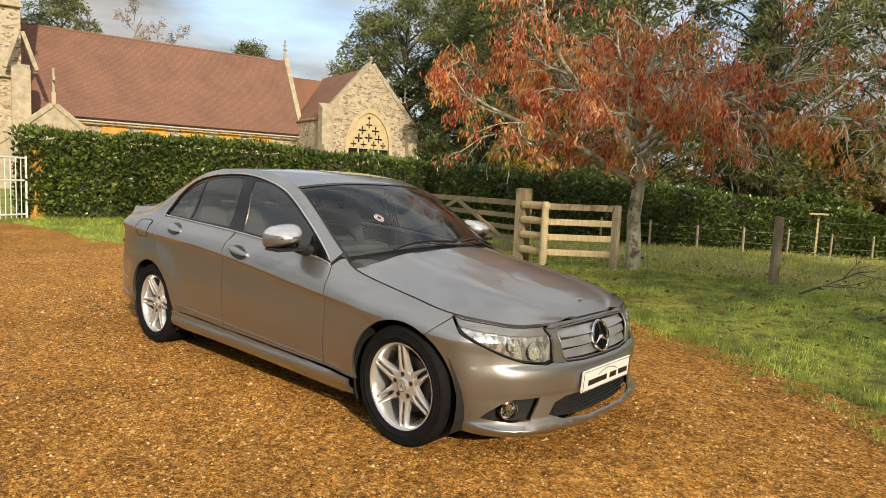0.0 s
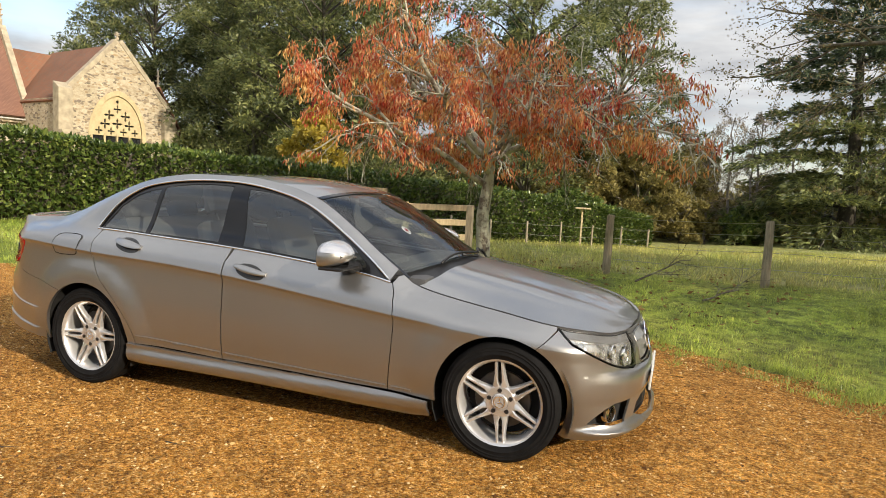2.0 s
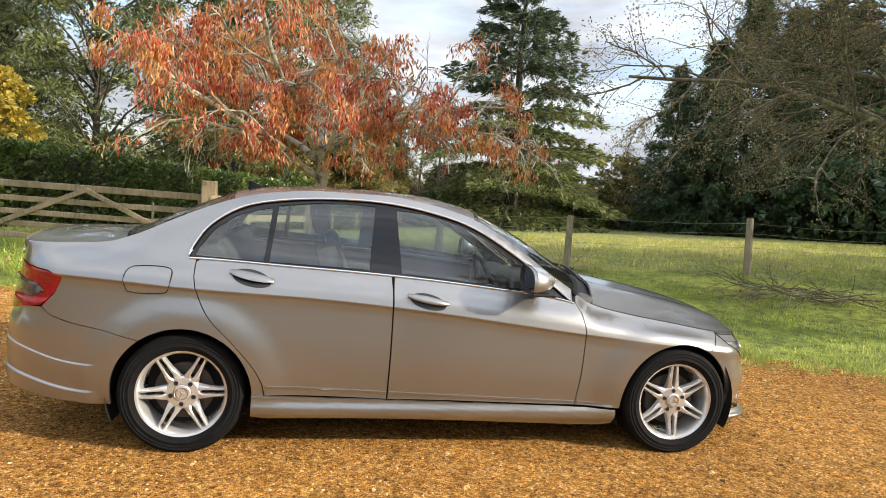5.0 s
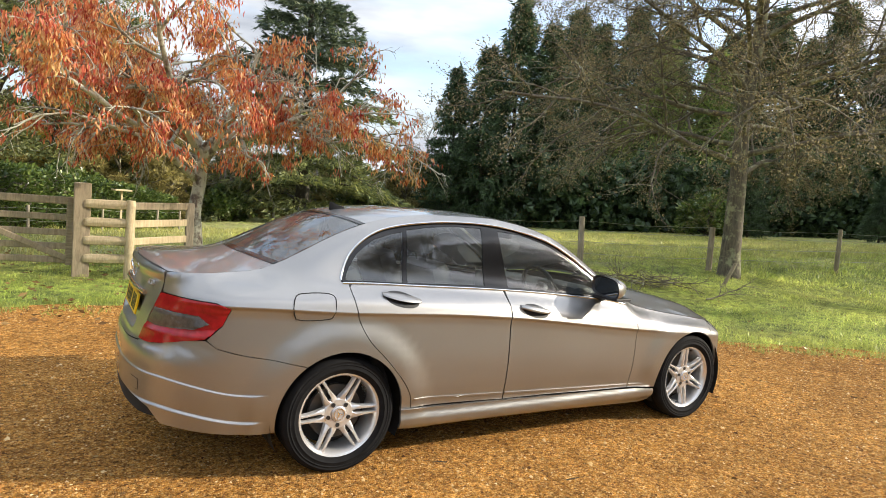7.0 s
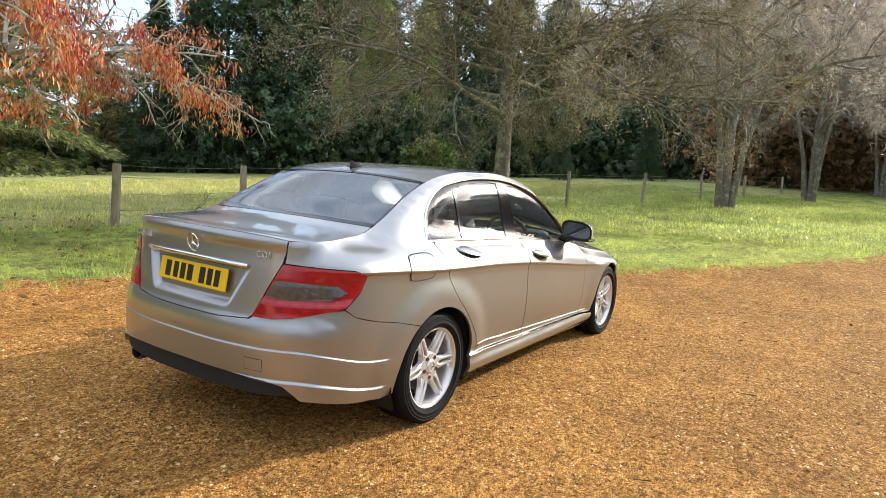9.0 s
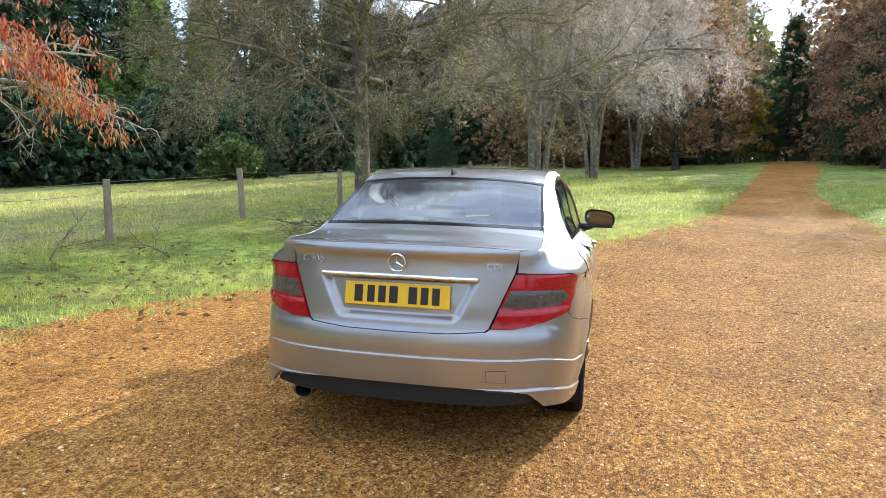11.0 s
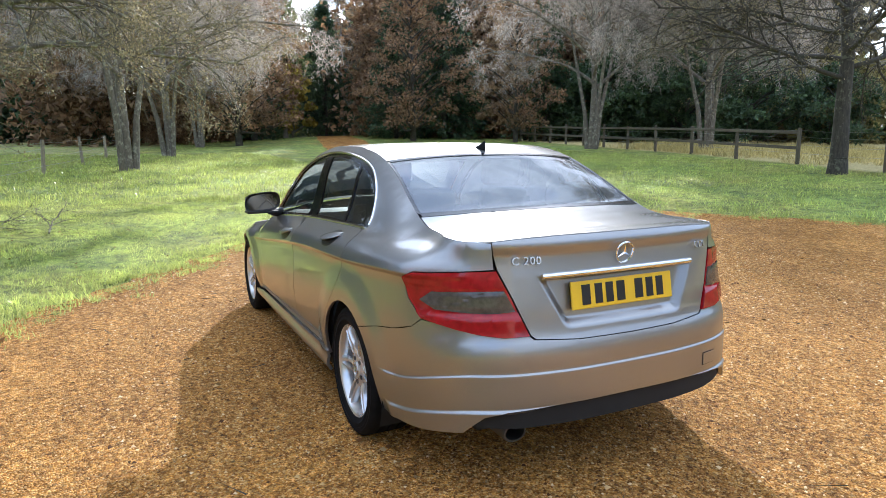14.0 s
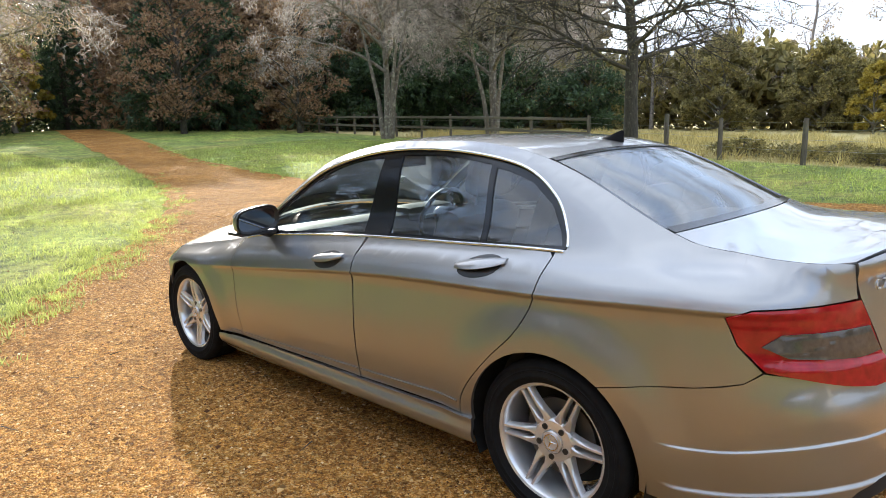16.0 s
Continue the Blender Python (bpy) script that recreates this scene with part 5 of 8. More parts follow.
def slope(name, a, b, c, d, thick, mat, parent):
    """A roof slope: eave a-b, ridge d-c, with a tile map in metres."""
    a, b, c, d = (Vector(p) for p in (a, b, c, d))
    n = (b - a).cross(d - a).normalized()
    bm = bmesh.new()
    lo = [bm.verts.new(p) for p in (a, b, c, d)]
    hi = [bm.verts.new(p + n * thick) for p in (a, b, c, d)]
    bm.faces.new(hi)
    bm.faces.new(lo[::-1])
    for i in range(4):
        bm.faces.new((lo[i], lo[(i + 1) % 4], hi[(i + 1) % 4], hi[i]))
    uv = bm.loops.layers.uv.new()
    e, u = (b - a).normalized(), (d - a).normalized()
    for f in bm.faces:
        for l in f.loops:
            l[uv].uv = ((l.vert.co - a).dot(e), (l.vert.co - a).dot(u))
    return part(name, bm, mat, parent)


def coping(parent, a, b, w, h, mat=None, name="coping"):
    bm = bmesh.new()
    a, b = Vector(a), Vector(b)
    d = b - a
    box(bm, 0, d.length, -w / 2, w / 2, 0, h, 0.03)
    ob = part(name, bm, mat or DRESSED, parent)
    ob.matrix_basis = Matrix.Translation(a) @ d.to_track_quat("X", "Z").to_matrix().to_4x4()
    return ob


def cross_finial(parent, x, y, z, h, cross=True):
    bm = bmesh.new()
    box(bm, -0.09, 0.09, -0.09, 0.09, 0, h * 0.35, 0.02)
    box(bm, -0.05, 0.05, -0.05, 0.05, h * 0.3, h, 0.015)
    if cross:
        box(bm, -0.05, 0.05, -h * 0.26, h * 0.26, h * 0.64, h * 0.76, 0.015)
    else:
        for k, w in ((0.5, 0.13), (0.72, 0.11)):
            box(bm, -w, w, -w, w, h * k, h * k + 0.09, 0.03)
    ob = part("finial", bm, DRESSED, parent)
    ob.location = (x, y, z)


def buttress(parent, x, y, w, d, h, turn=0.0):
    bm = bmesh.new()
    box(bm, 0, d, -w / 2, w / 2, -0.6, h * 0.6, 0.02)
    box(bm, 0, d * 0.62, -w / 2, w / 2, h * 0.6, h, 0.02)
    for v in bm.verts:
        if v.co.x > d * 0.5 and v.co.z > h * 0.9:
            v.co.z -= 0.35
    ob = part("buttress", bm, DRESSED, parent)
    ob.matrix_basis = pose(x, y, 0, 0, 0, turn)


HONEY = plain("honey_limestone", (0.52, 0.42, 0.25), 0.9, vary=0.15, scale=3)


def tracery(parent, m, w, spring, top, z0):
    """Stone mullions, foils and dark glass in a pointed window."""
    bm = bmesh.new()
    bm.faces.new([bm.verts.new((x, 0.22, z)) for x, z in pointed(0, z0, w, spring, top)])
    g = part("pane", bm, plain("leaded_glass", (0.02, 0.022, 0.025), 0.2, vary=0.4, scale=9), parent, "dark leaded church glass")
    g.matrix_basis = m
    for k in range(1, 4):
        x = -w / 2 + w * k / 4
        bm = bmesh.new()
        box(bm, x - 0.05, x + 0.05, 0.05, 0.2, z0, spring + 0.1, 0.015)
        o = part("mullion", bm, HONEY, parent)
        o.matrix_basis = m
    foils = [(-1.16, 0.24), (-0.40, 0.24), (0.40, 0.24), (1.16, 0.24), (-0.78, 0.66), (0.0, 0.72), (0.78, 0.66), (-0.52, 1.22), (0.52, 1.22), (0.0, 1.62)]
    holes = []
    for i, (x, z) in enumerate(foils):
        r0, r1 = ((0.15, 0.10) if i < 4 else (0.19, 0.14)) if i < 9 else (0.16, 0.11)
        holes.append([(x + (r0 + r1 * math.cos(4 * t)) * math.cos(t), spring + z + (r0 + r1 * math.cos(4 * t)) * math.sin(t)) for t in [2 * math.pi * j / 24 for j in range(24)]])
    holes.append([(0.10 * math.cos(t), spring + 2.08 + 0.10 * math.sin(t)) for t in [2 * math.pi * i / 12 for i in range(12)]])
    o = wall_sheet("tracery", pointed(0, spring - 0.05, w, spring, top), holes, 0.1, HONEY, parent, m @ pose(0, 0.08, 0))
    tagged(o, "pale carved stone window tracery")
    bm = bmesh.new()
    pts = pointed(0, z0, w, spring, top)
    out_ = pointed(0, z0 - 0.05, w + 0.5, spring, top + 0.32)
    va, vb = [bm.verts.new((x, -0.03, z)) for x, z in pts], [bm.verts.new((x, -0.03, z)) for x, z in out_]
    vc, vd = [bm.verts.new((x, 0.2, z)) for x, z in pts], [bm.verts.new((x, 0.1, z)) for x, z in out_]
    for i in range(len(pts) - 1):
        bm.faces.new((va[i], va[i + 1], vb[i + 1], vb[i]))
        bm.faces.new((va[i], va[i + 1], vc[i + 1], vc[i]))
        bm.faces.new((vb[i], vb[i + 1], vd[i + 1], vd[i]))
    o = part("window_surround", bm, HONEY, parent)
    o.matrix_basis = m


def build_church():
    ch = empty("church", pose(-38.4, 17.8, -0.6, 0, 0, 75.7), "old rubble-stone church with red-brown tiled roof and dressed stone gables", "church")
    # own axes: x along the nave to the east end, y away from the drive, z up
    ze, zr, hw = 5.1, 10.4, 3.15
    x0, x1 = -8.6, 8.35
    wall_sheet("nave_wall", [(x0, -0.4), (x1, -0.4), (x1, ze), (x0, ze)], [], 0.6, STONE, ch, Matrix())
    for x in np.arange(-6.8, 7.3, 2.35):
        bm = bmesh.new()
        box(bm, x, x + 1.5, -0.05, 0.02, 4.05, 4.62, 0.01)
        part("ironstone_panel", bm, OCHRE, ch, "ochre ironstone panel under the eaves")
    for x in np.arange(x0 + 0.5, x1, 0.8):
        bm = bmesh.new()
        box(bm, x, x + 0.28, -0.08, 0.02, 4.67, 4.86, 0.02)
        part("corbel", bm, STONE, ch)
    slope("nave_roof", (x0, -0.45, ze - 0.25), (x1, -0.45, ze - 0.25), (x1, hw, zr), (x0, hw, zr), 0.14, ROOF_TILE, ch)
    slope("nave_roof", (x1, 2 * hw + 0.45, ze - 0.25), (x0, 2 * hw + 0.45, ze - 0.25), (x0, hw, zr), (x1, hw, zr), 0.14, ROOF_TILE, ch)
    coping(ch, (x0, hw, zr + 0.08), (x1, hw, zr + 0.08), 0.25, 0.12, plain("ridge_tile", (0.24, 0.12, 0.08), 0.8), "ridge")
    coping(ch, (x1 + 0.12, -0.5, ze - 0.25), (x1 + 0.12, hw, zr + 0.22), 0.35, 0.3)
    coping(ch, (x1 + 0.12, 2 * hw + 0.5, ze - 0.25), (x1 + 0.12, hw, zr + 0.22), 0.35, 0.3)
    coping(ch, (x0, -0.55, ze - 0.42), (x1, -0.55, ze - 0.42), 0.12, 0.1, plain("gutter_paint", (0.42, 0.41, 0.38), 0.5), "gutter")
    wall_sheet("nave_gable", [(0, -0.4), (2 * hw, -0.4), (2 * hw, ze), (hw, zr), (0, ze)], [], 0.5, STONE, ch, pose(x1 - 0.1, 0, 0, 0, 0, 90))
    wall_sheet("nave_gable", [(0, -0.4), (2 * hw, -0.4), (2 * hw, ze), (hw, zr), (0, ze)], [], 0.5, STONE, ch, pose(x0 + 0.5, 0, 0, 0, 0, 90))
    cross_finial(ch, x1 + 0.1, hw, zr + 0.25, 1.5, False)
    # chancel behind the nave's end
    slope("chancel_roof", (x1, 0.6, 5.6), (x1 + 9, 0.6, 5.6), (x1 + 9, hw, 9.4), (x1, hw, 9.4), 0.12, ROOF_TILE_OLD, ch)
    slope("chancel_roof", (x1 + 9, 2 * hw - 0.6, 5.6), (x1, 2 * hw - 0.6, 5.6), (x1, hw, 9.4), (x1 + 9, hw, 9.4), 0.12, ROOF_TILE_OLD, ch)
    wall_sheet("chancel_wall", [(x1, -0.4), (x1 + 9, -0.4), (x1 + 9, 5.6), (x1, 5.6)], [], 0.5, STONE, ch, pose(0, 0.8, 0))
    # chapel with its gable to the drive
    cx, gw, gy = 11.77, 6.5, -4.7
    win = pointed(cx, 1.6, 3.2, 4.1, 6.55)
    wall_sheet("chapel_gable", [(cx - gw / 2, -0.4), (cx + gw / 2, -0.4), (cx + gw / 2, 6.3), (cx, 9.85), (cx - gw / 2, 6.3)], [win], 0.55, STONE, ch, pose(0, gy, 0))
    tracery(ch, pose(cx, gy, 0), 3.2, 4.1, 6.55, 1.6)
    for sd in (-1, 1):
        coping(ch, (cx + sd * (gw / 2 + 0.2), gy + 0.2, 5.95), (cx, gy + 0.2, 9.8), 0.5, 0.28)
        slope("chapel_roof", *(((cx - gw / 2 - 0.25, gy + 8, 5.75), (cx - gw / 2 - 0.25, gy + 0.4, 5.75), (cx, gy + 0.4, 9.6), (cx, gy + 8, 9.6)) if sd < 0 else
                               ((cx + gw / 2 + 0.25, gy + 0.4, 5.75), (cx + gw / 2 + 0.25, gy + 8, 5.75), (cx, gy + 8, 9.6), (cx, gy + 0.4, 9.6))), 0.12, ROOF_TILE_OLD, ch)
        wall_sheet("chapel_wall", [(0, -0.4), (5, -0.4), (5, 6.0), (0, 6.0)], [], 0.5, STONE, ch, pose(cx + sd * gw / 2 + (0.25 if sd < 0 else 0.25), gy + 0.3, 0, 0, 0, 90))
    buttress(ch, cx - gw / 2 - 0.1, gy + 0.3, 0.8, 1.1, 6.9, -90)
    buttress(ch, cx + gw / 2 + 0.1, gy + 0.3, 0.8, 1.1, 5.9, -90)
    cross_finial(ch, cx, gy + 0.2, 9.95, 0.5, False)
    coping(ch, (cx + gw / 2 + 1.7, gy + 2.4, 4.6), (cx + gw / 2 + 0.2, gy + 2.4, 8.0), 0.5, 0.3)
    slope("aisle_roof", (cx + gw / 2 + 1.9, gy + 0.8, 4.4), (cx + gw / 2 + 1.9, gy + 7, 4.4), (cx + gw / 2, gy + 7, 7.6), (cx + gw / 2, gy + 0.8, 7.6), 0.12, ROOF_TILE_OLD, ch)
    wall_sheet("aisle_wall", [(cx + gw / 2, -0.4), (cx + gw / 2 + 1.6, -0.4), (cx + gw / 2 + 1.6, 4.8), (cx + gw / 2, 7.4)], [], 0.5, STONE, ch, pose(0, gy + 0.9, 0))
    cross_finial(ch, cx + gw / 2 + 1.0, gy + 2.5, 7.4, 1.6, False)
    # tower base with a niche, porch
    wall_sheet("tower_wall", [(x0 - 7, -0.4), (x0 - 0.05, -0.4), (x0 - 0.05, 17), (x0 - 7, 17)], [[(x0 - 1.2, 11.2), (x0 - 0.5, 11.2), (x0 - 0.5, 13.2), (x0 - 1.2, 13.2)]], 6.5, STONE, ch, pose(0, -2.2, 0))
    for z in (6.6, 10.4):
        coping(ch, (x0 - 7, -2.32, z), (x0 + 0.05, -2.32, z), 0.3, 0.25, None, "string_course")
    buttress(ch, x0 - 0.1, -2.2, 0.9, 1.4, 7.4, -90)
    coping(ch, (x0 - 0.75, -3.0, 7.0), (x0 - 0.1, -3.0, 9.0), 0.5, 0.2)
    coping(ch, (x0 + 0.55, -3.0, 7.0), (x0 - 0.1, -3.0, 9.0), 0.5, 0.2)
    px, py = x0 + 1.1, -8.1
    arch = pointed(px - 0.2, -0.3, 2.1, 1.8, 3.2)
    wall_sheet("porch_gable", [(px - 2.7, -0.4), (px + 2.7, -0.4), (px + 2.7, 2.5), (px, 4.8), (px - 2.7, 2.5)], [arch], 0.5, DRESSED, ch, pose(0, py, 0))
    for sd in (-1, 1):
        coping(ch, (px + sd * 2.85, py + 0.2, 2.3), (px, py + 0.2, 4.8), 0.55, 0.25)
        slope("porch_roof", *(((px - 2.8, py + 6.2, 2.35), (px - 2.8, py + 0.4, 2.35), (px, py + 0.4, 4.75), (px, py + 6.2, 4.75)) if sd < 0 else
                              ((px + 2.8, py + 0.4, 2.35), (px + 2.8, py + 6.2, 2.35), (px, py + 6.2, 4.75), (px, py + 0.4, 4.75))), 0.1, DRESSED, ch)
        wall_sheet("porch_wall", [(0, -0.4), (6, -0.4), (6, 2.4), (0, 2.4)], [], 0.4, STONE, ch, pose(px + sd * 2.5 + 0.2, py + 0.3, 0, 0, 0, 90))
    cross_finial(ch, px, py + 0.2, 4.9, 1.8)


build_church()


def build_church_gate():
    a, b = Vector((-14.2, 1.1, 0)), Vector((-14.75, 2.15, 0))
    g = empty("churchyard_gate", None, "white painted metal hand gate beside the hedge, closed", "gate")
    d = b - a
    for h in (0.12, 0.95, 1.5):
        bm = bmesh.new()
        strip_bar(bm, a + Vector((0, 0, h)), b + Vector((0, 0, h)), 0.022)
        part("gate_rail", bm, WHITE_METAL, g)
    for k in range(9):
        p = a + d * (k / 8)
        bm = bmesh.new()
        strip_bar(bm, p + Vector((0, 0, 0.03)), p + Vector((0, 0, 1.55 if k in (0, 8) else 1.5)), 0.028 if k in (0, 8) else 0.011)
        part("gate_bar", bm, WHITE_METAL, g)
    p = empty("gate_pier", pose(-14.95, 2.42, 0, 0, 0, 25), "ochre brick pier at the end of the hedge", "pier")
    bm = bmesh.new()
    box(bm, -0.16, 0.16, -0.16, 0.16, -0.2, 1.62, 0.015)
    part("shaft", bm, OCHRE, p)
    bm = bmesh.new()
    box(bm, -0.19, 0.19, -0.19, 0.19, 1.62, 1.70, 0.02)
    part("cap_stone", bm, OCHRE, p)


def strip_bar(bm, a, b, r):
    d = (b - a).normalized()
    u = d.orthogonal().normalized()
    w = d.cross(u)
    rows = [[bm.verts.new(p + (u * math.cos(t) + w * math.sin(t)) * r) for t in [2 * math.pi * k / 8 for k in range(8)]] for p in (a, b)]
    for k in range(8):
        bm.faces.new((rows[0][k], rows[0][(k + 1) % 8], rows[1][(k + 1) % 8], rows[1][k]))
    bm.faces.new(rows[0])
    bm.faces.new(rows[1])


build_church_gate()

# ---- the car: x ahead, y to its left, ground at z = 0 ----
BLACK_TRIM = plain("black_trim", (0.012, 0.012, 0.013), 0.45, vary=0.2)
BLACK_GLOSS = plain("gloss_black_frame", (0.006, 0.006, 0.007), 0.12, vary=0.1)
UNDERSIDE = plain("underbody", (0.010, 0.010, 0.010), 0.8)
RUBBER = plain("tyre_rubber", (0.010, 0.010, 0.0105), 0.8, vary=0.25, scale=20)
RUBBER.node_tree.nodes["Principled BSDF"].inputs["Specular IOR Level"].default_value = 0.12
CHROME = plain("chrome", (0.82, 0.82, 0.82), 0.07, 1.0, vary=0.02)
ALLOY = plain("alloy_silver", (0.68, 0.68, 0.68), 0.27, 0.65, vary=0.05)
DISC = plain("brake_steel", (0.10, 0.095, 0.09), 0.45, 0.8)
LOUVRE = plain("louvre_silver", (0.56, 0.56, 0.56), 0.3, 0.8)
CUP_SHADE = plain("handle_recess_shade", (0.045, 0.045, 0.045), 0.35, 0.5)
CLOTH = plain("charcoal_upholstery", (0.055, 0.055, 0.058), 0.75)
DASH = plain("dashboard_plastic", (0.07, 0.07, 0.072), 0.55)
PLATE_WHITE = plain("white_plate", (0.80, 0.80, 0.78), 0.3, vary=0.03)
PLATE_YELLOW = plain("yellow_plate", (0.78, 0.50, 0.012), 0.3, vary=0.05)
INK = plain("black_ink", (0.012, 0.012, 0.012), 0.4)
GREY_INK = plain("grey_ink", (0.25, 0.25, 0.26), 0.4)
LAMP_RED = plain("red_lens", (0.32, 0.008, 0.012), 0.10, vary=0.25, scale=30)
LAMP_SMOKE = plain("smoked_lens", (0.085, 0.075, 0.065), 0.12, vary=0.3, scale=40)
REFLECTOR = plain("lamp_reflector", (0.78, 0.78, 0.77), 0.12, 0.9, vary=0.12, scale=60)
FACETS = facet_material()
LAMP_BROW = plain("lamp_shroud", (0.40, 0.40, 0.41), 0.28, 0.7)
BULB = plain("clear_bulb", (0.55, 0.55, 0.54), 0.05, 0.3, vary=0.02)
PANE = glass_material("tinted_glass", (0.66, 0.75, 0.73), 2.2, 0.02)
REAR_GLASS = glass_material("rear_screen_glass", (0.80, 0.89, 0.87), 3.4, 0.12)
SCREEN = glass_material("windscreen_glass", (0.68, 0.77, 0.79), 0.3, 0.012)
LENS = glass_material("clear_lens", (0.93, 0.94, 0.93), 0.1)
LENS.node_tree.nodes["Fresnel"].inputs[0].default_value = 1.45


def table(pts):
    """A smooth function through (x, value) points, flat slopes kept monotone."""
    pts = sorted(pts)
    px, pv = np.array([p[0] for p in pts], float), np.array([p[1] for p in pts], float)
    h, d = np.diff(px), np.diff(pv) / np.diff(px)
    m = np.zeros(len(px))
    m[0], m[-1] = d[0], d[-1]
    for i in range(1, len(px) - 1):
        m[i] = 0 if d[i - 1] * d[i] <= 0 else 3 * (h[i - 1] + h[i]) / ((2 * h[i] + h[i - 1]) / d[i - 1] + (h[i] + 2 * h[i - 1]) / d[i])

    def value(x):
        if x <= px[0]:
            return float(pv[0] + m[0] * (x - px[0]) * 0)
        if x >= px[-1]:
            return float(pv[-1])
        i = int(np.searchsorted(px, x) - 1)
        t = (x - px[i]) / h[i]
        return float((2 * t ** 3 - 3 * t * t + 1) * pv[i] + (t ** 3 - 2 * t * t + t) * h[i] * m[i] + (3 * t * t - 2 * t ** 3) * pv[i + 1] + (t ** 3 - t * t) * h[i] * m[i + 1])
    return value


def ease(a, b, x):
    t = min(1, max(0, (x - a) / (b - a)))
    return t * t * (3 - 2 * t)


# plan outline at the widest height, nose to tail, as arc length s (s = x at mid-side)
PLAN = lane([(2.105, 0), (2.095, 0.22), (2.045, 0.46), (1.945, 0.66), (1.80, 0.785), (1.60, 0.845), (1.3, 0.872), (0.8, 0.885), (0, 0.89), (-0.8, 0.887), (-1.3, 0.882),
             (-1.6, 0.872), (-1.88, 0.85), (-2.08, 0.805), (-2.24, 0.715), (-2.34, 0.54), (-2.39, 0.28), (-2.40, 0)], 24)
_p = np.array(PLAN)
_arc = np.concatenate([[0], np.cumsum(np.linalg.norm(np.diff(_p, axis=0), axis=1))])
_mid = float(np.interp(0.0, -_p[:, 0], _arc))
ARC_S = (_mid - _arc)[::-1]
ARC_X, ARC_Y = _p[::-1, 0], _p[::-1, 1]
S_NOSE, S_TAIL = float(ARC_S[-1]), float(ARC_S[0])


def plan_at(s):
    return float(np.interp(s, ARC_S, ARC_X)), float(np.interp(s, ARC_S, ARC_Y))


def s_x(x):
    """Arc length where the flank has this x."""
    return float(np.interp(x, ARC_X, ARC_S))


def s_front(y):
    h = ARC_X > 1.2
    return float(np.interp(-y, -ARC_Y[h], ARC_S[h]))


def s_rear(y):
    h = ARC_X < -1.4
    return float(np.interp(y, ARC_Y[h], ARC_S[h]))


CREASE = table([(-2.2, 0.915), (-1.88, 0.905), (-1.34, 0.872), (-0.75, 0.85), (-0.33, 0.822), (0.757, 0.71), (1.36, 0.655), (1.7, 0.62), (2.2, 0.6)])
BELT_Z = table([(-2.3, 0.98), (-1.72, 0.992), (-1.37, 1.012), (-0.86, 0.994), (-0.35, 0.972), (0.27, 0.925), (0.72, 0.868), (0.85, 0.79), (1.05, 0.75), (1.36, 0.715), (1.7, 0.672), (2.2, 0.64)])
BELT_D = table([(-2.2, 0.07), (-1.85, 0.075), (-1.37, 0.115), (-0.86, 0.115), (0.27, 0.11), (0.72, 0.095), (0.85, 0.055), (1.05, 0.04), (1.7, 0.035), (2.2, 0.03)])
RAIL_Z = table([(-2.7, 1.045), (-2.15, 1.048), (-2.0, 1.052), (-1.85, 1.062), (-1.72, 1.10), (-1.55, 1.18), (-1.35, 1.272), (-1.17, 1.338), (-1.0, 1.376), (-0.73, 1.402), (-0.4, 1.402),
                (-0.13, 1.372), (0.14, 1.302), (0.4, 1.158), (0.6, 1.02), (0.75, 0.925), (0.85, 0.862), (1.05, 0.815), (1.36, 0.77), (1.67, 0.728), (1.85, 0.71), (2.1, 0.69), (2.6, 0.695)])
RAIL_D = table([(-2.7, 0.10), (-2.15, 0.155), (-2.0, 0.19), (-1.85, 0.215), (-1.72, 0.235), (-1.55, 0.262), (-1.35, 0.292), (-1.17, 0.305), (-1.0, 0.31), (-0.73, 0.312), (-0.4, 0.308),
                (-0.13, 0.30), (0.14, 0.275), (0.4, 0.235), (0.6, 0.20), (0.75, 0.175), (0.85, 0.16), (1.05, 0.15), (1.36, 0.135), (1.67, 0.09), (1.85, 0.10), (2.1, 0.10), (2.6, 0.095)])
LOWER = table([(0.12, 0.09), (0.18, 0.06), (0.26, 0.042), (0.33, 0.03), (0.45, 0.013), (0.6, 0.006), (0.72, 0.005)])
NOSE = table([(0.12, 0.05), (0.17, 0.012), (0.21, 0.0), (0.235, 0.016), (0.33, 0.016), (0.37, 0.006), (0.44, 0.0), (0.485, 0.012), (0.50, 0.03), (0.60, 0.045), (0.66, 0.075), (0.695, 0.095), (0.73, 0.12)])
TAIL = table([(0.22, 0.05), (0.30, 0.018), (0.36, 0.016), (0.45, 0.012), (0.55, 0.012), (0.60, 0.012), (0.655, 0.022), (0.685, 0.035), (0.80, 0.055), (0.90, 0.072), (0.985, 0.085), (1.035, 0.088), (1.065, 0.106)])


UPPER = {}


def upper_profile(s):
    """The flank above the crease as a smooth height table, kept for each arc length."""
    key = round(s, 4)
    if key not in UPPER:
        zc, zb, db, zt, dt = CREASE(s), BELT_Z(s), BELT_D(s), RAIL_Z(s), RAIL_D(s)
        e = min(0.045, (zt - zb) * 0.4)
        UPPER[key] = (zc, zt, table([(zc, 0.0), (zc + (zb - zc) * 0.4, db * 0.2), (zb, db), (zt - e, max(dt - e * 1.1, db + 0.25 * (dt - db))), (zt, dt)]))
    return UPPER[key]


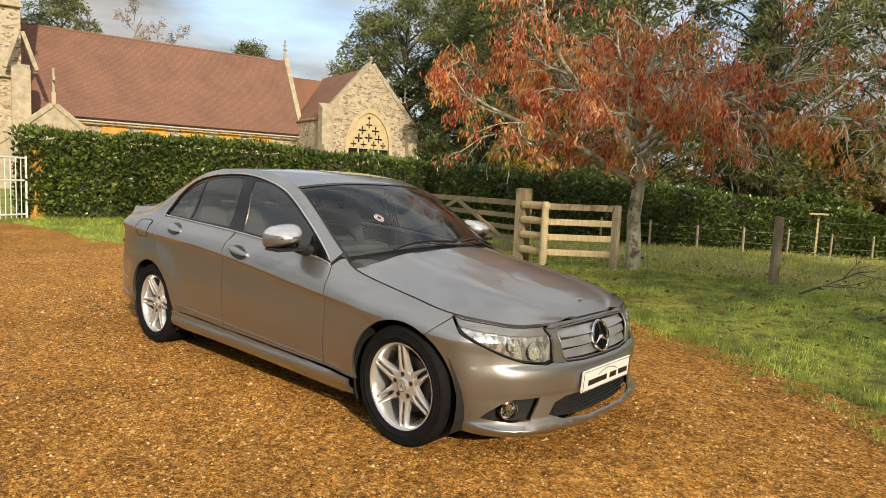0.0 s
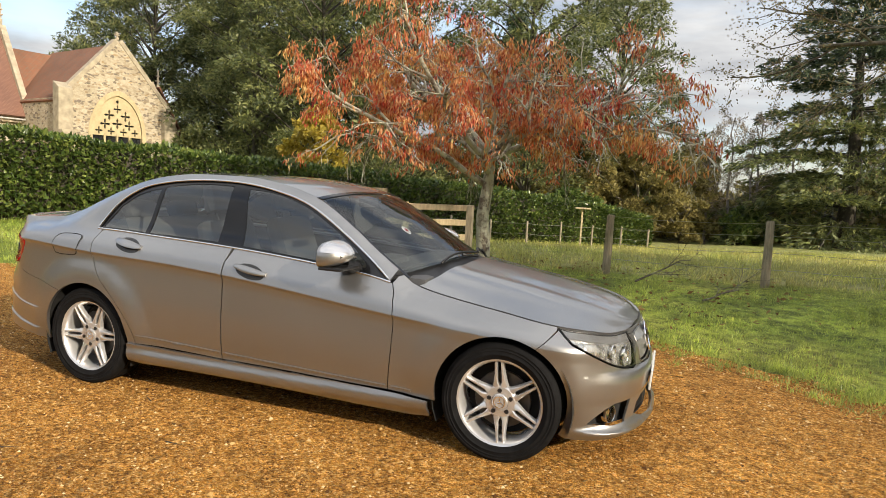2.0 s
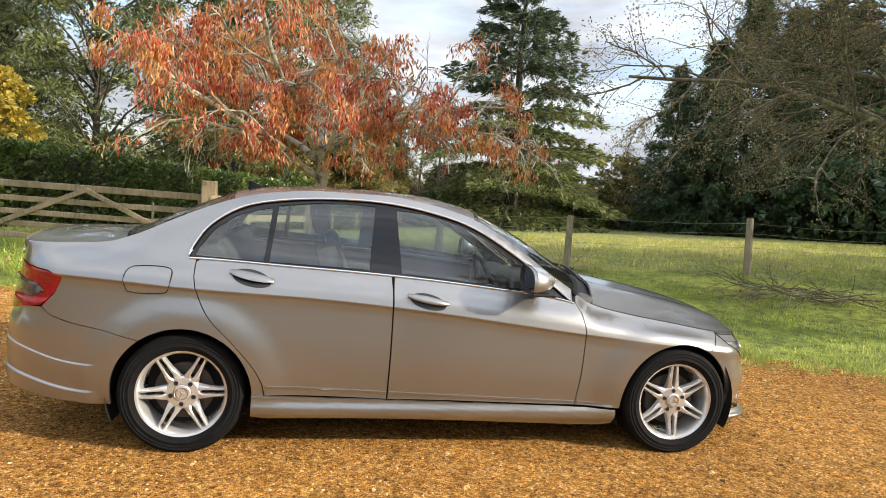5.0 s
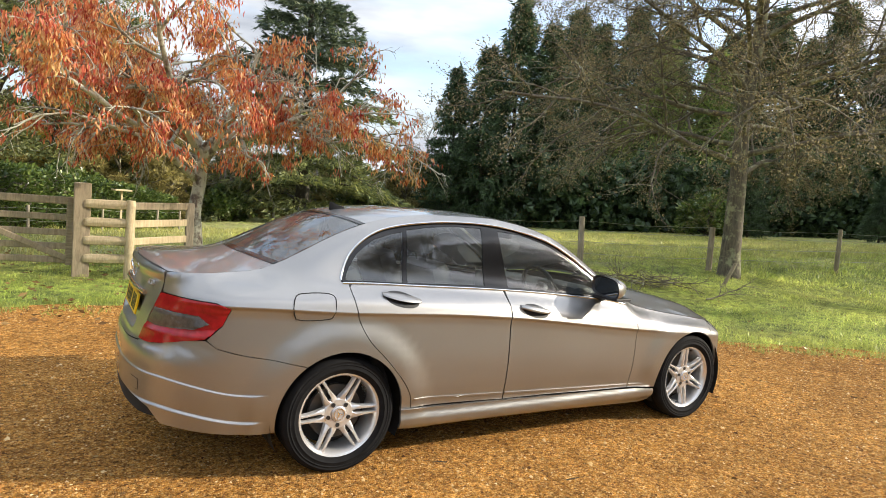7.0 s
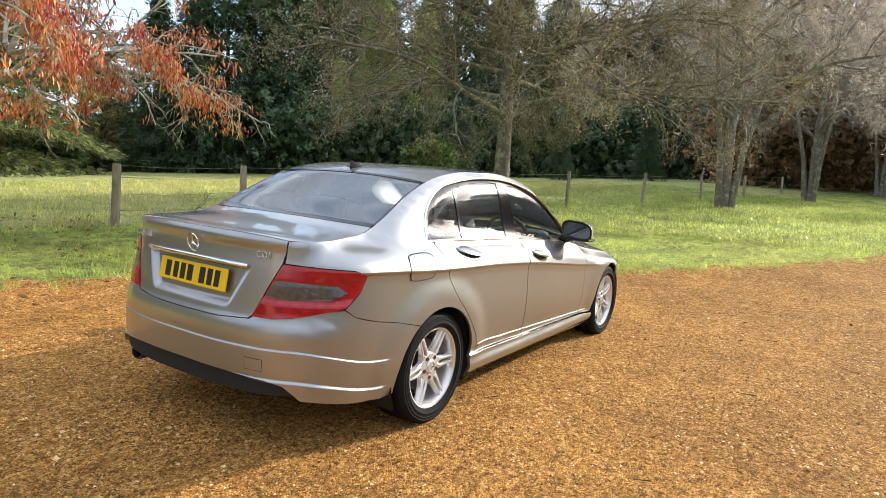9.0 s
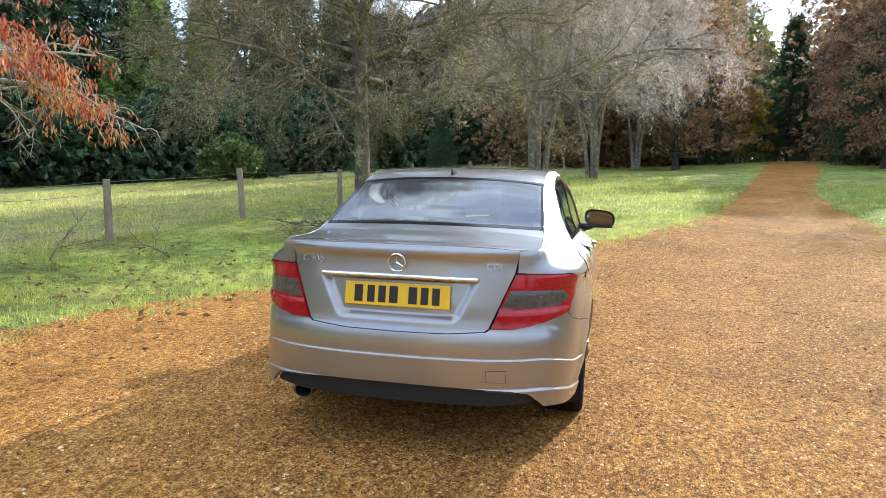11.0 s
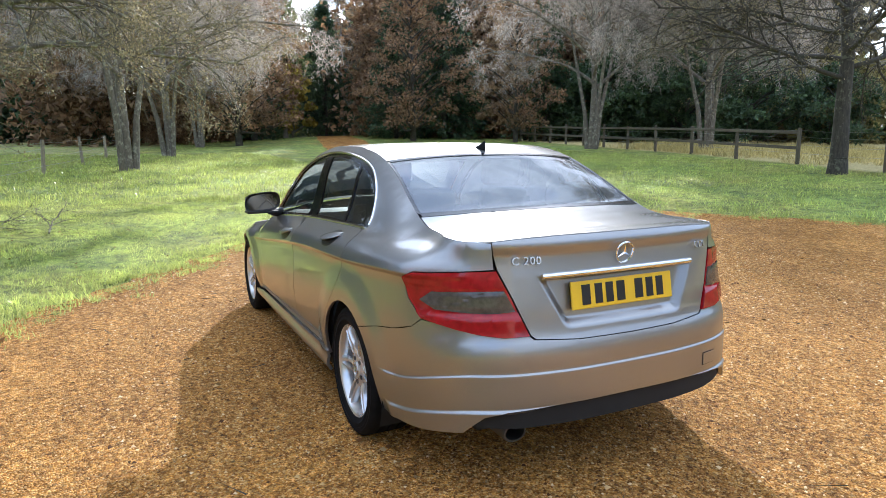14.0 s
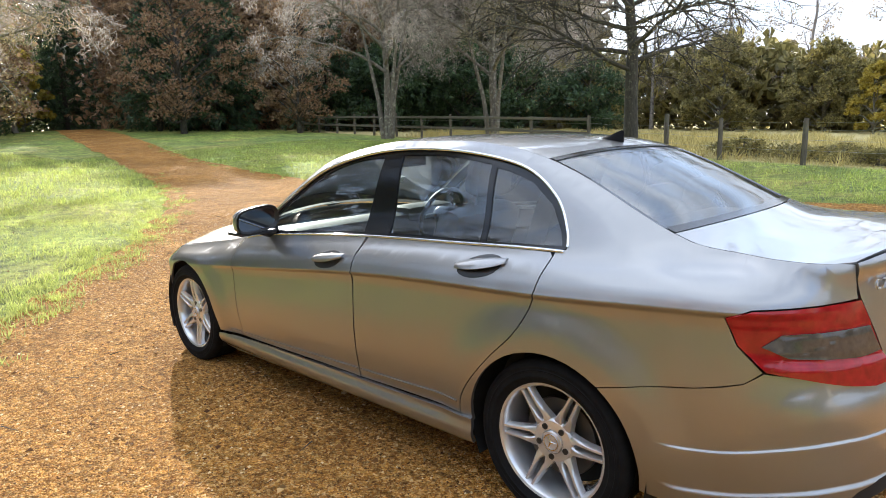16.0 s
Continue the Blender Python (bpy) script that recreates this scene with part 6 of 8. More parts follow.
def inset(s, z):
    """How far the skin lies inside the plan outline at arc length s and height z."""
    zc, zt, up = upper_profile(s)
    if z <= zc:
        q = zc - z
        hollow = 0.0095 * ease(0, 0.02, q) * (1 - ease(0.02, 0.30, q)) * ease(1.15, 0.75, s)
        d = LOWER(z) * ease(0, 0.06, q) + hollow
    else:
        d = up(min(z, zt)) + max(0, z - zt)
    # flared arches
    for cx in (1.38, -1.38):
        r = math.hypot(s - cx, z - 0.315)
        if r < 0.62 and z > 0.2:
            d -= 0.021 * ease(0.56, 0.40, r) * ease(0.15, 0.4, z)
    wf, wr = ease(1.72, 2.12, s), ease(-1.95, -2.35, s)
    if wf:
        d = d * (1 - wf) + wf * NOSE(z)
    if wr:
        d = d * (1 - wr) + wr * TAIL(z)
    return d


def skin(s, z, lift=0.0):
    """The point of the left flank at arc length s and height z, raised by lift."""
    x, y = plan_at(s)
    e = 0.012
    xa, ya = plan_at(s - e)
    xb, yb = plan_at(s + e)
    tx, ty = xb - xa, yb - ya
    k = math.hypot(tx, ty) or 1
    nx, ny = -ty / k, tx / k
    if s > S_NOSE - 0.015:
        nx, ny = 1, 0
    if s < S_TAIL + 0.015:
        nx, ny = -1, 0
    d = inset(s, z) - lift
    return Vector((x - nx * d, y - ny * d, z))


NEAR_CREASE = (-0.11, -0.095, -0.08, -0.067, -0.054, -0.042, -0.032, -0.024, -0.018, -0.012, -0.006, -0.002, 0.004, 0.012, 0.022, 0.034)


def fill(outline, holes=(), step=0.045, line=None, dense=NEAR_CREASE):
    """A flat bmesh of an outline with holes in (s, z), cut by a grid whose rows follow the crease."""
    line = line or CREASE
    bm = bmesh.new()
    es = []
    for loop in (outline, *holes):
        vs = [bm.verts.new((p[0], p[1] - line(p[0]), 0)) for p in loop]
        es += [bm.edges.new((vs[i], vs[(i + 1) % len(vs)])) for i in range(len(vs))]
    bmesh.ops.triangle_fill(bm, edges=es, use_beauty=True)
    for axis in (0, 1):
        c = [v.co[axis] for v in bm.verts]
        lo, hi = min(c), max(c)
        n = int((hi - lo) / step)
        cuts = [lo + (hi - lo) * i / (n + 1) for i in range(1, n + 1)]
        if axis == 1:
            cuts = [q for q in cuts if min(abs(q - d) for d in dense) > step * 0.4] + [q for q in dense if lo + 0.004 < q < hi - 0.004]
        for q in cuts:
            co, no = [0, 0, 0], [0, 0, 0]
            co[axis], no[axis] = q, 1
            bmesh.ops.bisect_plane(bm, geom=bm.verts[:] + bm.edges[:] + bm.faces[:], plane_co=co, plane_no=no)
    for v in bm.verts:
        v.co.y += line(v.co.x)
    return bm


def fold(bm, depth):
    """Turns the free edges of a sheet inwards, so that it shows its thickness."""
    bm.normal_update()
    rim = [e for e in bm.edges if e.is_boundary]
    firm = set(bm.verts)
    r = bmesh.ops.extrude_edge_only(bm, edges=rim)
    for v in r["geom"]:
        if isinstance(v, bmesh.types.BMVert):
            old = [e.other_vert(v) for e in v.link_edges if e.other_vert(v) in firm]
            v.co = v.co - (old[0].normal if old else Vector((0, 0, 1))) * depth


def panel(name, outline, mat, parent, holes=(), lift=0.0, side=1, depth=0.016, step=0.045, shape=None, both=False, label="", line=None, dense=NEAR_CREASE):
    """A piece of the car's skin cut out in (s, z). side: 1 left, -1 right; both: one mesh with its mirror image."""
    bm = fill(outline, holes, step, line, dense)
    way = bm.verts.layers.float_vector.new("way")

    def at(s, z):
        return skin(s, z, lift + (shape(s, z) if shape else 0.0))
    for v in bm.verts:
        s, z = v.co.x, v.co.y
        h = 0.002
        n = (at(s, z + h) - at(s, z - h)).cross(at(min(s + h, S_NOSE), z) - at(max(s - h, S_TAIL), z)).normalized()
        v.co = at(s, z)
        v.co.y *= side
        v[way] = (n.x, n.y * side, n.z)
    if both:
        for v in bm.verts:
            if abs(v.co.y) < 0.004:
                v.co.y = 0
                v[way] = (v[way].x, 0, v[way].z)
        bmesh.ops.mirror(bm, geom=bm.verts[:] + bm.edges[:] + bm.faces[:], axis="Y", merge_dist=0.001)
        for v in bm.verts:
            if v.co.y < -1e-5:
                v[way] = (v[way].x, -abs(v[way].y), v[way].z) if v[way].y > 0 else v[way]
    # every face looks the way the skin does
    bm.normal_update()
    for f in bm.faces:
        if sum((f.normal.dot(v[way]) for v in f.verts)) < 0:
            f.normal_flip()
    skin_faces = len(bm.faces)
    if depth:
        fold(bm, depth)
    bm.verts.index_update()
    ways = [Vector(v[way]) for v in bm.verts]
    me = bpy.data.meshes.new(name)
    bm.to_mesh(me)
    bm.free()
    me.materials.append(mat)
    me.polygons.foreach_set("use_smooth", [True] * len(me.polygons))
    loops = [None] * len(me.loops)
    for poly in me.polygons:
        for i in poly.loop_indices:
            loops[i] = ways[me.loops[i].vertex_index] if poly.index < skin_faces else poly.normal
    me.normals_split_custom_set(loops)
    ob = new(name, me)
    ob.parent = parent
    return tagged(ob, label=label)


def arc(cx, cz, r, a0, a1, n=18):
    return [(cx + r * math.cos(radians(a0 + (a1 - a0) * i / n)), cz + r * math.sin(radians(a0 + (a1 - a0) * i / n))) for i in range(n + 1)]


def along(f, a, b, n=10, dz=0.0):
    return [(a + (b - a) * i / n, f(a + (b - a) * i / n) + dz) for i in range(n + 1)]


def soft(pts, per=4):
    return lane(pts, per)


def shift(pts, dx, dz=0.0):
    return [(x + dx, z + dz) for x, z in pts]


# upper surfaces: centre line x and z at the rail's arc length
S_BON = s_front(0.40)
CENTRE_X = table([(S_BON, 2.0), (1.85, 1.93), (1.67, 1.80), (1.36, 1.47), (1.05, 1.16), (0.85, 0.985), (0.75, 0.915), (0.4, 0.50), (0.14, 0.20), (-0.13, -0.11), (-0.4, -0.39), (-0.73, -0.73), (-1.0, -1.03), (-1.17, -1.215),
                  (-1.35, -1.385), (-1.55, -1.60), (-1.72, -1.79), (-1.85, -1.92), (-2.0, -2.06), (s_rear(0.62), -2.295)])
CENTRE_Z = table([(S_BON, 0.70), (1.85, 0.755), (1.67, 0.802), (1.36, 0.878), (1.05, 0.932), (0.85, 0.962), (0.75, 0.985), (0.4, 1.216), (0.14, 1.346), (-0.13, 1.404), (-0.4, 1.422), (-0.73, 1.420), (-1.0, 1.400), (-1.17, 1.370),
                  (-1.35, 1.304), (-1.55, 1.207), (-1.72, 1.118), (-1.85, 1.092), (-2.0, 1.082), (s_rear(0.62), 1.05)])


def crown(s, v, lift=0.0, lip=1.0):
    """The point of the upper skin at rail arc length s, v from -1 (right rail) to 1 (left rail)."""
    r = skin(s, RAIL_Z(s))
    a = abs(v)
    p = 2.0 + 0.6 * ease(0.6, 0.0, s) * ease(-1.6, -1.0, s)
    return Vector((r.x + (CENTRE_X(s) - r.x) * (1 - a * a), r.y * v, r.z + (CENTRE_Z(s) - r.z) * (1 - a ** p) + lift))


def top(name, s0, s1, mat, parent, v1=1.0, lift=0.0, depth=0.016, n=26, m=28, shape=None, ends=None, label=""):
    """A piece of the upper skin between two rail arc lengths."""
    bm = bmesh.new()
    grid = []
    for i in range(n + 1):
        s = s0 + (s1 - s0) * i / n
        w = ends(s) if ends else v1
        grid.append([bm.verts.new(crown(s, -w + 2 * w * j / m, lift + (shape(s, -w + 2 * w * j / m) if shape else 0))) for j in range(m + 1)])
    for i in range(n):
        for j in range(m):
            bm.faces.new((grid[i][j], grid[i + 1][j], grid[i + 1][j + 1], grid[i][j + 1]))
    bm.normal_update()
    if sum(f.normal.z for f in bm.faces) < 0:
        bmesh.ops.reverse_faces(bm, faces=bm.faces)
    if depth:
        fold(bm, depth)
    me = bpy.data.meshes.new(name)
    bm.to_mesh(me)
    bm.free()
    me.materials.append(mat)
    me.polygons.foreach_set("use_smooth", [True] * len(me.polygons))
    me.set_sharp_from_angle(angle=radians(38))
    ob = new(name, me)
    ob.parent = parent
    return tagged(ob, label=label)


def strip(bm, pts, radius, sides=6, closed=False):
    """A tube along points, added to a bmesh."""
    pts = [Vector(p) for p in pts]
    n = len(pts)
    rings = []
    for i, p in enumerate(pts):
        a, b = pts[(i - 1) % n if closed else max(i - 1, 0)], pts[(i + 1) % n if closed else min(i + 1, n - 1)]
        d = (b - a).normalized()
        u = d.cross(Vector((0, 0, 1)) if abs(d.z) < 0.95 else Vector((1, 0, 0))).normalized()
        w = d.cross(u)
        r = radius(i / max(1, n - 1)) if callable(radius) else radius
        rings.append([bm.verts.new(p + (u * math.cos(2 * math.pi * k / sides) + w * math.sin(2 * math.pi * k / sides)) * r) for k in range(sides)])
    for i in range(n if closed else n - 1):
        for k in range(sides):
            bm.faces.new((rings[i][k], rings[i][(k + 1) % sides], rings[(i + 1) % n][(k + 1) % sides], rings[(i + 1) % n][k]))
    if not closed:
        bm.faces.new(rings[0][::-1])
        bm.faces.new(rings[-1])
    return bm


def lathe(bm, profile, sides=48, axis="Y"):
    """Turns (radius, offset) pairs round the y axis."""
    rings = [[bm.verts.new((r * math.cos(2 * math.pi * k / sides), o, r * math.sin(2 * math.pi * k / sides))) for k in range(sides)] for r, o in profile]
    for a, b in zip(rings, rings[1:]):
        for k in range(sides):
            bm.faces.new((a[k], a[(k + 1) % sides], b[(k + 1) % sides], b[k]))
    return bm


DOOR_FRONT = [(0.735, 0.868), (0.762, 0.82), (0.778, 0.74), (0.784, 0.666), (0.78, 0.57), (0.775, 0.48), (0.766, 0.38), (0.759, 0.292)]
DOOR_MID = [(-0.327, 0.972), (-0.321, 0.90), (-0.319, 0.814), (-0.318, 0.69), (-0.319, 0.562), (-0.321, 0.43), (-0.322, 0.310)]
DOOR_REAR = soft([(-1.348, 1.010), (-1.340, 0.93), (-1.31, 0.821), (-1.247, 0.714), (-1.143, 0.609), (-1.039, 0.489), (-0.985, 0.40), (-0.966, 0.322)], 4)
DLO_TOP = soft([(-1.392, 1.022), (-1.372, 1.08), (-1.304, 1.185), (-1.168, 1.280), (-0.998, 1.330), (-0.727, 1.362), (-0.409, 1.364), (-0.127, 1.328), (0.139, 1.252), (0.407, 1.098), (0.609, 0.956), (0.715, 0.876)], 5)
LAMP_REAR = [(s_x(-1.972), 0.892), (s_x(-2.04), 0.920), (s_rear(0.68), 0.935), (s_rear(0.585), 0.938), (s_rear(0.525), 0.83), (s_rear(0.458), 0.690), (s_rear(0.56), 0.688), (s_rear(0.66), 0.702), (s_x(-2.085), 0.742), (s_x(-2.008), 0.812)]
LAMP_FRONT = [(1.668, 0.722)] + along(RAIL_Z, 1.72, s_front(0.46), 8, -0.012) + [(s_front(0.425), 0.63), (s_front(0.425), 0.512)] + soft([(s_front(0.47), 0.503), (s_front(0.60), 0.522), (s_front(0.72), 0.572), (1.735, 0.66)], 4)


def grow_out(pts, amount):
    """A loop moved outwards (or inwards, below zero)."""
    n = len(pts)
    area = sum(pts[i][0] * pts[(i + 1) % n][1] - pts[(i + 1) % n][0] * pts[i][1] for i in range(n))
    sign = 1 if area > 0 else -1
    res = []
    for i in range(n):
        a, b, c = Vector(pts[i - 1]), Vector(pts[i]), Vector(pts[(i + 1) % n])
        d1, d2 = (b - a).normalized(), (c - b).normalized()
        nn = Vector(((d1 + d2).y, -(d1 + d2).x))
        nn = nn.normalized() if nn.length > 1e-6 else Vector((d1.y, -d1.x))
        k = max(0.45, nn.dot(Vector((d1.y, -d1.x))))
        res.append(tuple(b + nn * sign * amount / k))
    return res


def build_wheel():
    """A wheel with its outer face towards +y, its middle at the origin."""
    w = empty("wheel_master")
    bm = bmesh.new()
    prof = [(0.222, -0.095), (0.250, -0.108), (0.292, -0.110), (0.312, -0.098), (0.3165, -0.085), (0.3165, -0.052), (0.309, -0.050), (0.309, -0.044), (0.317, -0.042), (0.317, -0.004), (0.309, -0.003), (0.309, 0.003), (0.317, 0.004),
            (0.317, 0.042), (0.309, 0.044), (0.309, 0.050), (0.3165, 0.052), (0.3165, 0.085), (0.312, 0.098), (0.300, 0.108), (0.292, 0.112), (0.288, 0.110), (0.281, 0.111), (0.279, 0.1135), (0.275, 0.1135), (0.273, 0.1115), (0.262, 0.112), (0.258, 0.1145), (0.254, 0.1145), (0.251, 0.111), (0.245, 0.108), (0.232, 0.101), (0.222, 0.097)]
    part("tyre", lathe(bm, prof, 72), RUBBER, w, "black road tyre with grooved tread", True, 40)
    bm = bmesh.new()
    lathe(bm, [(0.224, -0.095), (0.215, -0.09), (0.205, -0.05), (0.203, 0.05), (0.211, 0.085), (0.219, 0.096), (0.228, 0.100), (0.2295, 0.094), (0.224, 0.090)], 72)
    part("rim", bm, ALLOY, w, "", True, 30)
    bm = bmesh.new()
    for pair in range(6):
        a0 = radians(30 + 60 * pair)
        c, s = math.cos(a0), math.sin(a0)
        for off in (-1, 1):
            pts = []
            for i in range(9):
                t = i / 8
                r = 0.062 + (0.214 - 0.062) * t
                near = 0.0085 + 0.002 * math.sin(math.pi * t) if t > 0.22 else 0.0
                far = 0.026 + 0.022 * (1 - t) ** 2.2
                y = 0.070 + 0.014 * math.sin(t * math.pi * 0.55) + 0.005 * t
                row = []
                for q, dy in ((0.0, -0.030), (0.0, -0.005), (0.16, 0.0), (0.62, -0.0005), (0.86, -0.006), (1.0, -0.030)):
                    l = off * (near + (far - near) * q)
                    row.append(bm.verts.new((c * r - s * l, y + dy, s * r + c * l)))
                pts.append(row)
            for p, q in zip(pts, pts[1:]):
                for k in range(5):
                    bm.faces.new((p[k], p[k + 1], q[k + 1], q[k]))
    part("spokes", bm, ALLOY, w, "six twin alloy spokes", True, 35)
    bm = bmesh.new()
    lathe(bm, [(0.088, 0.045), (0.086, 0.066), (0.078, 0.0735), (0.046, 0.0765), (0.043, 0.073), (0.042, 0.080), (0.038, 0.083), (0.0, 0.085)], 48)
    part("hub", bm, ALLOY, w, "", True, 30)
    for k in range(5):
        a = radians(18 + 72 * k)
        bm = bmesh.new()
        lathe(bm, [(0.0118, 0.070), (0.0118, 0.0785), (0.009, 0.0785), (0.008, 0.077), (0.0, 0.077)], 12)
        b = part("wheel_bolt", bm, BLACK_TRIM, w)
        b.location = (0.060 * math.cos(a), 0, 0.060 * math.sin(a))
    bm = bmesh.new()
    lathe(bm, [(0.031, 0.0845), (0.031, 0.0875), (0.028, 0.0875), (0.028, 0.0850)], 32)
    for k in range(3):
        a = radians(90 + 120 * k)
        c, s = math.cos(a), math.sin(a)
        vs = [bm.verts.new(p) for p in ((c * 0.029, 0.0865, s * 0.029), (-s * 0.0045, 0.0865, c * 0.0045), (0, 0.0885, 0), (s * 0.0045, 0.0865, -c * 0.0045))]
        bm.faces.new((vs[0], vs[1], vs[2]))
        bm.faces.new((vs[0], vs[2], vs[3]))
    part("cap_emblem", bm, CHROME, w, "chrome ring emblem")
    bm = bmesh.new()
    lathe(bm, [(0.06, 0.02), (0.148, 0.02), (0.15, 0.016), (0.15, 0.0), (0.148, -0.004), (0.06, -0.004)], 48)
    part("brake_disc", bm, DISC, w, "", True, 30)
    bm = bmesh.new()
    lathe(bm, [(0.20, -0.05), (0.06, -0.05), (0.0, -0.05)], 40)
    part("inner_cover", bm, UNDERSIDE, w)
    return w


def ring_emblem(name, r, thick, parent, m, disc=None):
    bm = bmesh.new()
    strip(bm, [(r * math.cos(2 * math.pi * k / 40), 0, r * math.sin(2 * math.pi * k / 40)) for k in range(40)], thick, 8, True)
    for k in range(3):
        a = radians(90 + 120 * k)
        c, s = math.cos(a), math.sin(a)
        w = r * 0.13
        vs = [bm.verts.new(p) for p in ((c * r, 0, s * r), (-s * w, 0, c * w), (-c * w, thick * 1.2, -s * w), (s * w, 0, -c * w), (0, thick * 1.6, 0))]
        for f in ((0, 1, 4), (0, 4, 3), (1, 2, 4), (4, 2, 3)):
            bm.faces.new([vs[i] for i in f])
    e = part(name, bm, CHROME, parent, "chrome ring emblem", True, 30)
    e.matrix_basis = m
    if disc:
        bm = bmesh.new()
        lathe(bm, [(r * 0.98, -0.006), (r * 0.98, -0.002), (0, -0.002)], 32)
        o = part("emblem_backing", bm, disc, parent)
        o.matrix_basis = m
    return e


def lettering(name, text, size, parent, m, mat, depth=0.002, align="CENTER"):
    cu = bpy.data.curves.new(name, "FONT")
    cu.space_character = 1.12
    cu.body, cu.size, cu.extrude, cu.align_x, cu.align_y = text, size, depth, align, "CENTER"
    ob = new(name, cu)
    dg = bpy.context.evaluated_depsgraph_get()
    me = bpy.data.meshes.new_from_object(ob.evaluated_get(dg))
    bpy.data.objects.remove(ob)
    me.materials.clear()
    me.materials.append(mat)
    res = new(name, me)
    res.parent, res.matrix_basis = parent, m
    return res


def build_car():
    car = empty("car", None, "silver-grey metallic four-door saloon parked on the gravel drive", "car")
    body = car
    shell = UNDERSIDE

    # dark inner shell behind the joints, floor pan
    arch_f, arch_r = arc(1.385, 0.315, 0.385, -20, 200, 20), arc(-1.38, 0.315, 0.385, -20, 200, 20)
    inner = [(S_NOSE, 0.22), (s_front(0.6), 0.22), (1.78, 0.22)] + arch_f + [(0.95, 0.2), (-0.95, 0.2)] + arch_r + [(-1.80, 0.28), (s_rear(0.6), 0.34), (S_TAIL, 0.34), (S_TAIL, 0.96), (s_rear(0.66), 0.95), (-1.9, 0.90)] \
        + along(lambda s: BELT_Z(s) - 0.03, -1.7, 0.72, 14) + along(lambda s: RAIL_Z(s) - 0.05, 0.9, 1.7, 5) + [(s_front(0.6), 0.62), (S_NOSE, 0.62)]
    panel("inner_shell", inner, shell, body, lift=-0.048, both=True, depth=0.0, step=0.09)
    bm = bmesh.new()
    box(bm, -1.85, 1.90, -0.56, 0.56, 0.18, 0.25, 0.02)
    box(bm, -0.95, 0.95, -0.80, 0.80, 0.17, 0.24, 0.02)
    part("floor_pan", bm, UNDERSIDE, body)
    for sx in (1.385, -1.38):
        for sd in (1, -1):
            bm = bmesh.new()
            pts = arc(0, 0, 0.375, -25, 205, 20)
            rows = [[bm.verts.new((sx + px, sd * y, 0.315 + pz)) for px, pz in pts] for y in (0.50, 0.842)]
            for k in range(20):
                bm.faces.new((rows[0][k], rows[0][k + 1], rows[1][k + 1], rows[1][k]))
            bm.faces.new(rows[0])
            part("wheel_arch_liner", bm, UNDERSIDE, body)

    # skin panels, one for each side
    for sd in (1, -1):
        g = 0.0026
        wing = shift(DOOR_FRONT, g) + [(0.86, 0.286), (0.985, 0.276)] + arc(1.385, 0.315, 0.352, 187, 61, 18) + [(1.660, 0.714)] + along(RAIL_Z, 1.66, 0.775, 16, -0.003) + [(0.752, 0.90)]
        panel("front_wing", wing, PAINT, body, side=sd)
        door = shift(DOOR_FRONT, -g)[::-1] + along(lambda s: BELT_Z(s) - 0.004, 0.72, -0.31, 12) + shift(DOOR_MID, 2 * g)[1:]
        f = panel("front_door", door, PAINT, body, side=sd)
        door = shift(DOOR_MID, -g)[::-1] + along(lambda s: BELT_Z(s) - 0.004, -0.345, -1.33, 12) + shift(DOOR_REAR, g)[1:]
        r = panel("rear_door", door, PAINT, body, side=sd)
        quarter = shift(DOOR_REAR, -g)[::-1] + DLO_TOP + along(RAIL_Z, 0.735, s_rear(0.66), 46) + [(s_rear(0.605), 1.04), (s_rear(0.596), 0.9425)] + grow_out(LAMP_REAR, g)[1:3][::-1] + grow_out(LAMP_REAR, g)[:1] \
            + [grow_out(LAMP_REAR, g)[9], (grow_out(LAMP_REAR, g)[8][0] + 0.008, 0.738), (s_x(-2.03), 0.701), (-1.90, 0.665), (-1.75, 0.639)] + arc(-1.38, 0.315, 0.352, 126, -2, 18) + [(-1.02, 0.321), (-0.969, 0.320)]
        panel("side_frame", quarter, PAINT, body, side=sd)
        sill = [(-1.03, 0.316)] + along(table([(-1.0, 0.316), (-0.966, 0.315), (-0.32, 0.304), (0.76, 0.285), (0.985, 0.270)]), -1.0, 0.985, 12) + [(1.0, 0.268), (1.002, 0.175), (0.9, 0.165), (-0.95, 0.19), (-1.03, 0.205)]
        panel("sill_skirt", sill, PAINT, body, side=sd, shape=lambda s, z: 0.014 + 0.022 * ease(0.30, 0.245, z) - 0.03 * ease(0.225, 0.17, z), step=0.02)
        # bright moulding low on the doors
        for nm, a, b, par in (("door_moulding", -0.955, -0.332, r), ("door_moulding", -0.312, 0.748, f), ("wing_moulding", 0.772, 0.90, body)):
            low = lambda x: 0.372 - 0.036 * (x + 0.96)
            o = along(low, a, b, 10, 0.0045) + along(low, b, a, 10, -0.0045)
            panel(nm, o, PAINT, par, lift=0.006, side=sd, depth=0.008)
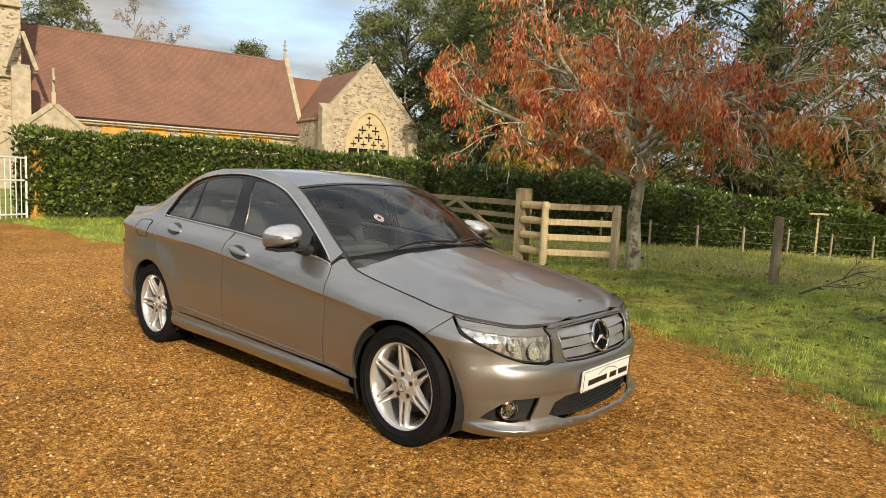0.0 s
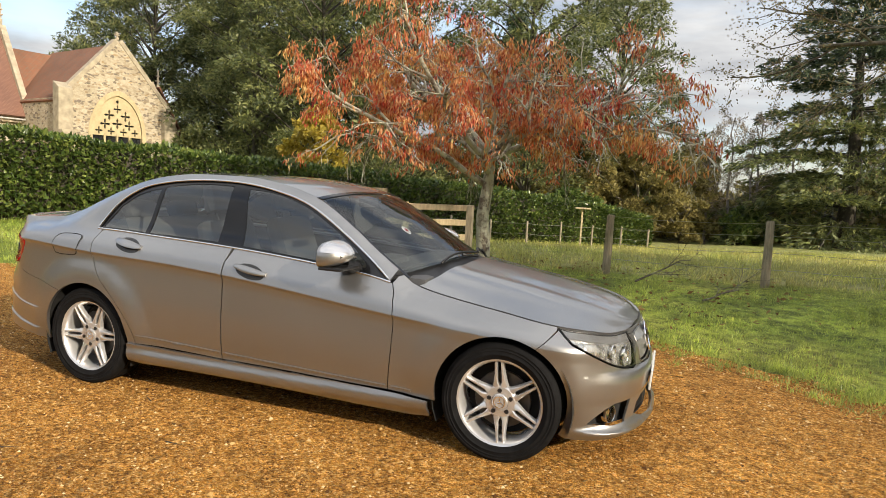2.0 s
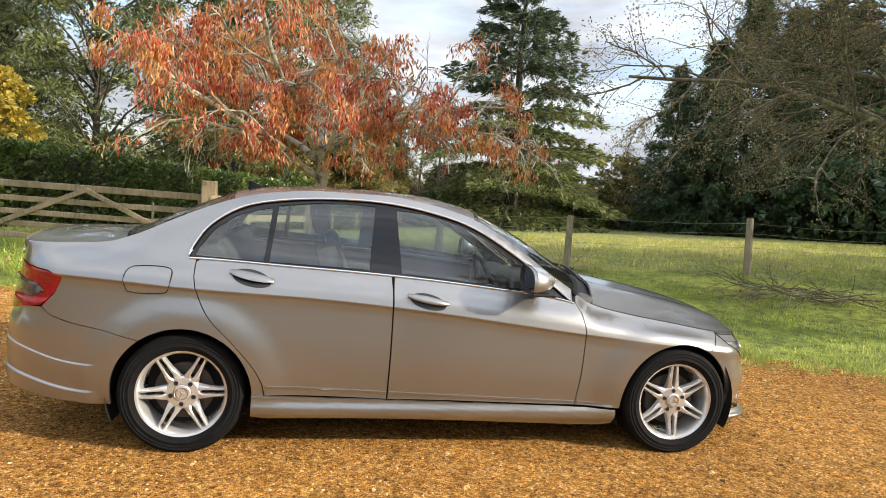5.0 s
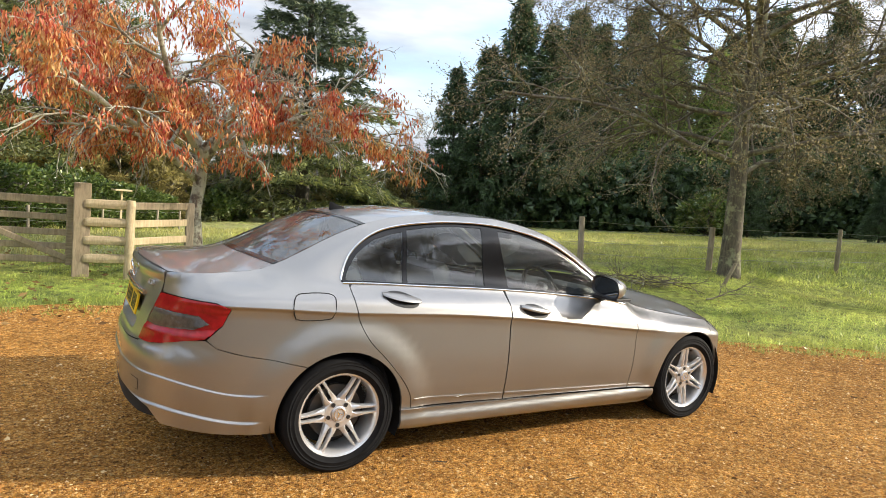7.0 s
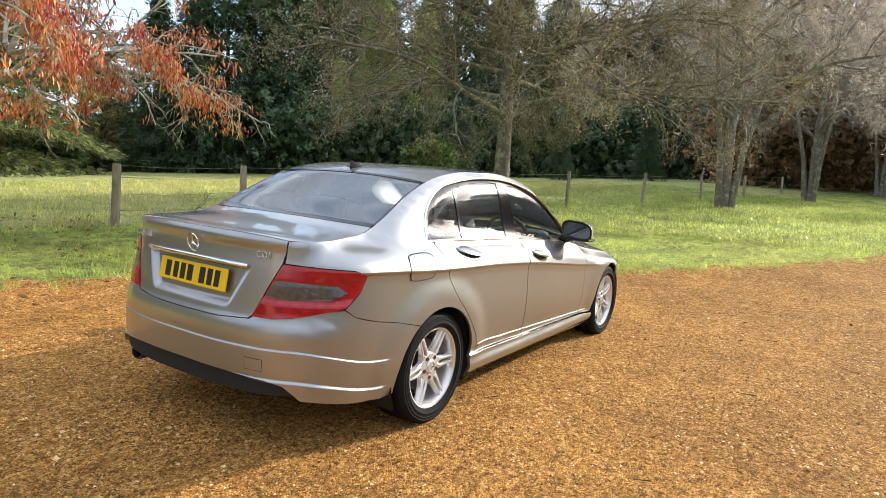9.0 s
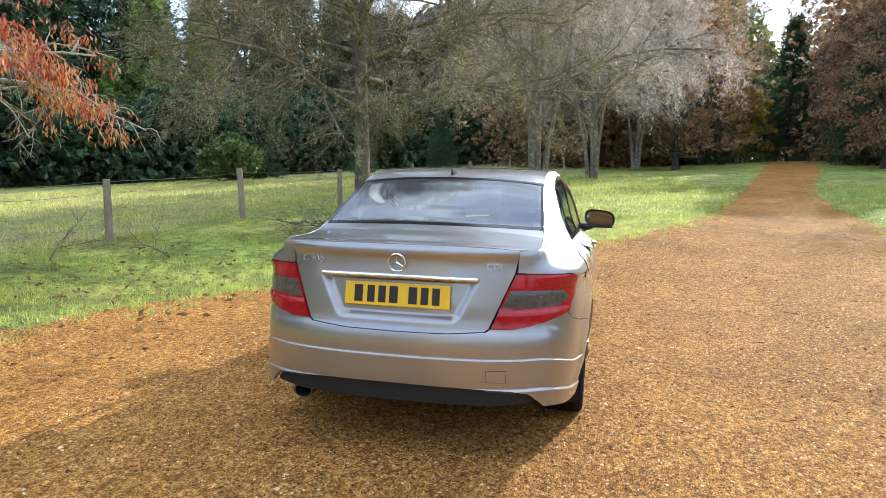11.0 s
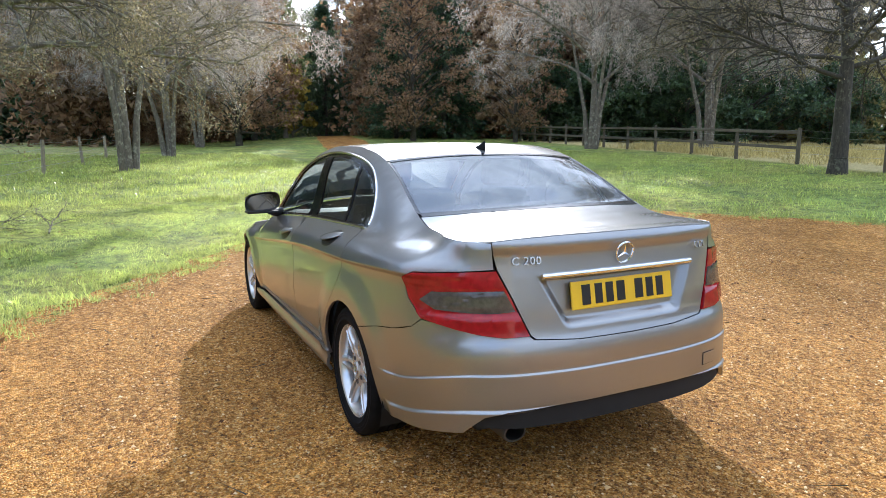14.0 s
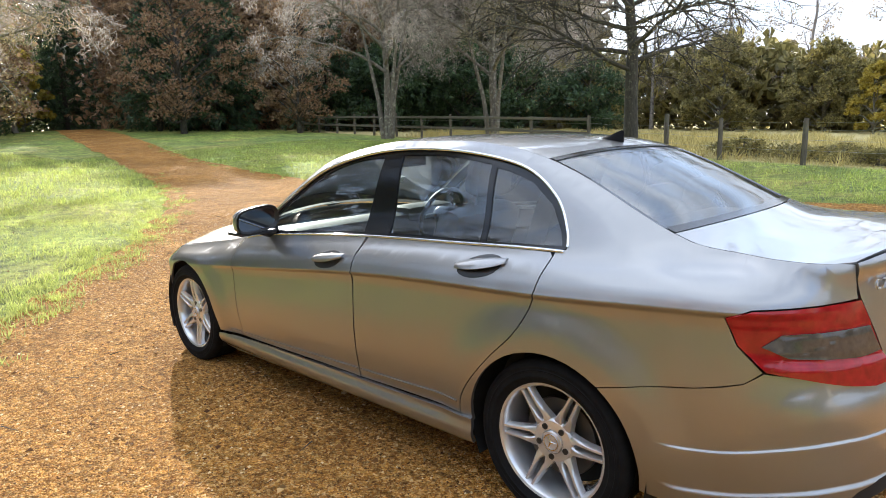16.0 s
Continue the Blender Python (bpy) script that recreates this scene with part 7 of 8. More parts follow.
        # handles
        for par, cx, cz in ((r, -1.056, 0.938), (f, -0.130, 0.858)):
            cup = [(cx + 0.105 * math.cos(a) * 0.95, cz - 0.004 + 0.040 * math.sin(a) - 0.16 * 0.105 * math.cos(a)) for a in [2 * math.pi * k / 20 for k in range(20)]]
            # flat dark patch on the skin, painting the shade inside the grip recess
            panel("handle_cup_shade", cup, CUP_SHADE, par, lift=0.0015, side=sd, depth=0.004, step=0.02)
            bm = bmesh.new()
            rings = []
            for i in range(15):
                t = i / 14
                s = cx - 0.112 + 0.224 * t
                tall = 0.009 + 0.010 * math.sin(math.pi * t) ** 0.7
                ring = []
                for j in range(12):
                    e = 2 * math.pi * j / 12
                    p = skin(s, cz + 0.008 - 0.16 * (s - cx) + tall * math.sin(e), 0.003 + 0.022 * math.sin(math.pi * t) ** 0.5 + 0.011 * math.cos(e))
                    ring.append(bm.verts.new((p.x, p.y * sd, p.z)))
                rings.append(ring)
            for p, q in zip(rings, rings[1:]):
                for j in range(12):
                    bm.faces.new((p[j], p[(j + 1) % 12], q[(j + 1) % 12], q[j]))
            bm.faces.new(rings[0])
            bm.faces.new(rings[-1])
            part("handle", bm, PAINT, par, "silver pull handle over a dark patch painted as recess shade", True, 50)
        if sd == -1:
            flap = [(-1.655, 0.845), (-1.672, 0.90), (-1.655, 0.955), (-1.60, 0.967), (-1.50, 0.967), (-1.455, 0.955), (-1.45, 0.92), (-1.462, 0.86), (-1.49, 0.842), (-1.60, 0.838)]
            flap = soft(flap + flap[:1], 3)[:-1]
            bm = bmesh.new()
            strip(bm, [(p.x, p.y * sd, p.z) for p in (skin(s, z, 0.0012) for s, z in grow_out(flap, 0.002))], 0.0032, 6, True)
            part("filler_flap_joint", bm, UNDERSIDE, body)
            panel("filler_flap", flap, PAINT, body, lift=0.0022, side=sd, depth=0.002)
        # windows
        fr = grow_out(DLO_TOP + along(BELT_Z, 0.69, -1.36, 14), -0.003)
        panel("window_frame", fr, BLACK_GLOSS, body, lift=-0.010, side=sd, depth=0.012, label="gloss black frame round the side windows",
              holes=[FRONT_PANE, REAR_PANE, SMALL_PANE])
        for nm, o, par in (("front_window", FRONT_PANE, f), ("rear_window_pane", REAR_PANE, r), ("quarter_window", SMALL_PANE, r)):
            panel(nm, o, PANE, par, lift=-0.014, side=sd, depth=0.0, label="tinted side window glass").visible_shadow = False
        for nm, pts in (("belt_chrome", [(s, BELT_Z(s) + 0.002) for s in np.linspace(-1.385, 0.725, 40)]), ("window_chrome", grow_out(DLO_TOP, 0.0)[1:-1])):
            bm = bmesh.new()
            strip(bm, [(p.x, p.y * sd, p.z) for p in (skin(s, z, 0.001) for s, z in pts)], 0.0068, 8)
            part(nm, bm, CHROME, body, "thin chrome window trim", True, 60)
        build_mirror(car, sd)

    build_front(body, arc)
    build_rear(body)

    # upper skin
    g = 0.003
    top("bonnet", S_BON, 0.87, PAINT, car, 0.992, shape=lambda s, v: 0.010 * (ease(0.42, 0.52, abs(v)) - ease(0.62, 0.80, abs(v))), n=30, m=40)
    top("cowl", 0.885, 0.745, BLACK_TRIM, body, 0.96, lift=-0.022, depth=0.0, n=6)
    scr = top("windscreen", 0.77, 0.155, SCREEN, car, 0.982, lift=-0.004, depth=0.0, label="clear windscreen glass")
    scr.visible_shadow = False
    for sd in (1, -1):
        for nm, s0, s1, w, mat in (("screen_pillar_trim", 0.80, 0.15, 0.976, BLACK_GLOSS), ("rear_screen_trim", -1.215, -1.70, 0.974, BLACK_GLOSS)):
            bm = bmesh.new()
            rows = []
            for i in range(25):
                s = s0 + (s1 - s0) * i / 24
                rows.append([bm.verts.new(crown(s, sd * v, h)) for v, h in ((w, -0.002), (0.988, -0.001), (0.999, 0.001))])
            for a, b in zip(rows, rows[1:]):
                for k in range(2):
                    bm.faces.new((a[k], a[k + 1], b[k + 1], b[k]))
            part(nm, bm, mat, body, "", True)
    top("roof", 0.145, -1.195, PAINT, body, 0.998, n=30, m=30)
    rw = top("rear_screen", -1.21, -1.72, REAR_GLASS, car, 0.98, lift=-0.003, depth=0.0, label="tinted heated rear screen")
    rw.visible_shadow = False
    for nm, s0, s1 in (("screen_header", 0.172, 0.145), ("rear_screen_header", -1.198, -1.222), ("rear_screen_base", -1.70, -1.735)):
        top(nm, s0, s1, BLACK_GLOSS, body, 0.98, lift=0.0005, depth=0.0, n=3)
    top("boot_lid_top", -1.74, s_rear(0.605), PAINT, bpy.data.objects["boot_lid"], 0.99, n=24, m=30, shape=lambda s, v: 0.014 * ease(s_rear(0.78), s_rear(0.62), s) * (1 - v ** 4))
    # tow covers, wipers, aerial
    bm = bmesh.new()
    rows = []
    for t, w, h in ((0, 0.004, 0.006), (0.2, 0.016, 0.016), (0.45, 0.017, 0.028), (0.7, 0.012, 0.045), (0.9, 0.007, 0.056), (1.0, 0.003, 0.056)):
        c = crown(-1.05 - 0.10 * t, 0, 0)
        rows.append([bm.verts.new((c.x, w * q, c.z - 0.004 + h * e)) for q, e in ((-1.2, 0), (-0.8, 0.6), (0, 1), (0.8, 0.6), (1.2, 0))])
    for a, b in zip(rows, rows[1:]):
        for k in range(4):
            bm.faces.new((a[k], a[k + 1], b[k + 1], b[k]))
    bm.faces.new(rows[-1])
    part("aerial_fin", bm, RUBBER, car, "small black roof aerial", True, 50)
    for v0, v1, s0 in ((-0.62, 0.10, 0.80), (0.18, 0.80, 0.80)):
        bm = bmesh.new()
        strip(bm, [crown(s0 - 0.05 * math.sin(math.pi * t), v0 + (v1 - v0) * t, 0.018) for t in np.linspace(0, 1, 12)], 0.008, 6)
        strip(bm, [crown(s0 + 0.03, v1 - 0.05, 0.0), crown(s0 - 0.005, (v0 + v1) / 2, 0.026)], 0.009, 6)
        part("wiper", bm, BLACK_TRIM, car, "black windscreen wiper", True)

    # wheels
    master = build_wheel()
    for sx in (1.385, -1.38):
        for sd in (1, -1):
            w = master if (sx, sd) == (-1.38, -1) else copy_thing(master, Matrix())
            w.name = "wheel"
            w.parent = car
            w.matrix_basis = pose(sx, sd * 0.752, 0.315, 0, 4 if sx > 0 else 33, 0 if sd == 1 else 180)
            tagged(w, "six-twin-spoke silver alloy wheel with road tyre")
    build_cabin(car)
    return car


def slim(o, a):
    return grow_out(o, -a)


FRONT_PANE = soft([(-0.272, 0.985), (-0.283, 1.10), (-0.300, 1.22), (-0.312, 1.325)], 3)[:-1] + soft([(-0.312, 1.325), (-0.12, 1.308), (0.13, 1.232), (0.385, 1.085), (0.50, 1.0), (0.555, 0.945), (0.545, 0.925)], 4) + [(0.27, 0.942), (0.0, 0.965)]
REAR_PANE = [(-0.45, 0.996), (-0.445, 1.10), (-0.438, 1.22), (-0.432, 1.338), (-0.60, 1.342), (-0.75, 1.335), (-0.955, 1.308), (-0.962, 1.22), (-0.975, 1.10), (-0.982, 1.012), (-0.72, 1.006)]
SMALL_PANE = [(-1.012, 1.014), (-1.003, 1.10), (-0.992, 1.20), (-0.985, 1.295), (-1.05, 1.283), (-1.168, 1.245), (-1.28, 1.165), (-1.345, 1.07), (-1.362, 1.028), (-1.2, 1.022)]


def build_mirror(door, sd):
    m = empty("door_mirror")
    m.parent = door
    bm = bmesh.new()
    rows = []
    for i in range(9):
        t = i / 8
        x = 0.395 + 0.15 * t
        k = math.sin(math.pi * (0.5 + 0.5 * t) * 0.98) ** 0.6 if t > 0.05 else 1.0
        ring = []
        for a in range(20):
            c, s = math.cos(2 * math.pi * a / 20), math.sin(2 * math.pi * a / 20)
            yy = 0.914 + 0.124 * k * (abs(c) ** 0.6) * (1 if c > 0 else -1)
            zz = 1.006 + (0.074 if s > 0 else 0.060) * k * (abs(s) ** 0.65) * (1 if s > 0 else -1) - 0.010 * (yy - 0.9) / 0.1
            ring.append(bm.verts.new((x + 0.02 * (yy - 0.8), sd * yy, zz)))
        rows.append(ring)
    for a, b in zip(rows, rows[1:]):
        for k in range(20):
            bm.faces.new((a[k], a[(k + 1) % 20], b[(k + 1) % 20], b[k]))
    bm.faces.new(rows[-1])
    shell = [[Vector(v.co) for v in ring] for ring in rows]
    part("mirror_cap", bm, PAINT, m, "silver mirror housing", True, 50)
    # brighter upper shell set on the housing
    mid = Vector((0.44, sd * 0.914, 0.995))
    bm = bmesh.new()
    grid = [[bm.verts.new(mid + (shell[i][a] - mid) * 1.035) for a in range(1, 10)] for i in range(1, 9)]
    for a, b in zip(grid, grid[1:]):
        for k in range(8):
            bm.faces.new((a[k], a[k + 1], b[k + 1], b[k]))
    part("mirror_shell", bm, MIRROR_SHELL, m, "bright upper mirror shell", True, 50)
    bm = bmesh.new()
    ring = []
    for a in range(20):
        c, s = math.cos(2 * math.pi * a / 20), math.sin(2 * math.pi * a / 20)
        yy = 0.914 + 0.122 * (abs(c) ** 0.6) * (1 if c > 0 else -1)
        ring.append((0.392 + 0.02 * (yy - 0.8), sd * yy, 1.006 + (0.072 if s > 0 else 0.058) * (abs(s) ** 0.65) * (1 if s > 0 else -1) - 0.010 * (yy - 0.9) / 0.1))
    outer = [bm.verts.new(p) for p in ring]
    innr = [bm.verts.new((p[0] + 0.014, sd * 0.910 + (p[1] - sd * 0.910) * 0.86, 1.006 + (p[2] - 1.006) * 0.84)) for p in ring]
    for k in range(20):
        bm.faces.new((outer[k], outer[(k + 1) % 20], innr[(k + 1) % 20], innr[k]))
    part("mirror_rim", bm, BLACK_TRIM, m, "black mirror surround")
    bm = bmesh.new()
    bm.faces.new([bm.verts.new((p[0] + 0.012, sd * 0.910 + (p[1] - sd * 0.910) * 0.87, 1.006 + (p[2] - 1.006) * 0.85)) for p in ring])
    part("mirror_glass", bm, MIRROR, m, "mirror glass")
    bm = bmesh.new()
    strip(bm, [(0.47, sd * 0.85, 0.945), (0.49, sd * 0.80, 0.925), (0.50, sd * 0.755, 0.93)], lambda t: 0.032, 10)
    part("mirror_arm", bm, BLACK_TRIM, m, "", True, 60)
    bm = bmesh.new()
    box(bm, 0.40, 0.535, 0.80, 1.02, 0.930, 0.948, 0.007)
    for v in bm.verts:
        v.co.y *= sd
    part("mirror_base", bm, BLACK_TRIM, m)
    bm = bmesh.new()
    strip(bm, [(0.51, sd * 0.985, 1.005), (0.535, sd * 0.93, 1.0), (0.545, sd * 0.87, 0.998)], 0.008, 6)
    part("indicator", bm, LAMP_SMOKE, m, "clear side repeater strip", True)


MIRROR_SHELL = plain("bright_shell", (0.62, 0.62, 0.63), 0.22, 0.7, vary=0.03)
# mirror glass: low base colour stands in for dark surroundings reflected in it
MIRROR = plain("mirror_dark_reflection", (0.16, 0.17, 0.18), 0.03, 1.0, vary=0.01)


def build_front(body, arcf):
    lamp = LAMP_FRONT
    grille = [(S_NOSE, 0.498), (s_front(0.2), 0.499), (s_front(0.325), 0.505), (s_front(0.355), 0.525), (s_front(0.372), 0.60), (s_front(0.376), 0.650), (s_front(0.345), 0.666), (s_front(0.2), 0.674), (S_NOSE, 0.677)]
    intake = [(S_NOSE, 0.205), (s_front(0.2), 0.206), (s_front(0.36), 0.215), (s_front(0.45), 0.245), (s_front(0.415), 0.30), (s_front(0.34), 0.325), (s_front(0.2), 0.328), (S_NOSE, 0.328)]
    fog = [(s_front(0.555), 0.228), (s_front(0.65), 0.224), (s_front(0.762), 0.238), (s_front(0.735), 0.275), (s_front(0.69), 0.315), (s_front(0.64), 0.338), (s_front(0.505), 0.340)]
    lower = arcf(1.385, 0.315, 0.352, 60.3, -24, 12) + [(1.745, 0.150), (1.82, 0.146), (s_front(0.68), 0.150), (s_front(0.5), 0.158), (s_front(0.25), 0.163), (S_NOSE, 0.164)]
    # the lamp's lower edge, from its inner corner back to its tip
    low_edge = [(s_front(0.418), 0.505)] + [(p[0], p[1] - 0.004) for p in soft([(s_front(0.47), 0.499), (s_front(0.60), 0.518), (s_front(0.72), 0.568), (1.735, 0.655)], 4)] + [(1.668, 0.712)]
    panel("front_bumper", lower + intake + [(S_NOSE, 0.49), (s_front(0.2), 0.491), (s_front(0.37), 0.497)] + low_edge + [(1.564, 0.6265)], PAINT, body,
               holes=[fog], both=True, step=0.02, depth=0.012,
               shape=lambda s, z: 0.032 * ease(0.213, 0.193, z) * ease(1.72, 1.95, s) - 0.02 * ease(0.185, 0.15, z) * ease(1.72, 1.95, s))
    # grille
    gr = empty("radiator_grille")
    gr.parent = body
    panel("grille_backing", grille, BLACK_TRIM, gr, lift=-0.05, both=True, depth=0.0)
    bm = bmesh.new()
    rim = [skin(s, z, 0.0) for s, z in grille]
    loop = [(p.x, p.y, p.z) for p in rim] + [(p.x, -p.y, p.z) for p in rim[::-1][1:-1]]
    strip(bm, loop, 0.0045, 8, True)
    part("grille_frame", bm, PAINT, gr, "silver grille surround", True, 60)
    bm = bmesh.new()
    rim = [skin(s, z, -0.003) for s, z in grow_out(grille, 0.006)]
    loop = [(p.x, max(p.y, 0), p.z) for p in rim] + [(p.x, -p.y, p.z) for p in rim[::-1][1:-1]]
    strip(bm, loop, 0.0028, 6, True)
    part("grille_joint", bm, BLACK_TRIM, gr)
    for z in (0.532, 0.584, 0.636):
        lou = [(S_NOSE, z - 0.021), (s_front(0.2), z - 0.021), (s_front(0.354), z - 0.018), (s_front(0.360), z + 0.017), (s_front(0.2), z + 0.020), (S_NOSE, z + 0.020)]
        panel("grille_louvre", lou, LOUVRE, gr, lift=-0.008, both=True, depth=0.02, shape=lambda s, zz, z=z: -0.014 * (zz - z + 0.021) / 0.041)
    for sd in (1, -1):
        cheek = [(s_front(0.33), 0.4975), (s_front(0.372), 0.500), (s_front(0.4205), 0.508), (s_front(0.4205), 0.632), (s_front(0.448), 0.668), (s_front(0.41), 0.661), (s_front(0.352), 0.6715), (s_front(0.382), 0.652), (s_front(0.378), 0.60), (s_front(0.361), 0.523)]
        panel("grille_cheek", cheek, PAINT, gr, side=sd, depth=0.012, lift=0.001)
    ring_emblem("grille_emblem", 0.082, 0.008, gr, pose(2.058, 0, 0.587, 15, 0, -90), BLACK_GLOSS)
    # lip over the grille
    lip = [(S_NOSE, 0.683), (s_front(0.2), 0.681), (s_front(0.34), 0.675), (s_front(0.41), 0.664), (s_front(0.44), 0.672)] + along(RAIL_Z, S_BON, S_NOSE, 8, -0.001)
    panel("bonnet_lip", lip, PAINT, body, both=True)
    # lower intake and fog lamps
    panel("lower_grille", intake, UNDERSIDE, body, lift=-0.04, both=True, depth=0.0)
    for z in np.linspace(0.225, 0.315, 6):
        bm = bmesh.new()
        p = [skin(s_front(y), z, -0.022) for y in np.linspace(0, 0.40, 9)]
        strip(bm, [(q.x, -q.y, q.z) for q in p[::-1]] + [tuple(q) for q in p[1:]], 0.004, 5)
        part("lower_grille_bar", bm, BLACK_TRIM, body)
    for sd in (1, -1):
        panel("fog_recess", fog, UNDERSIDE, body, lift=-0.045, side=sd, depth=0.0)
        c = skin(s_front(0.655), 0.282, -0.012)
        bm = bmesh.new()
        lathe(bm, [(0.047, -0.02), (0.047, 0.006), (0.042, 0.008), (0.038, 0.0), (0.03, -0.02), (0.0, -0.03)], 28)
        fl = part("fog_lamp", bm, CHROME, body, "round chrome-ringed fog lamp", True, 30)
        fl.matrix_basis = pose(c.x, sd * c.y, c.z, 0, 0, sd * -62 if sd == 1 else -118)
        bm = bmesh.new()
        lathe(bm, [(0.041, 0.004), (0.03, 0.011), (0.0, 0.014)], 28)
        part("fog_lens", bm, LENS, fl, "", True)
        # headlamp
        h = empty("headlamp")
        h.parent = body
        panel("lamp_housing", slim(lamp, 0.002), FACETS, h, lift=-0.022, side=sd, depth=0.0)
        brow = [(s, z - 0.002) for s, z in lamp[:10]] + [(s, z - 0.030 - 0.016 * i / 9) for i, (s, z) in enumerate(lamp[1:10])][::-1]
        panel("lamp_brow", brow, LAMP_BROW, h, lift=-0.008, side=sd, depth=0.02, label="grey upper lamp shroud")
        lens = panel("lamp_lens", slim(lamp, 0.001), LENS, h, lift=0.002, side=sd, depth=0.0, label="clear headlamp lens")
        lens.visible_shadow = False
        bm = bmesh.new()
        pts = [skin(s, z, -0.004) for s, z in slim(lamp, 0.002)]
        strip(bm, [(p.x, p.y * sd, p.z) for p in pts], 0.003, 6, True)
        part("lamp_bezel", bm, BLACK_TRIM, h, "black seal round the lamp", True)
        for y, z, r in ((0.525, 0.566, 0.050), (0.645, 0.600, 0.038)):
            c = skin(s_front(y), z, -0.018)
            bm = bmesh.new()
            lathe(bm, [(r * 1.06, 0.004), (r, 0.009), (r * 0.94, 0.006), (r * 0.8, -0.006), (r * 0.5, -0.024), (r * 0.3, -0.030), (0, -0.030)], 28)
            o = part("lamp_bowl", bm, REFLECTOR, h, "bright reflector bowl", True, 30)
            o.matrix_basis = pose(c.x, sd * c.y, c.z, 0, 0, -78 if sd == 1 else -102)
            bm = bmesh.new()
            bmesh.ops.create_uvsphere(bm, u_segments=14, v_segments=8, radius=r * 0.28)
            q = part("bulb", bm, BULB, h, "", True)
            q.matrix_basis = o.matrix_basis
    # number plate
    bm = bmesh.new()
    box(bm, 0, 0.012, -0.262, 0.262, -0.057, 0.057, 0.004)
    pl = part("front_plate", bm, PLATE_WHITE, body, "white dealer plate with a dark arched emblem")
    pl.matrix_basis = pose(2.100, 0, 0.388, 0, 4, 0)
    bm = bmesh.new()
    for a, b, c, d in ((-0.256, 0.256, 0.0505, 0.053), (-0.256, 0.256, -0.053, -0.0505), (-0.256, -0.253, -0.053, 0.053), (0.253, 0.256, -0.053, 0.053)):
        box(bm, 0.0125, 0.0135, a, b, c, d)
    part("plate_border", bm, INK, pl)
    for a, b in ((-0.205, -0.005), (0.03, 0.105), (0.13, 0.235)):
        bm = bmesh.new()
        box(bm, 0.0125, 0.0138, a, b, -0.028, 0.002)
        part("plate_bar", bm, INK, pl, "dark bar where writing stands")
    bm = bmesh.new()
    strip(bm, [(0.0128, -0.10 + 0.2 * t, 0.016 + 0.022 * math.sin(math.pi * t) ** 0.8) for t in np.linspace(0, 1, 16)], 0.003, 5)
    part("plate_arch", bm, GREY_INK, pl)
    # square tow-eye cover
    bm = bmesh.new()
    pts = [skin(s_front(y), z, 0.0008) for y, z in ((0.335, 0.405), (0.385, 0.405), (0.385, 0.452), (0.335, 0.452))]
    strip(bm, [tuple(p) for p in pts], 0.0011, 5, True)
    part("tow_cover_gap", bm, BLACK_TRIM, body)
    # small badge on the bonnet
    b = crown(1.86, 0.0, 0.001)
    bm = bmesh.new()
    lathe(bm, [(0.021, 0.0), (0.021, 0.003), (0.018, 0.004), (0.0, 0.004)], 24)
    o = part("bonnet_badge", bm, GREY_INK, body, "small round bonnet badge")
    o.matrix_basis = pose(b.x - 0.02, 0, b.z + 0.006, 90, 0, 90) @ pose(0, 0, 0, -25, 0, 0)


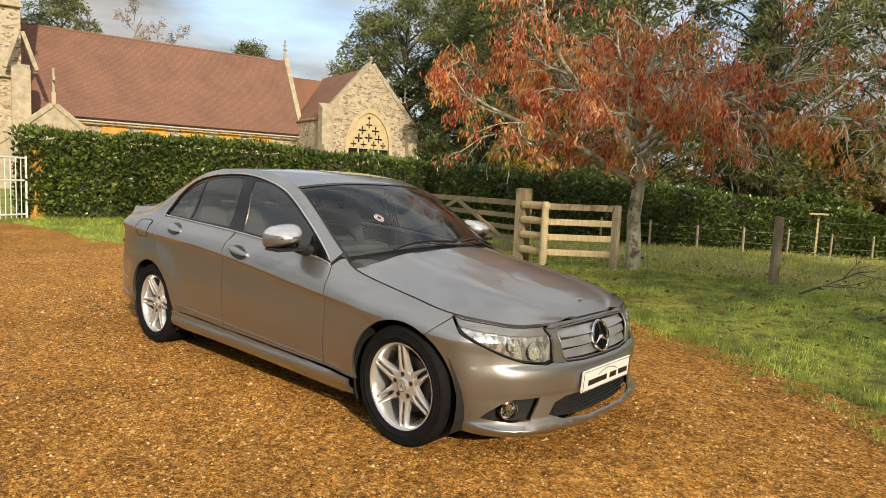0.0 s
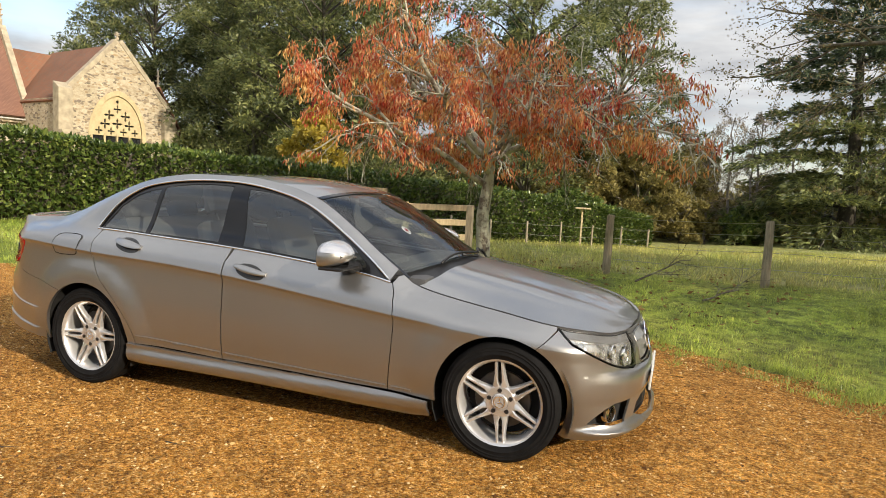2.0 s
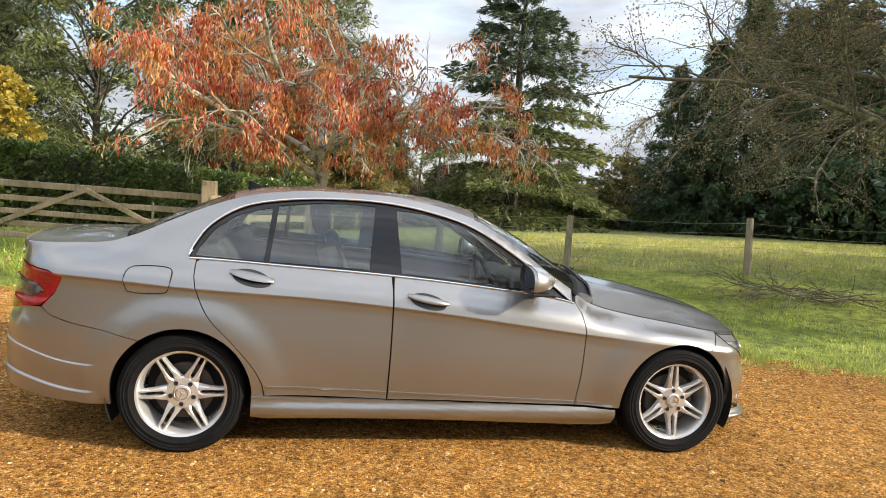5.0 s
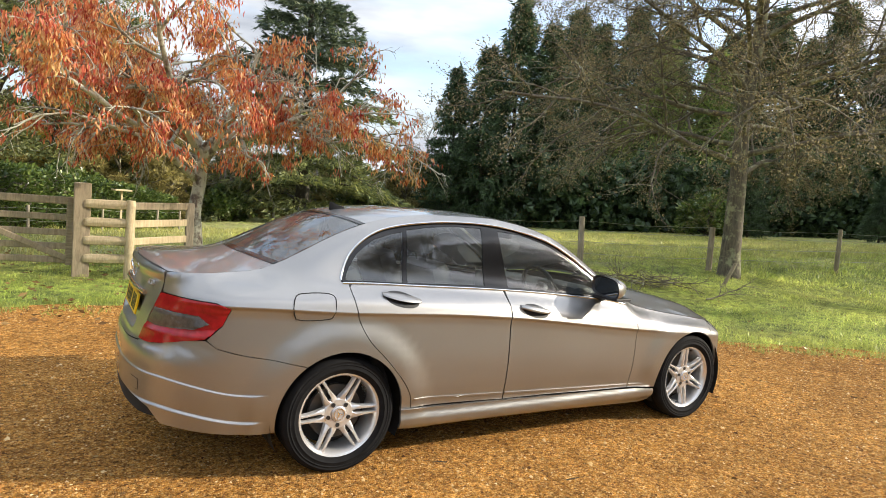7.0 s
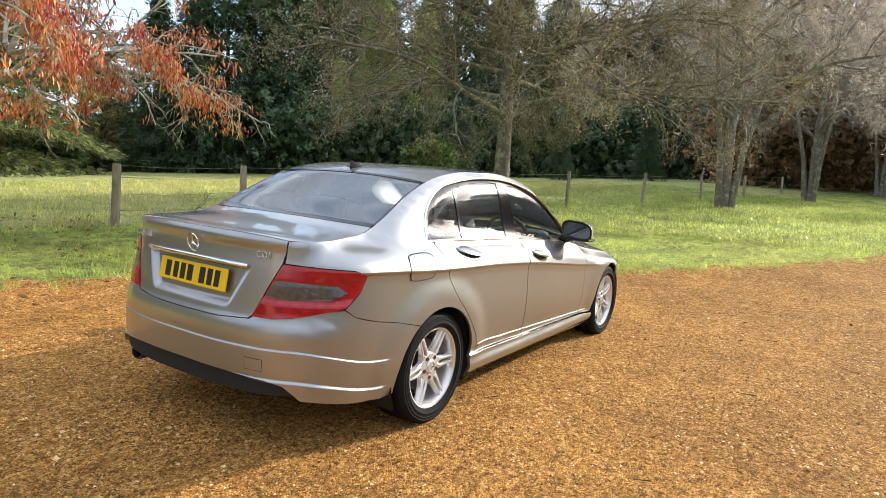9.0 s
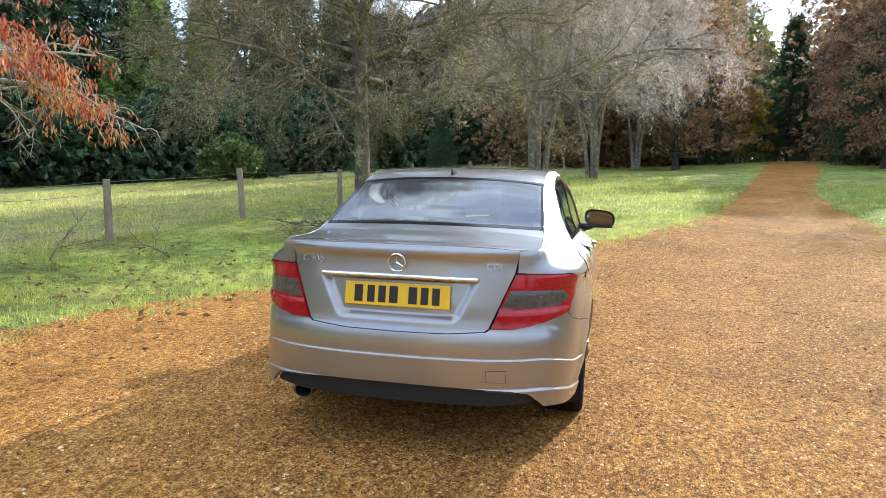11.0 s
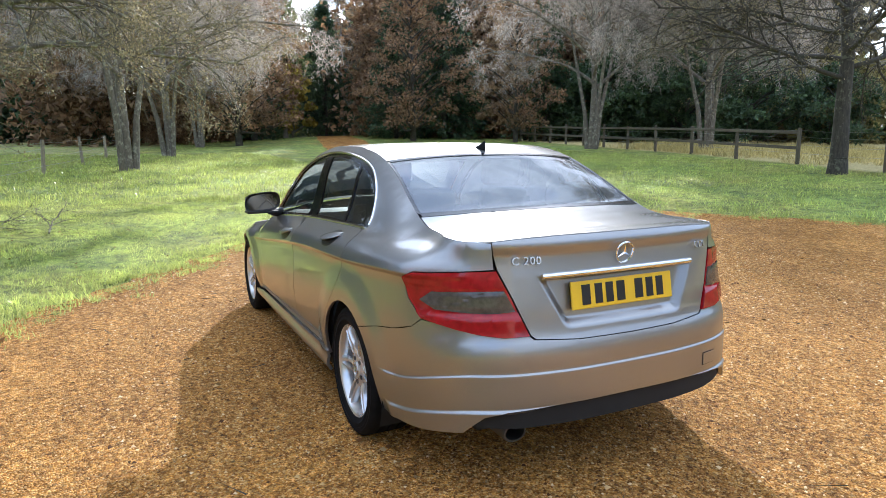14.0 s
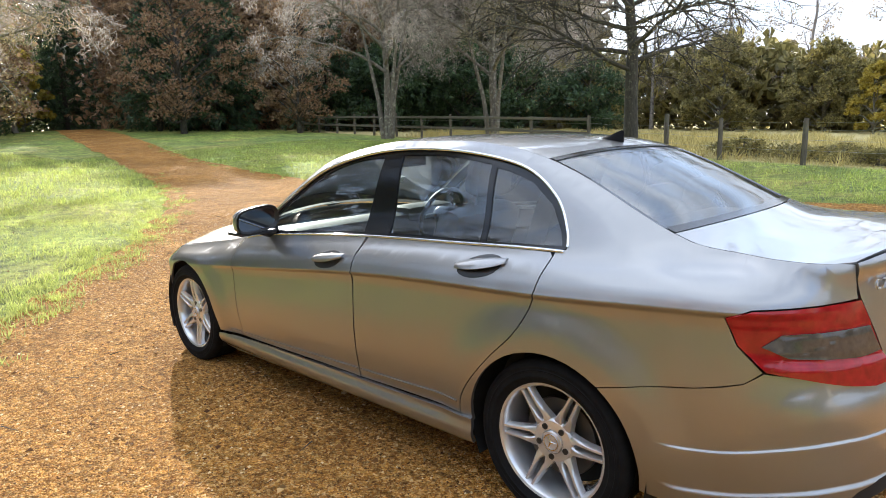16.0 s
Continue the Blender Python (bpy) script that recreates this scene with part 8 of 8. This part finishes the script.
def build_rear(body):
    lamp = LAMP_REAR
    # bumper
    lo = grow_out(lamp, 0.003)
    upper = [(-1.593, 0.597), (-1.75, 0.6365), (-1.90, 0.6625), (s_x(-2.03), 0.6985), (lo[8][0] + 0.004, lo[8][1] - 0.005), lo[7], lo[6], (s_rear(0.458), 0.6865), (s_rear(0.44), 0.6725), (s_rear(0.25), 0.6595), (S_TAIL, 0.6565)]
    low = [(S_TAIL, 0.415), (s_rear(0.3), 0.412), (s_rear(0.55), 0.402), (s_rear(0.63), 0.385), (s_rear(0.675), 0.345), (s_rear(0.70), 0.318), (s_x(-2.10), 0.285), (-1.90, 0.262), (-1.79, 0.25), (-1.735, 0.252)]
    ridge = lambda s: 0.545 - 0.085 * ease(-2.35, -1.85, s)

    def press(s, z):
        k = ease(-1.78, -1.86, s)
        r = ridge(s)
        return k * (0.007 * ease(r + 0.005, r - 0.003, z) + 0.010 * ease(r - 0.134, r - 0.148, z))
    panel("rear_bumper", upper + low + arc(-1.38, 0.315, 0.352, 190, 127.5, 12), PAINT, body, both=True, step=0.03, shape=press, depth=0.02,
          line=ridge, dense=(-0.165, -0.15, -0.146, -0.142, -0.138, -0.132, -0.12, -0.03, -0.012, -0.004, -0.001, 0.002, 0.006, 0.014, 0.03))
    dif = [(S_TAIL, 0.412), (s_rear(0.3), 0.409), (s_rear(0.55), 0.399), (s_rear(0.63), 0.382), (s_rear(0.67), 0.345), (s_rear(0.66), 0.335), (s_rear(0.5), 0.325), (S_TAIL, 0.325)]
    panel("diffuser", dif, UNDERSIDE, body, lift=-0.006, both=True, depth=0.05, label="black plastic lower rear bumper insert")
    bm = bmesh.new()
    box(bm, -2.22, -1.75, -0.62, 0.62, 0.29, 0.36, 0.02)
    part("rear_undertray", bm, UNDERSIDE, body)
    # tow-eye cover on the right half
    tow = [(s_rear(0.44), 0.445), (s_rear(0.53), 0.443), (s_rear(0.53), 0.495), (s_rear(0.44), 0.497)]
    panel("towing_cover_joint", grow_out(tow, 0.0025), UNDERSIDE, body, lift=0.001, side=-1, depth=0.0, shape=press)
    panel("towing_cover", tow, PAINT, body, lift=0.003, side=-1, depth=0.003, shape=press)
    # boot lid
    boot = empty("boot_lid")
    boot.parent = body
    face = [(S_TAIL, 0.660), (s_rear(0.25), 0.663), (s_rear(0.43), 0.676), (s_rear(0.450), 0.69), (s_rear(0.519), 0.83), (s_rear(0.580), 0.942), (s_rear(0.597), 1.0), (s_rear(0.602), 1.046), (s_rear(0.5), 1.054), (s_rear(0.3), 1.061), (S_TAIL, 1.062)]

    def recess(s, z):
        y = plan_at(s)[1]
        half = 0.285 + (z - 0.715) * 0.55
        return -0.03 * ease(half + 0.026, half - 0.022, y) * ease(0.702, 0.742, z) * ease(0.914, 0.886, z) + 0.008 * ease(0.985, 1.03, z)
    panel("boot_face", face, PAINT, boot, both=True, step=0.0065, shape=recess)
    bm = bmesh.new()
    p = [skin(s_rear(y), 0.913 - 0.004 * (y / 0.4) ** 2, 0.006) for y in np.linspace(0, 0.395, 10)]
    strip(bm, [(q.x, -q.y, q.z) for q in p[::-1]] + [tuple(q) for q in p[1:]], 0.0125, 8)
    part("boot_chrome", bm, CHROME, boot, "chrome strip over the number plate", True, 60)
    ring_emblem("boot_emblem", 0.042, 0.0045, boot, Matrix.Translation(skin(S_TAIL, 0.978, 0.014)) @ pose(0, 0, 0, 0, 0, 90) @ pose(0, 0, 0, -10, 0, 0))
    for text, y, w in (("C 200", 0.46, 0.044), ("CDI", -0.475, 0.042)):
        p = skin(s_rear(abs(y)), 0.972, 0.010)
        a, b = skin(s_rear(abs(y) - 0.05), 0.972), skin(s_rear(abs(y) + 0.05), 0.972)
        yaw = math.degrees(math.atan2(abs(b.x - a.x), abs(b.y - a.y)))
        lettering("badge_letters", text, w, boot, pose(p.x, math.copysign(p.y, y), p.z, 80, 0, -90 + math.copysign(yaw, -y)), ALLOY, 0.003)
    # plate with bars
    bm = bmesh.new()
    box(bm, -0.010, 0, -0.26, 0.26, -0.0555, 0.0555, 0.004)
    pl = part("rear_plate", bm, PLATE_YELLOW, body, "yellow number plate with black bars")
    q = skin(S_TAIL, 0.815, -0.020)
    pl.matrix_basis = pose(q.x, 0, 0.822, 0, 10, 0)
    for y0, y1 in ((0.215, 0.165), (0.15, 0.105), (0.095, 0.05), (0.04, -0.01), (-0.055, -0.105), (-0.115, -0.16), (-0.17, -0.215)):
        bm = bmesh.new()
        box(bm, -0.0115, -0.0098, y1 + 0.004, y0 - 0.004, -0.040, 0.040, 0)
        part("plate_bar", bm, INK, pl, "black bar where a character stands")
    # tail lamps
    for sd in (1, -1):
        tl = empty("tail_lamp")
        tl.parent = body
        panel("lamp_body", slim(lamp, 0.001), LAMP_RED, tl, lift=0.004, side=sd, depth=0.02, step=0.02, shape=lambda s, z: 0.007 * ease(0.775, 0.76, z) - 0.004 * ease(0.77, 0.782, z) * ease(0.872, 0.86, z), label="red tail lamp lens")
        smoke = [(s_x(-2.07), 0.815), (s_x(-2.12), 0.852), (s_rear(0.62), 0.862), (s_rear(0.555), 0.862), (s_rear(0.512), 0.785), (s_rear(0.60), 0.778), (s_x(-2.14), 0.785)]
        panel("lamp_window", smoke, LAMP_SMOKE, tl, lift=0.0055, side=sd, depth=0.004, step=0.02, shape=lambda s, z: 0.0008 * math.sin(z * 420), label="smoked reversing and indicator lens")
    # exhaust
    bm = bmesh.new()
    lathe(bm, [(0.034, 0.0), (0.040, 0.0), (0.042, 0.004), (0.042, 0.14), (0.036, 0.14), (0.035, 0.004)], 24)
    o = part("exhaust_pipe", bm, DISC, body, "dark oval exhaust tail pipe", True, 30)
    o.matrix_basis = pose(-2.31, 0.50, 0.300, 0, 0, -90) @ Matrix.Diagonal((1.25, 1, 0.9, 1))


def build_cabin(car):
    cab = empty("cabin")
    cab.parent = car
    bm = bmesh.new()
    box(bm, 0.62, 0.90, -0.70, 0.70, 0.60, 0.90, 0.05)
    box(bm, 0.42, 0.68, -0.70, 0.70, 0.72, 0.925, 0.06)
    box(bm, 0.40, 0.60, -0.62, -0.18, 0.86, 0.965, 0.05)
    part("dashboard", bm, DASH, cab, "dark moulded dashboard", True, 50)
    bm = bmesh.new()
    strip(bm, [(0.0, 0.185 * math.cos(2 * math.pi * k / 28), 0.185 * math.sin(2 * math.pi * k / 28)) for k in range(28)], 0.016, 8, True)
    for a in (0, 180, 270):
        strip(bm, [(0.02, 0, 0), (0, 0.18 * math.cos(radians(a)), 0.18 * math.sin(radians(a)))], 0.016, 6)
    bmesh.ops.create_uvsphere(bm, u_segments=14, v_segments=8, radius=0.06)
    o = part("steering_wheel", bm, BLACK_TRIM, cab, "dark steering wheel", True, 60)
    o.matrix_basis = pose(0.30, -0.38, 0.90, 0, -22, 0)
    for y in (0.38, -0.38):
        st = part("front_seat", seat_mesh(), CLOTH, cab, "charcoal front seat", True, 50)
        st.matrix_basis = pose(-0.25, y, 0.36)
    bm = bmesh.new()
    box(bm, -1.15, -0.62, -0.68, 0.68, 0.38, 0.62, 0.06)
    m = pose(-1.12, 0, 0.60, 0, -25, 0)
    box(bm, -0.09, 0.09, -0.68, 0.68, 0.0, 0.52, 0.06, m)
    part("rear_bench", bm, CLOTH, cab, "charcoal rear bench", True, 50)
    for y in (0.42, 0.0, -0.42):
        bm = bmesh.new()
        box(bm, -0.05, 0.05, -0.13, 0.13, 0.0, 0.13, 0.045, pose(-1.36, y, 1.07, 0, -18, 0))
        part("head_rest", bm, CLOTH, cab, "", True, 60)
    bm = bmesh.new()
    box(bm, -1.74, -1.36, -0.60, 0.60, 1.0, 1.04, 0.015)
    part("parcel_shelf", bm, DASH, cab)
    bm = bmesh.new()
    box(bm, 0.17, 0.20, -0.12, 0.12, 1.24, 1.30, 0.012)
    part("interior_mirror", bm, BLACK_TRIM, cab)
    bm = bmesh.new()
    lathe(bm, [(0.036, 0.0), (0.036, 0.0015), (0, 0.0015)], 24)
    p = crown(0.50, -0.45, -0.012)
    o = part("windscreen_sticker", bm, PLATE_WHITE, cab, "round white sticker inside the windscreen")
    o.matrix_basis = Matrix.Translation(p) @ pose(0, 0, 0, 0, 0, -90) @ pose(0, 0, 0, 55, 0, 0)
    for nm, ra, rb, ink in (("sticker_ring", 0.031, 0.025, GREY_INK), ("sticker_centre", 0.016, 0.0, LAMP_RED)):
        bm = bmesh.new()
        lathe(bm, [(ra, 0.0016), (ra, 0.0026), (rb, 0.0026)], 24)
        part(nm, bm, ink, o)
    # headlining
    top("headlining", 0.14, -1.19, plain("headlining_cloth", (0.35, 0.34, 0.32), 0.9), cab, 0.97, lift=-0.03, depth=0.0, n=12, m=12)


def seat_mesh():
    bm = bmesh.new()
    box(bm, -0.25, 0.27, -0.25, 0.25, 0.10, 0.26, 0.06)
    box(bm, -0.07, 0.07, -0.24, 0.24, 0.0, 0.60, 0.06, pose(-0.24, 0, 0.18, 0, -20, 0))
    box(bm, -0.05, 0.05, -0.13, 0.13, 0.0, 0.19, 0.05, pose(-0.46, 0, 0.79, 0, -14, 0))
    strip(bm, [(-0.44, 0.06, 0.72), (-0.47, 0.06, 0.83)], 0.008, 6)
    strip(bm, [(-0.44, -0.06, 0.72), (-0.47, -0.06, 0.83)], 0.008, 6)
    return bm


build_car()
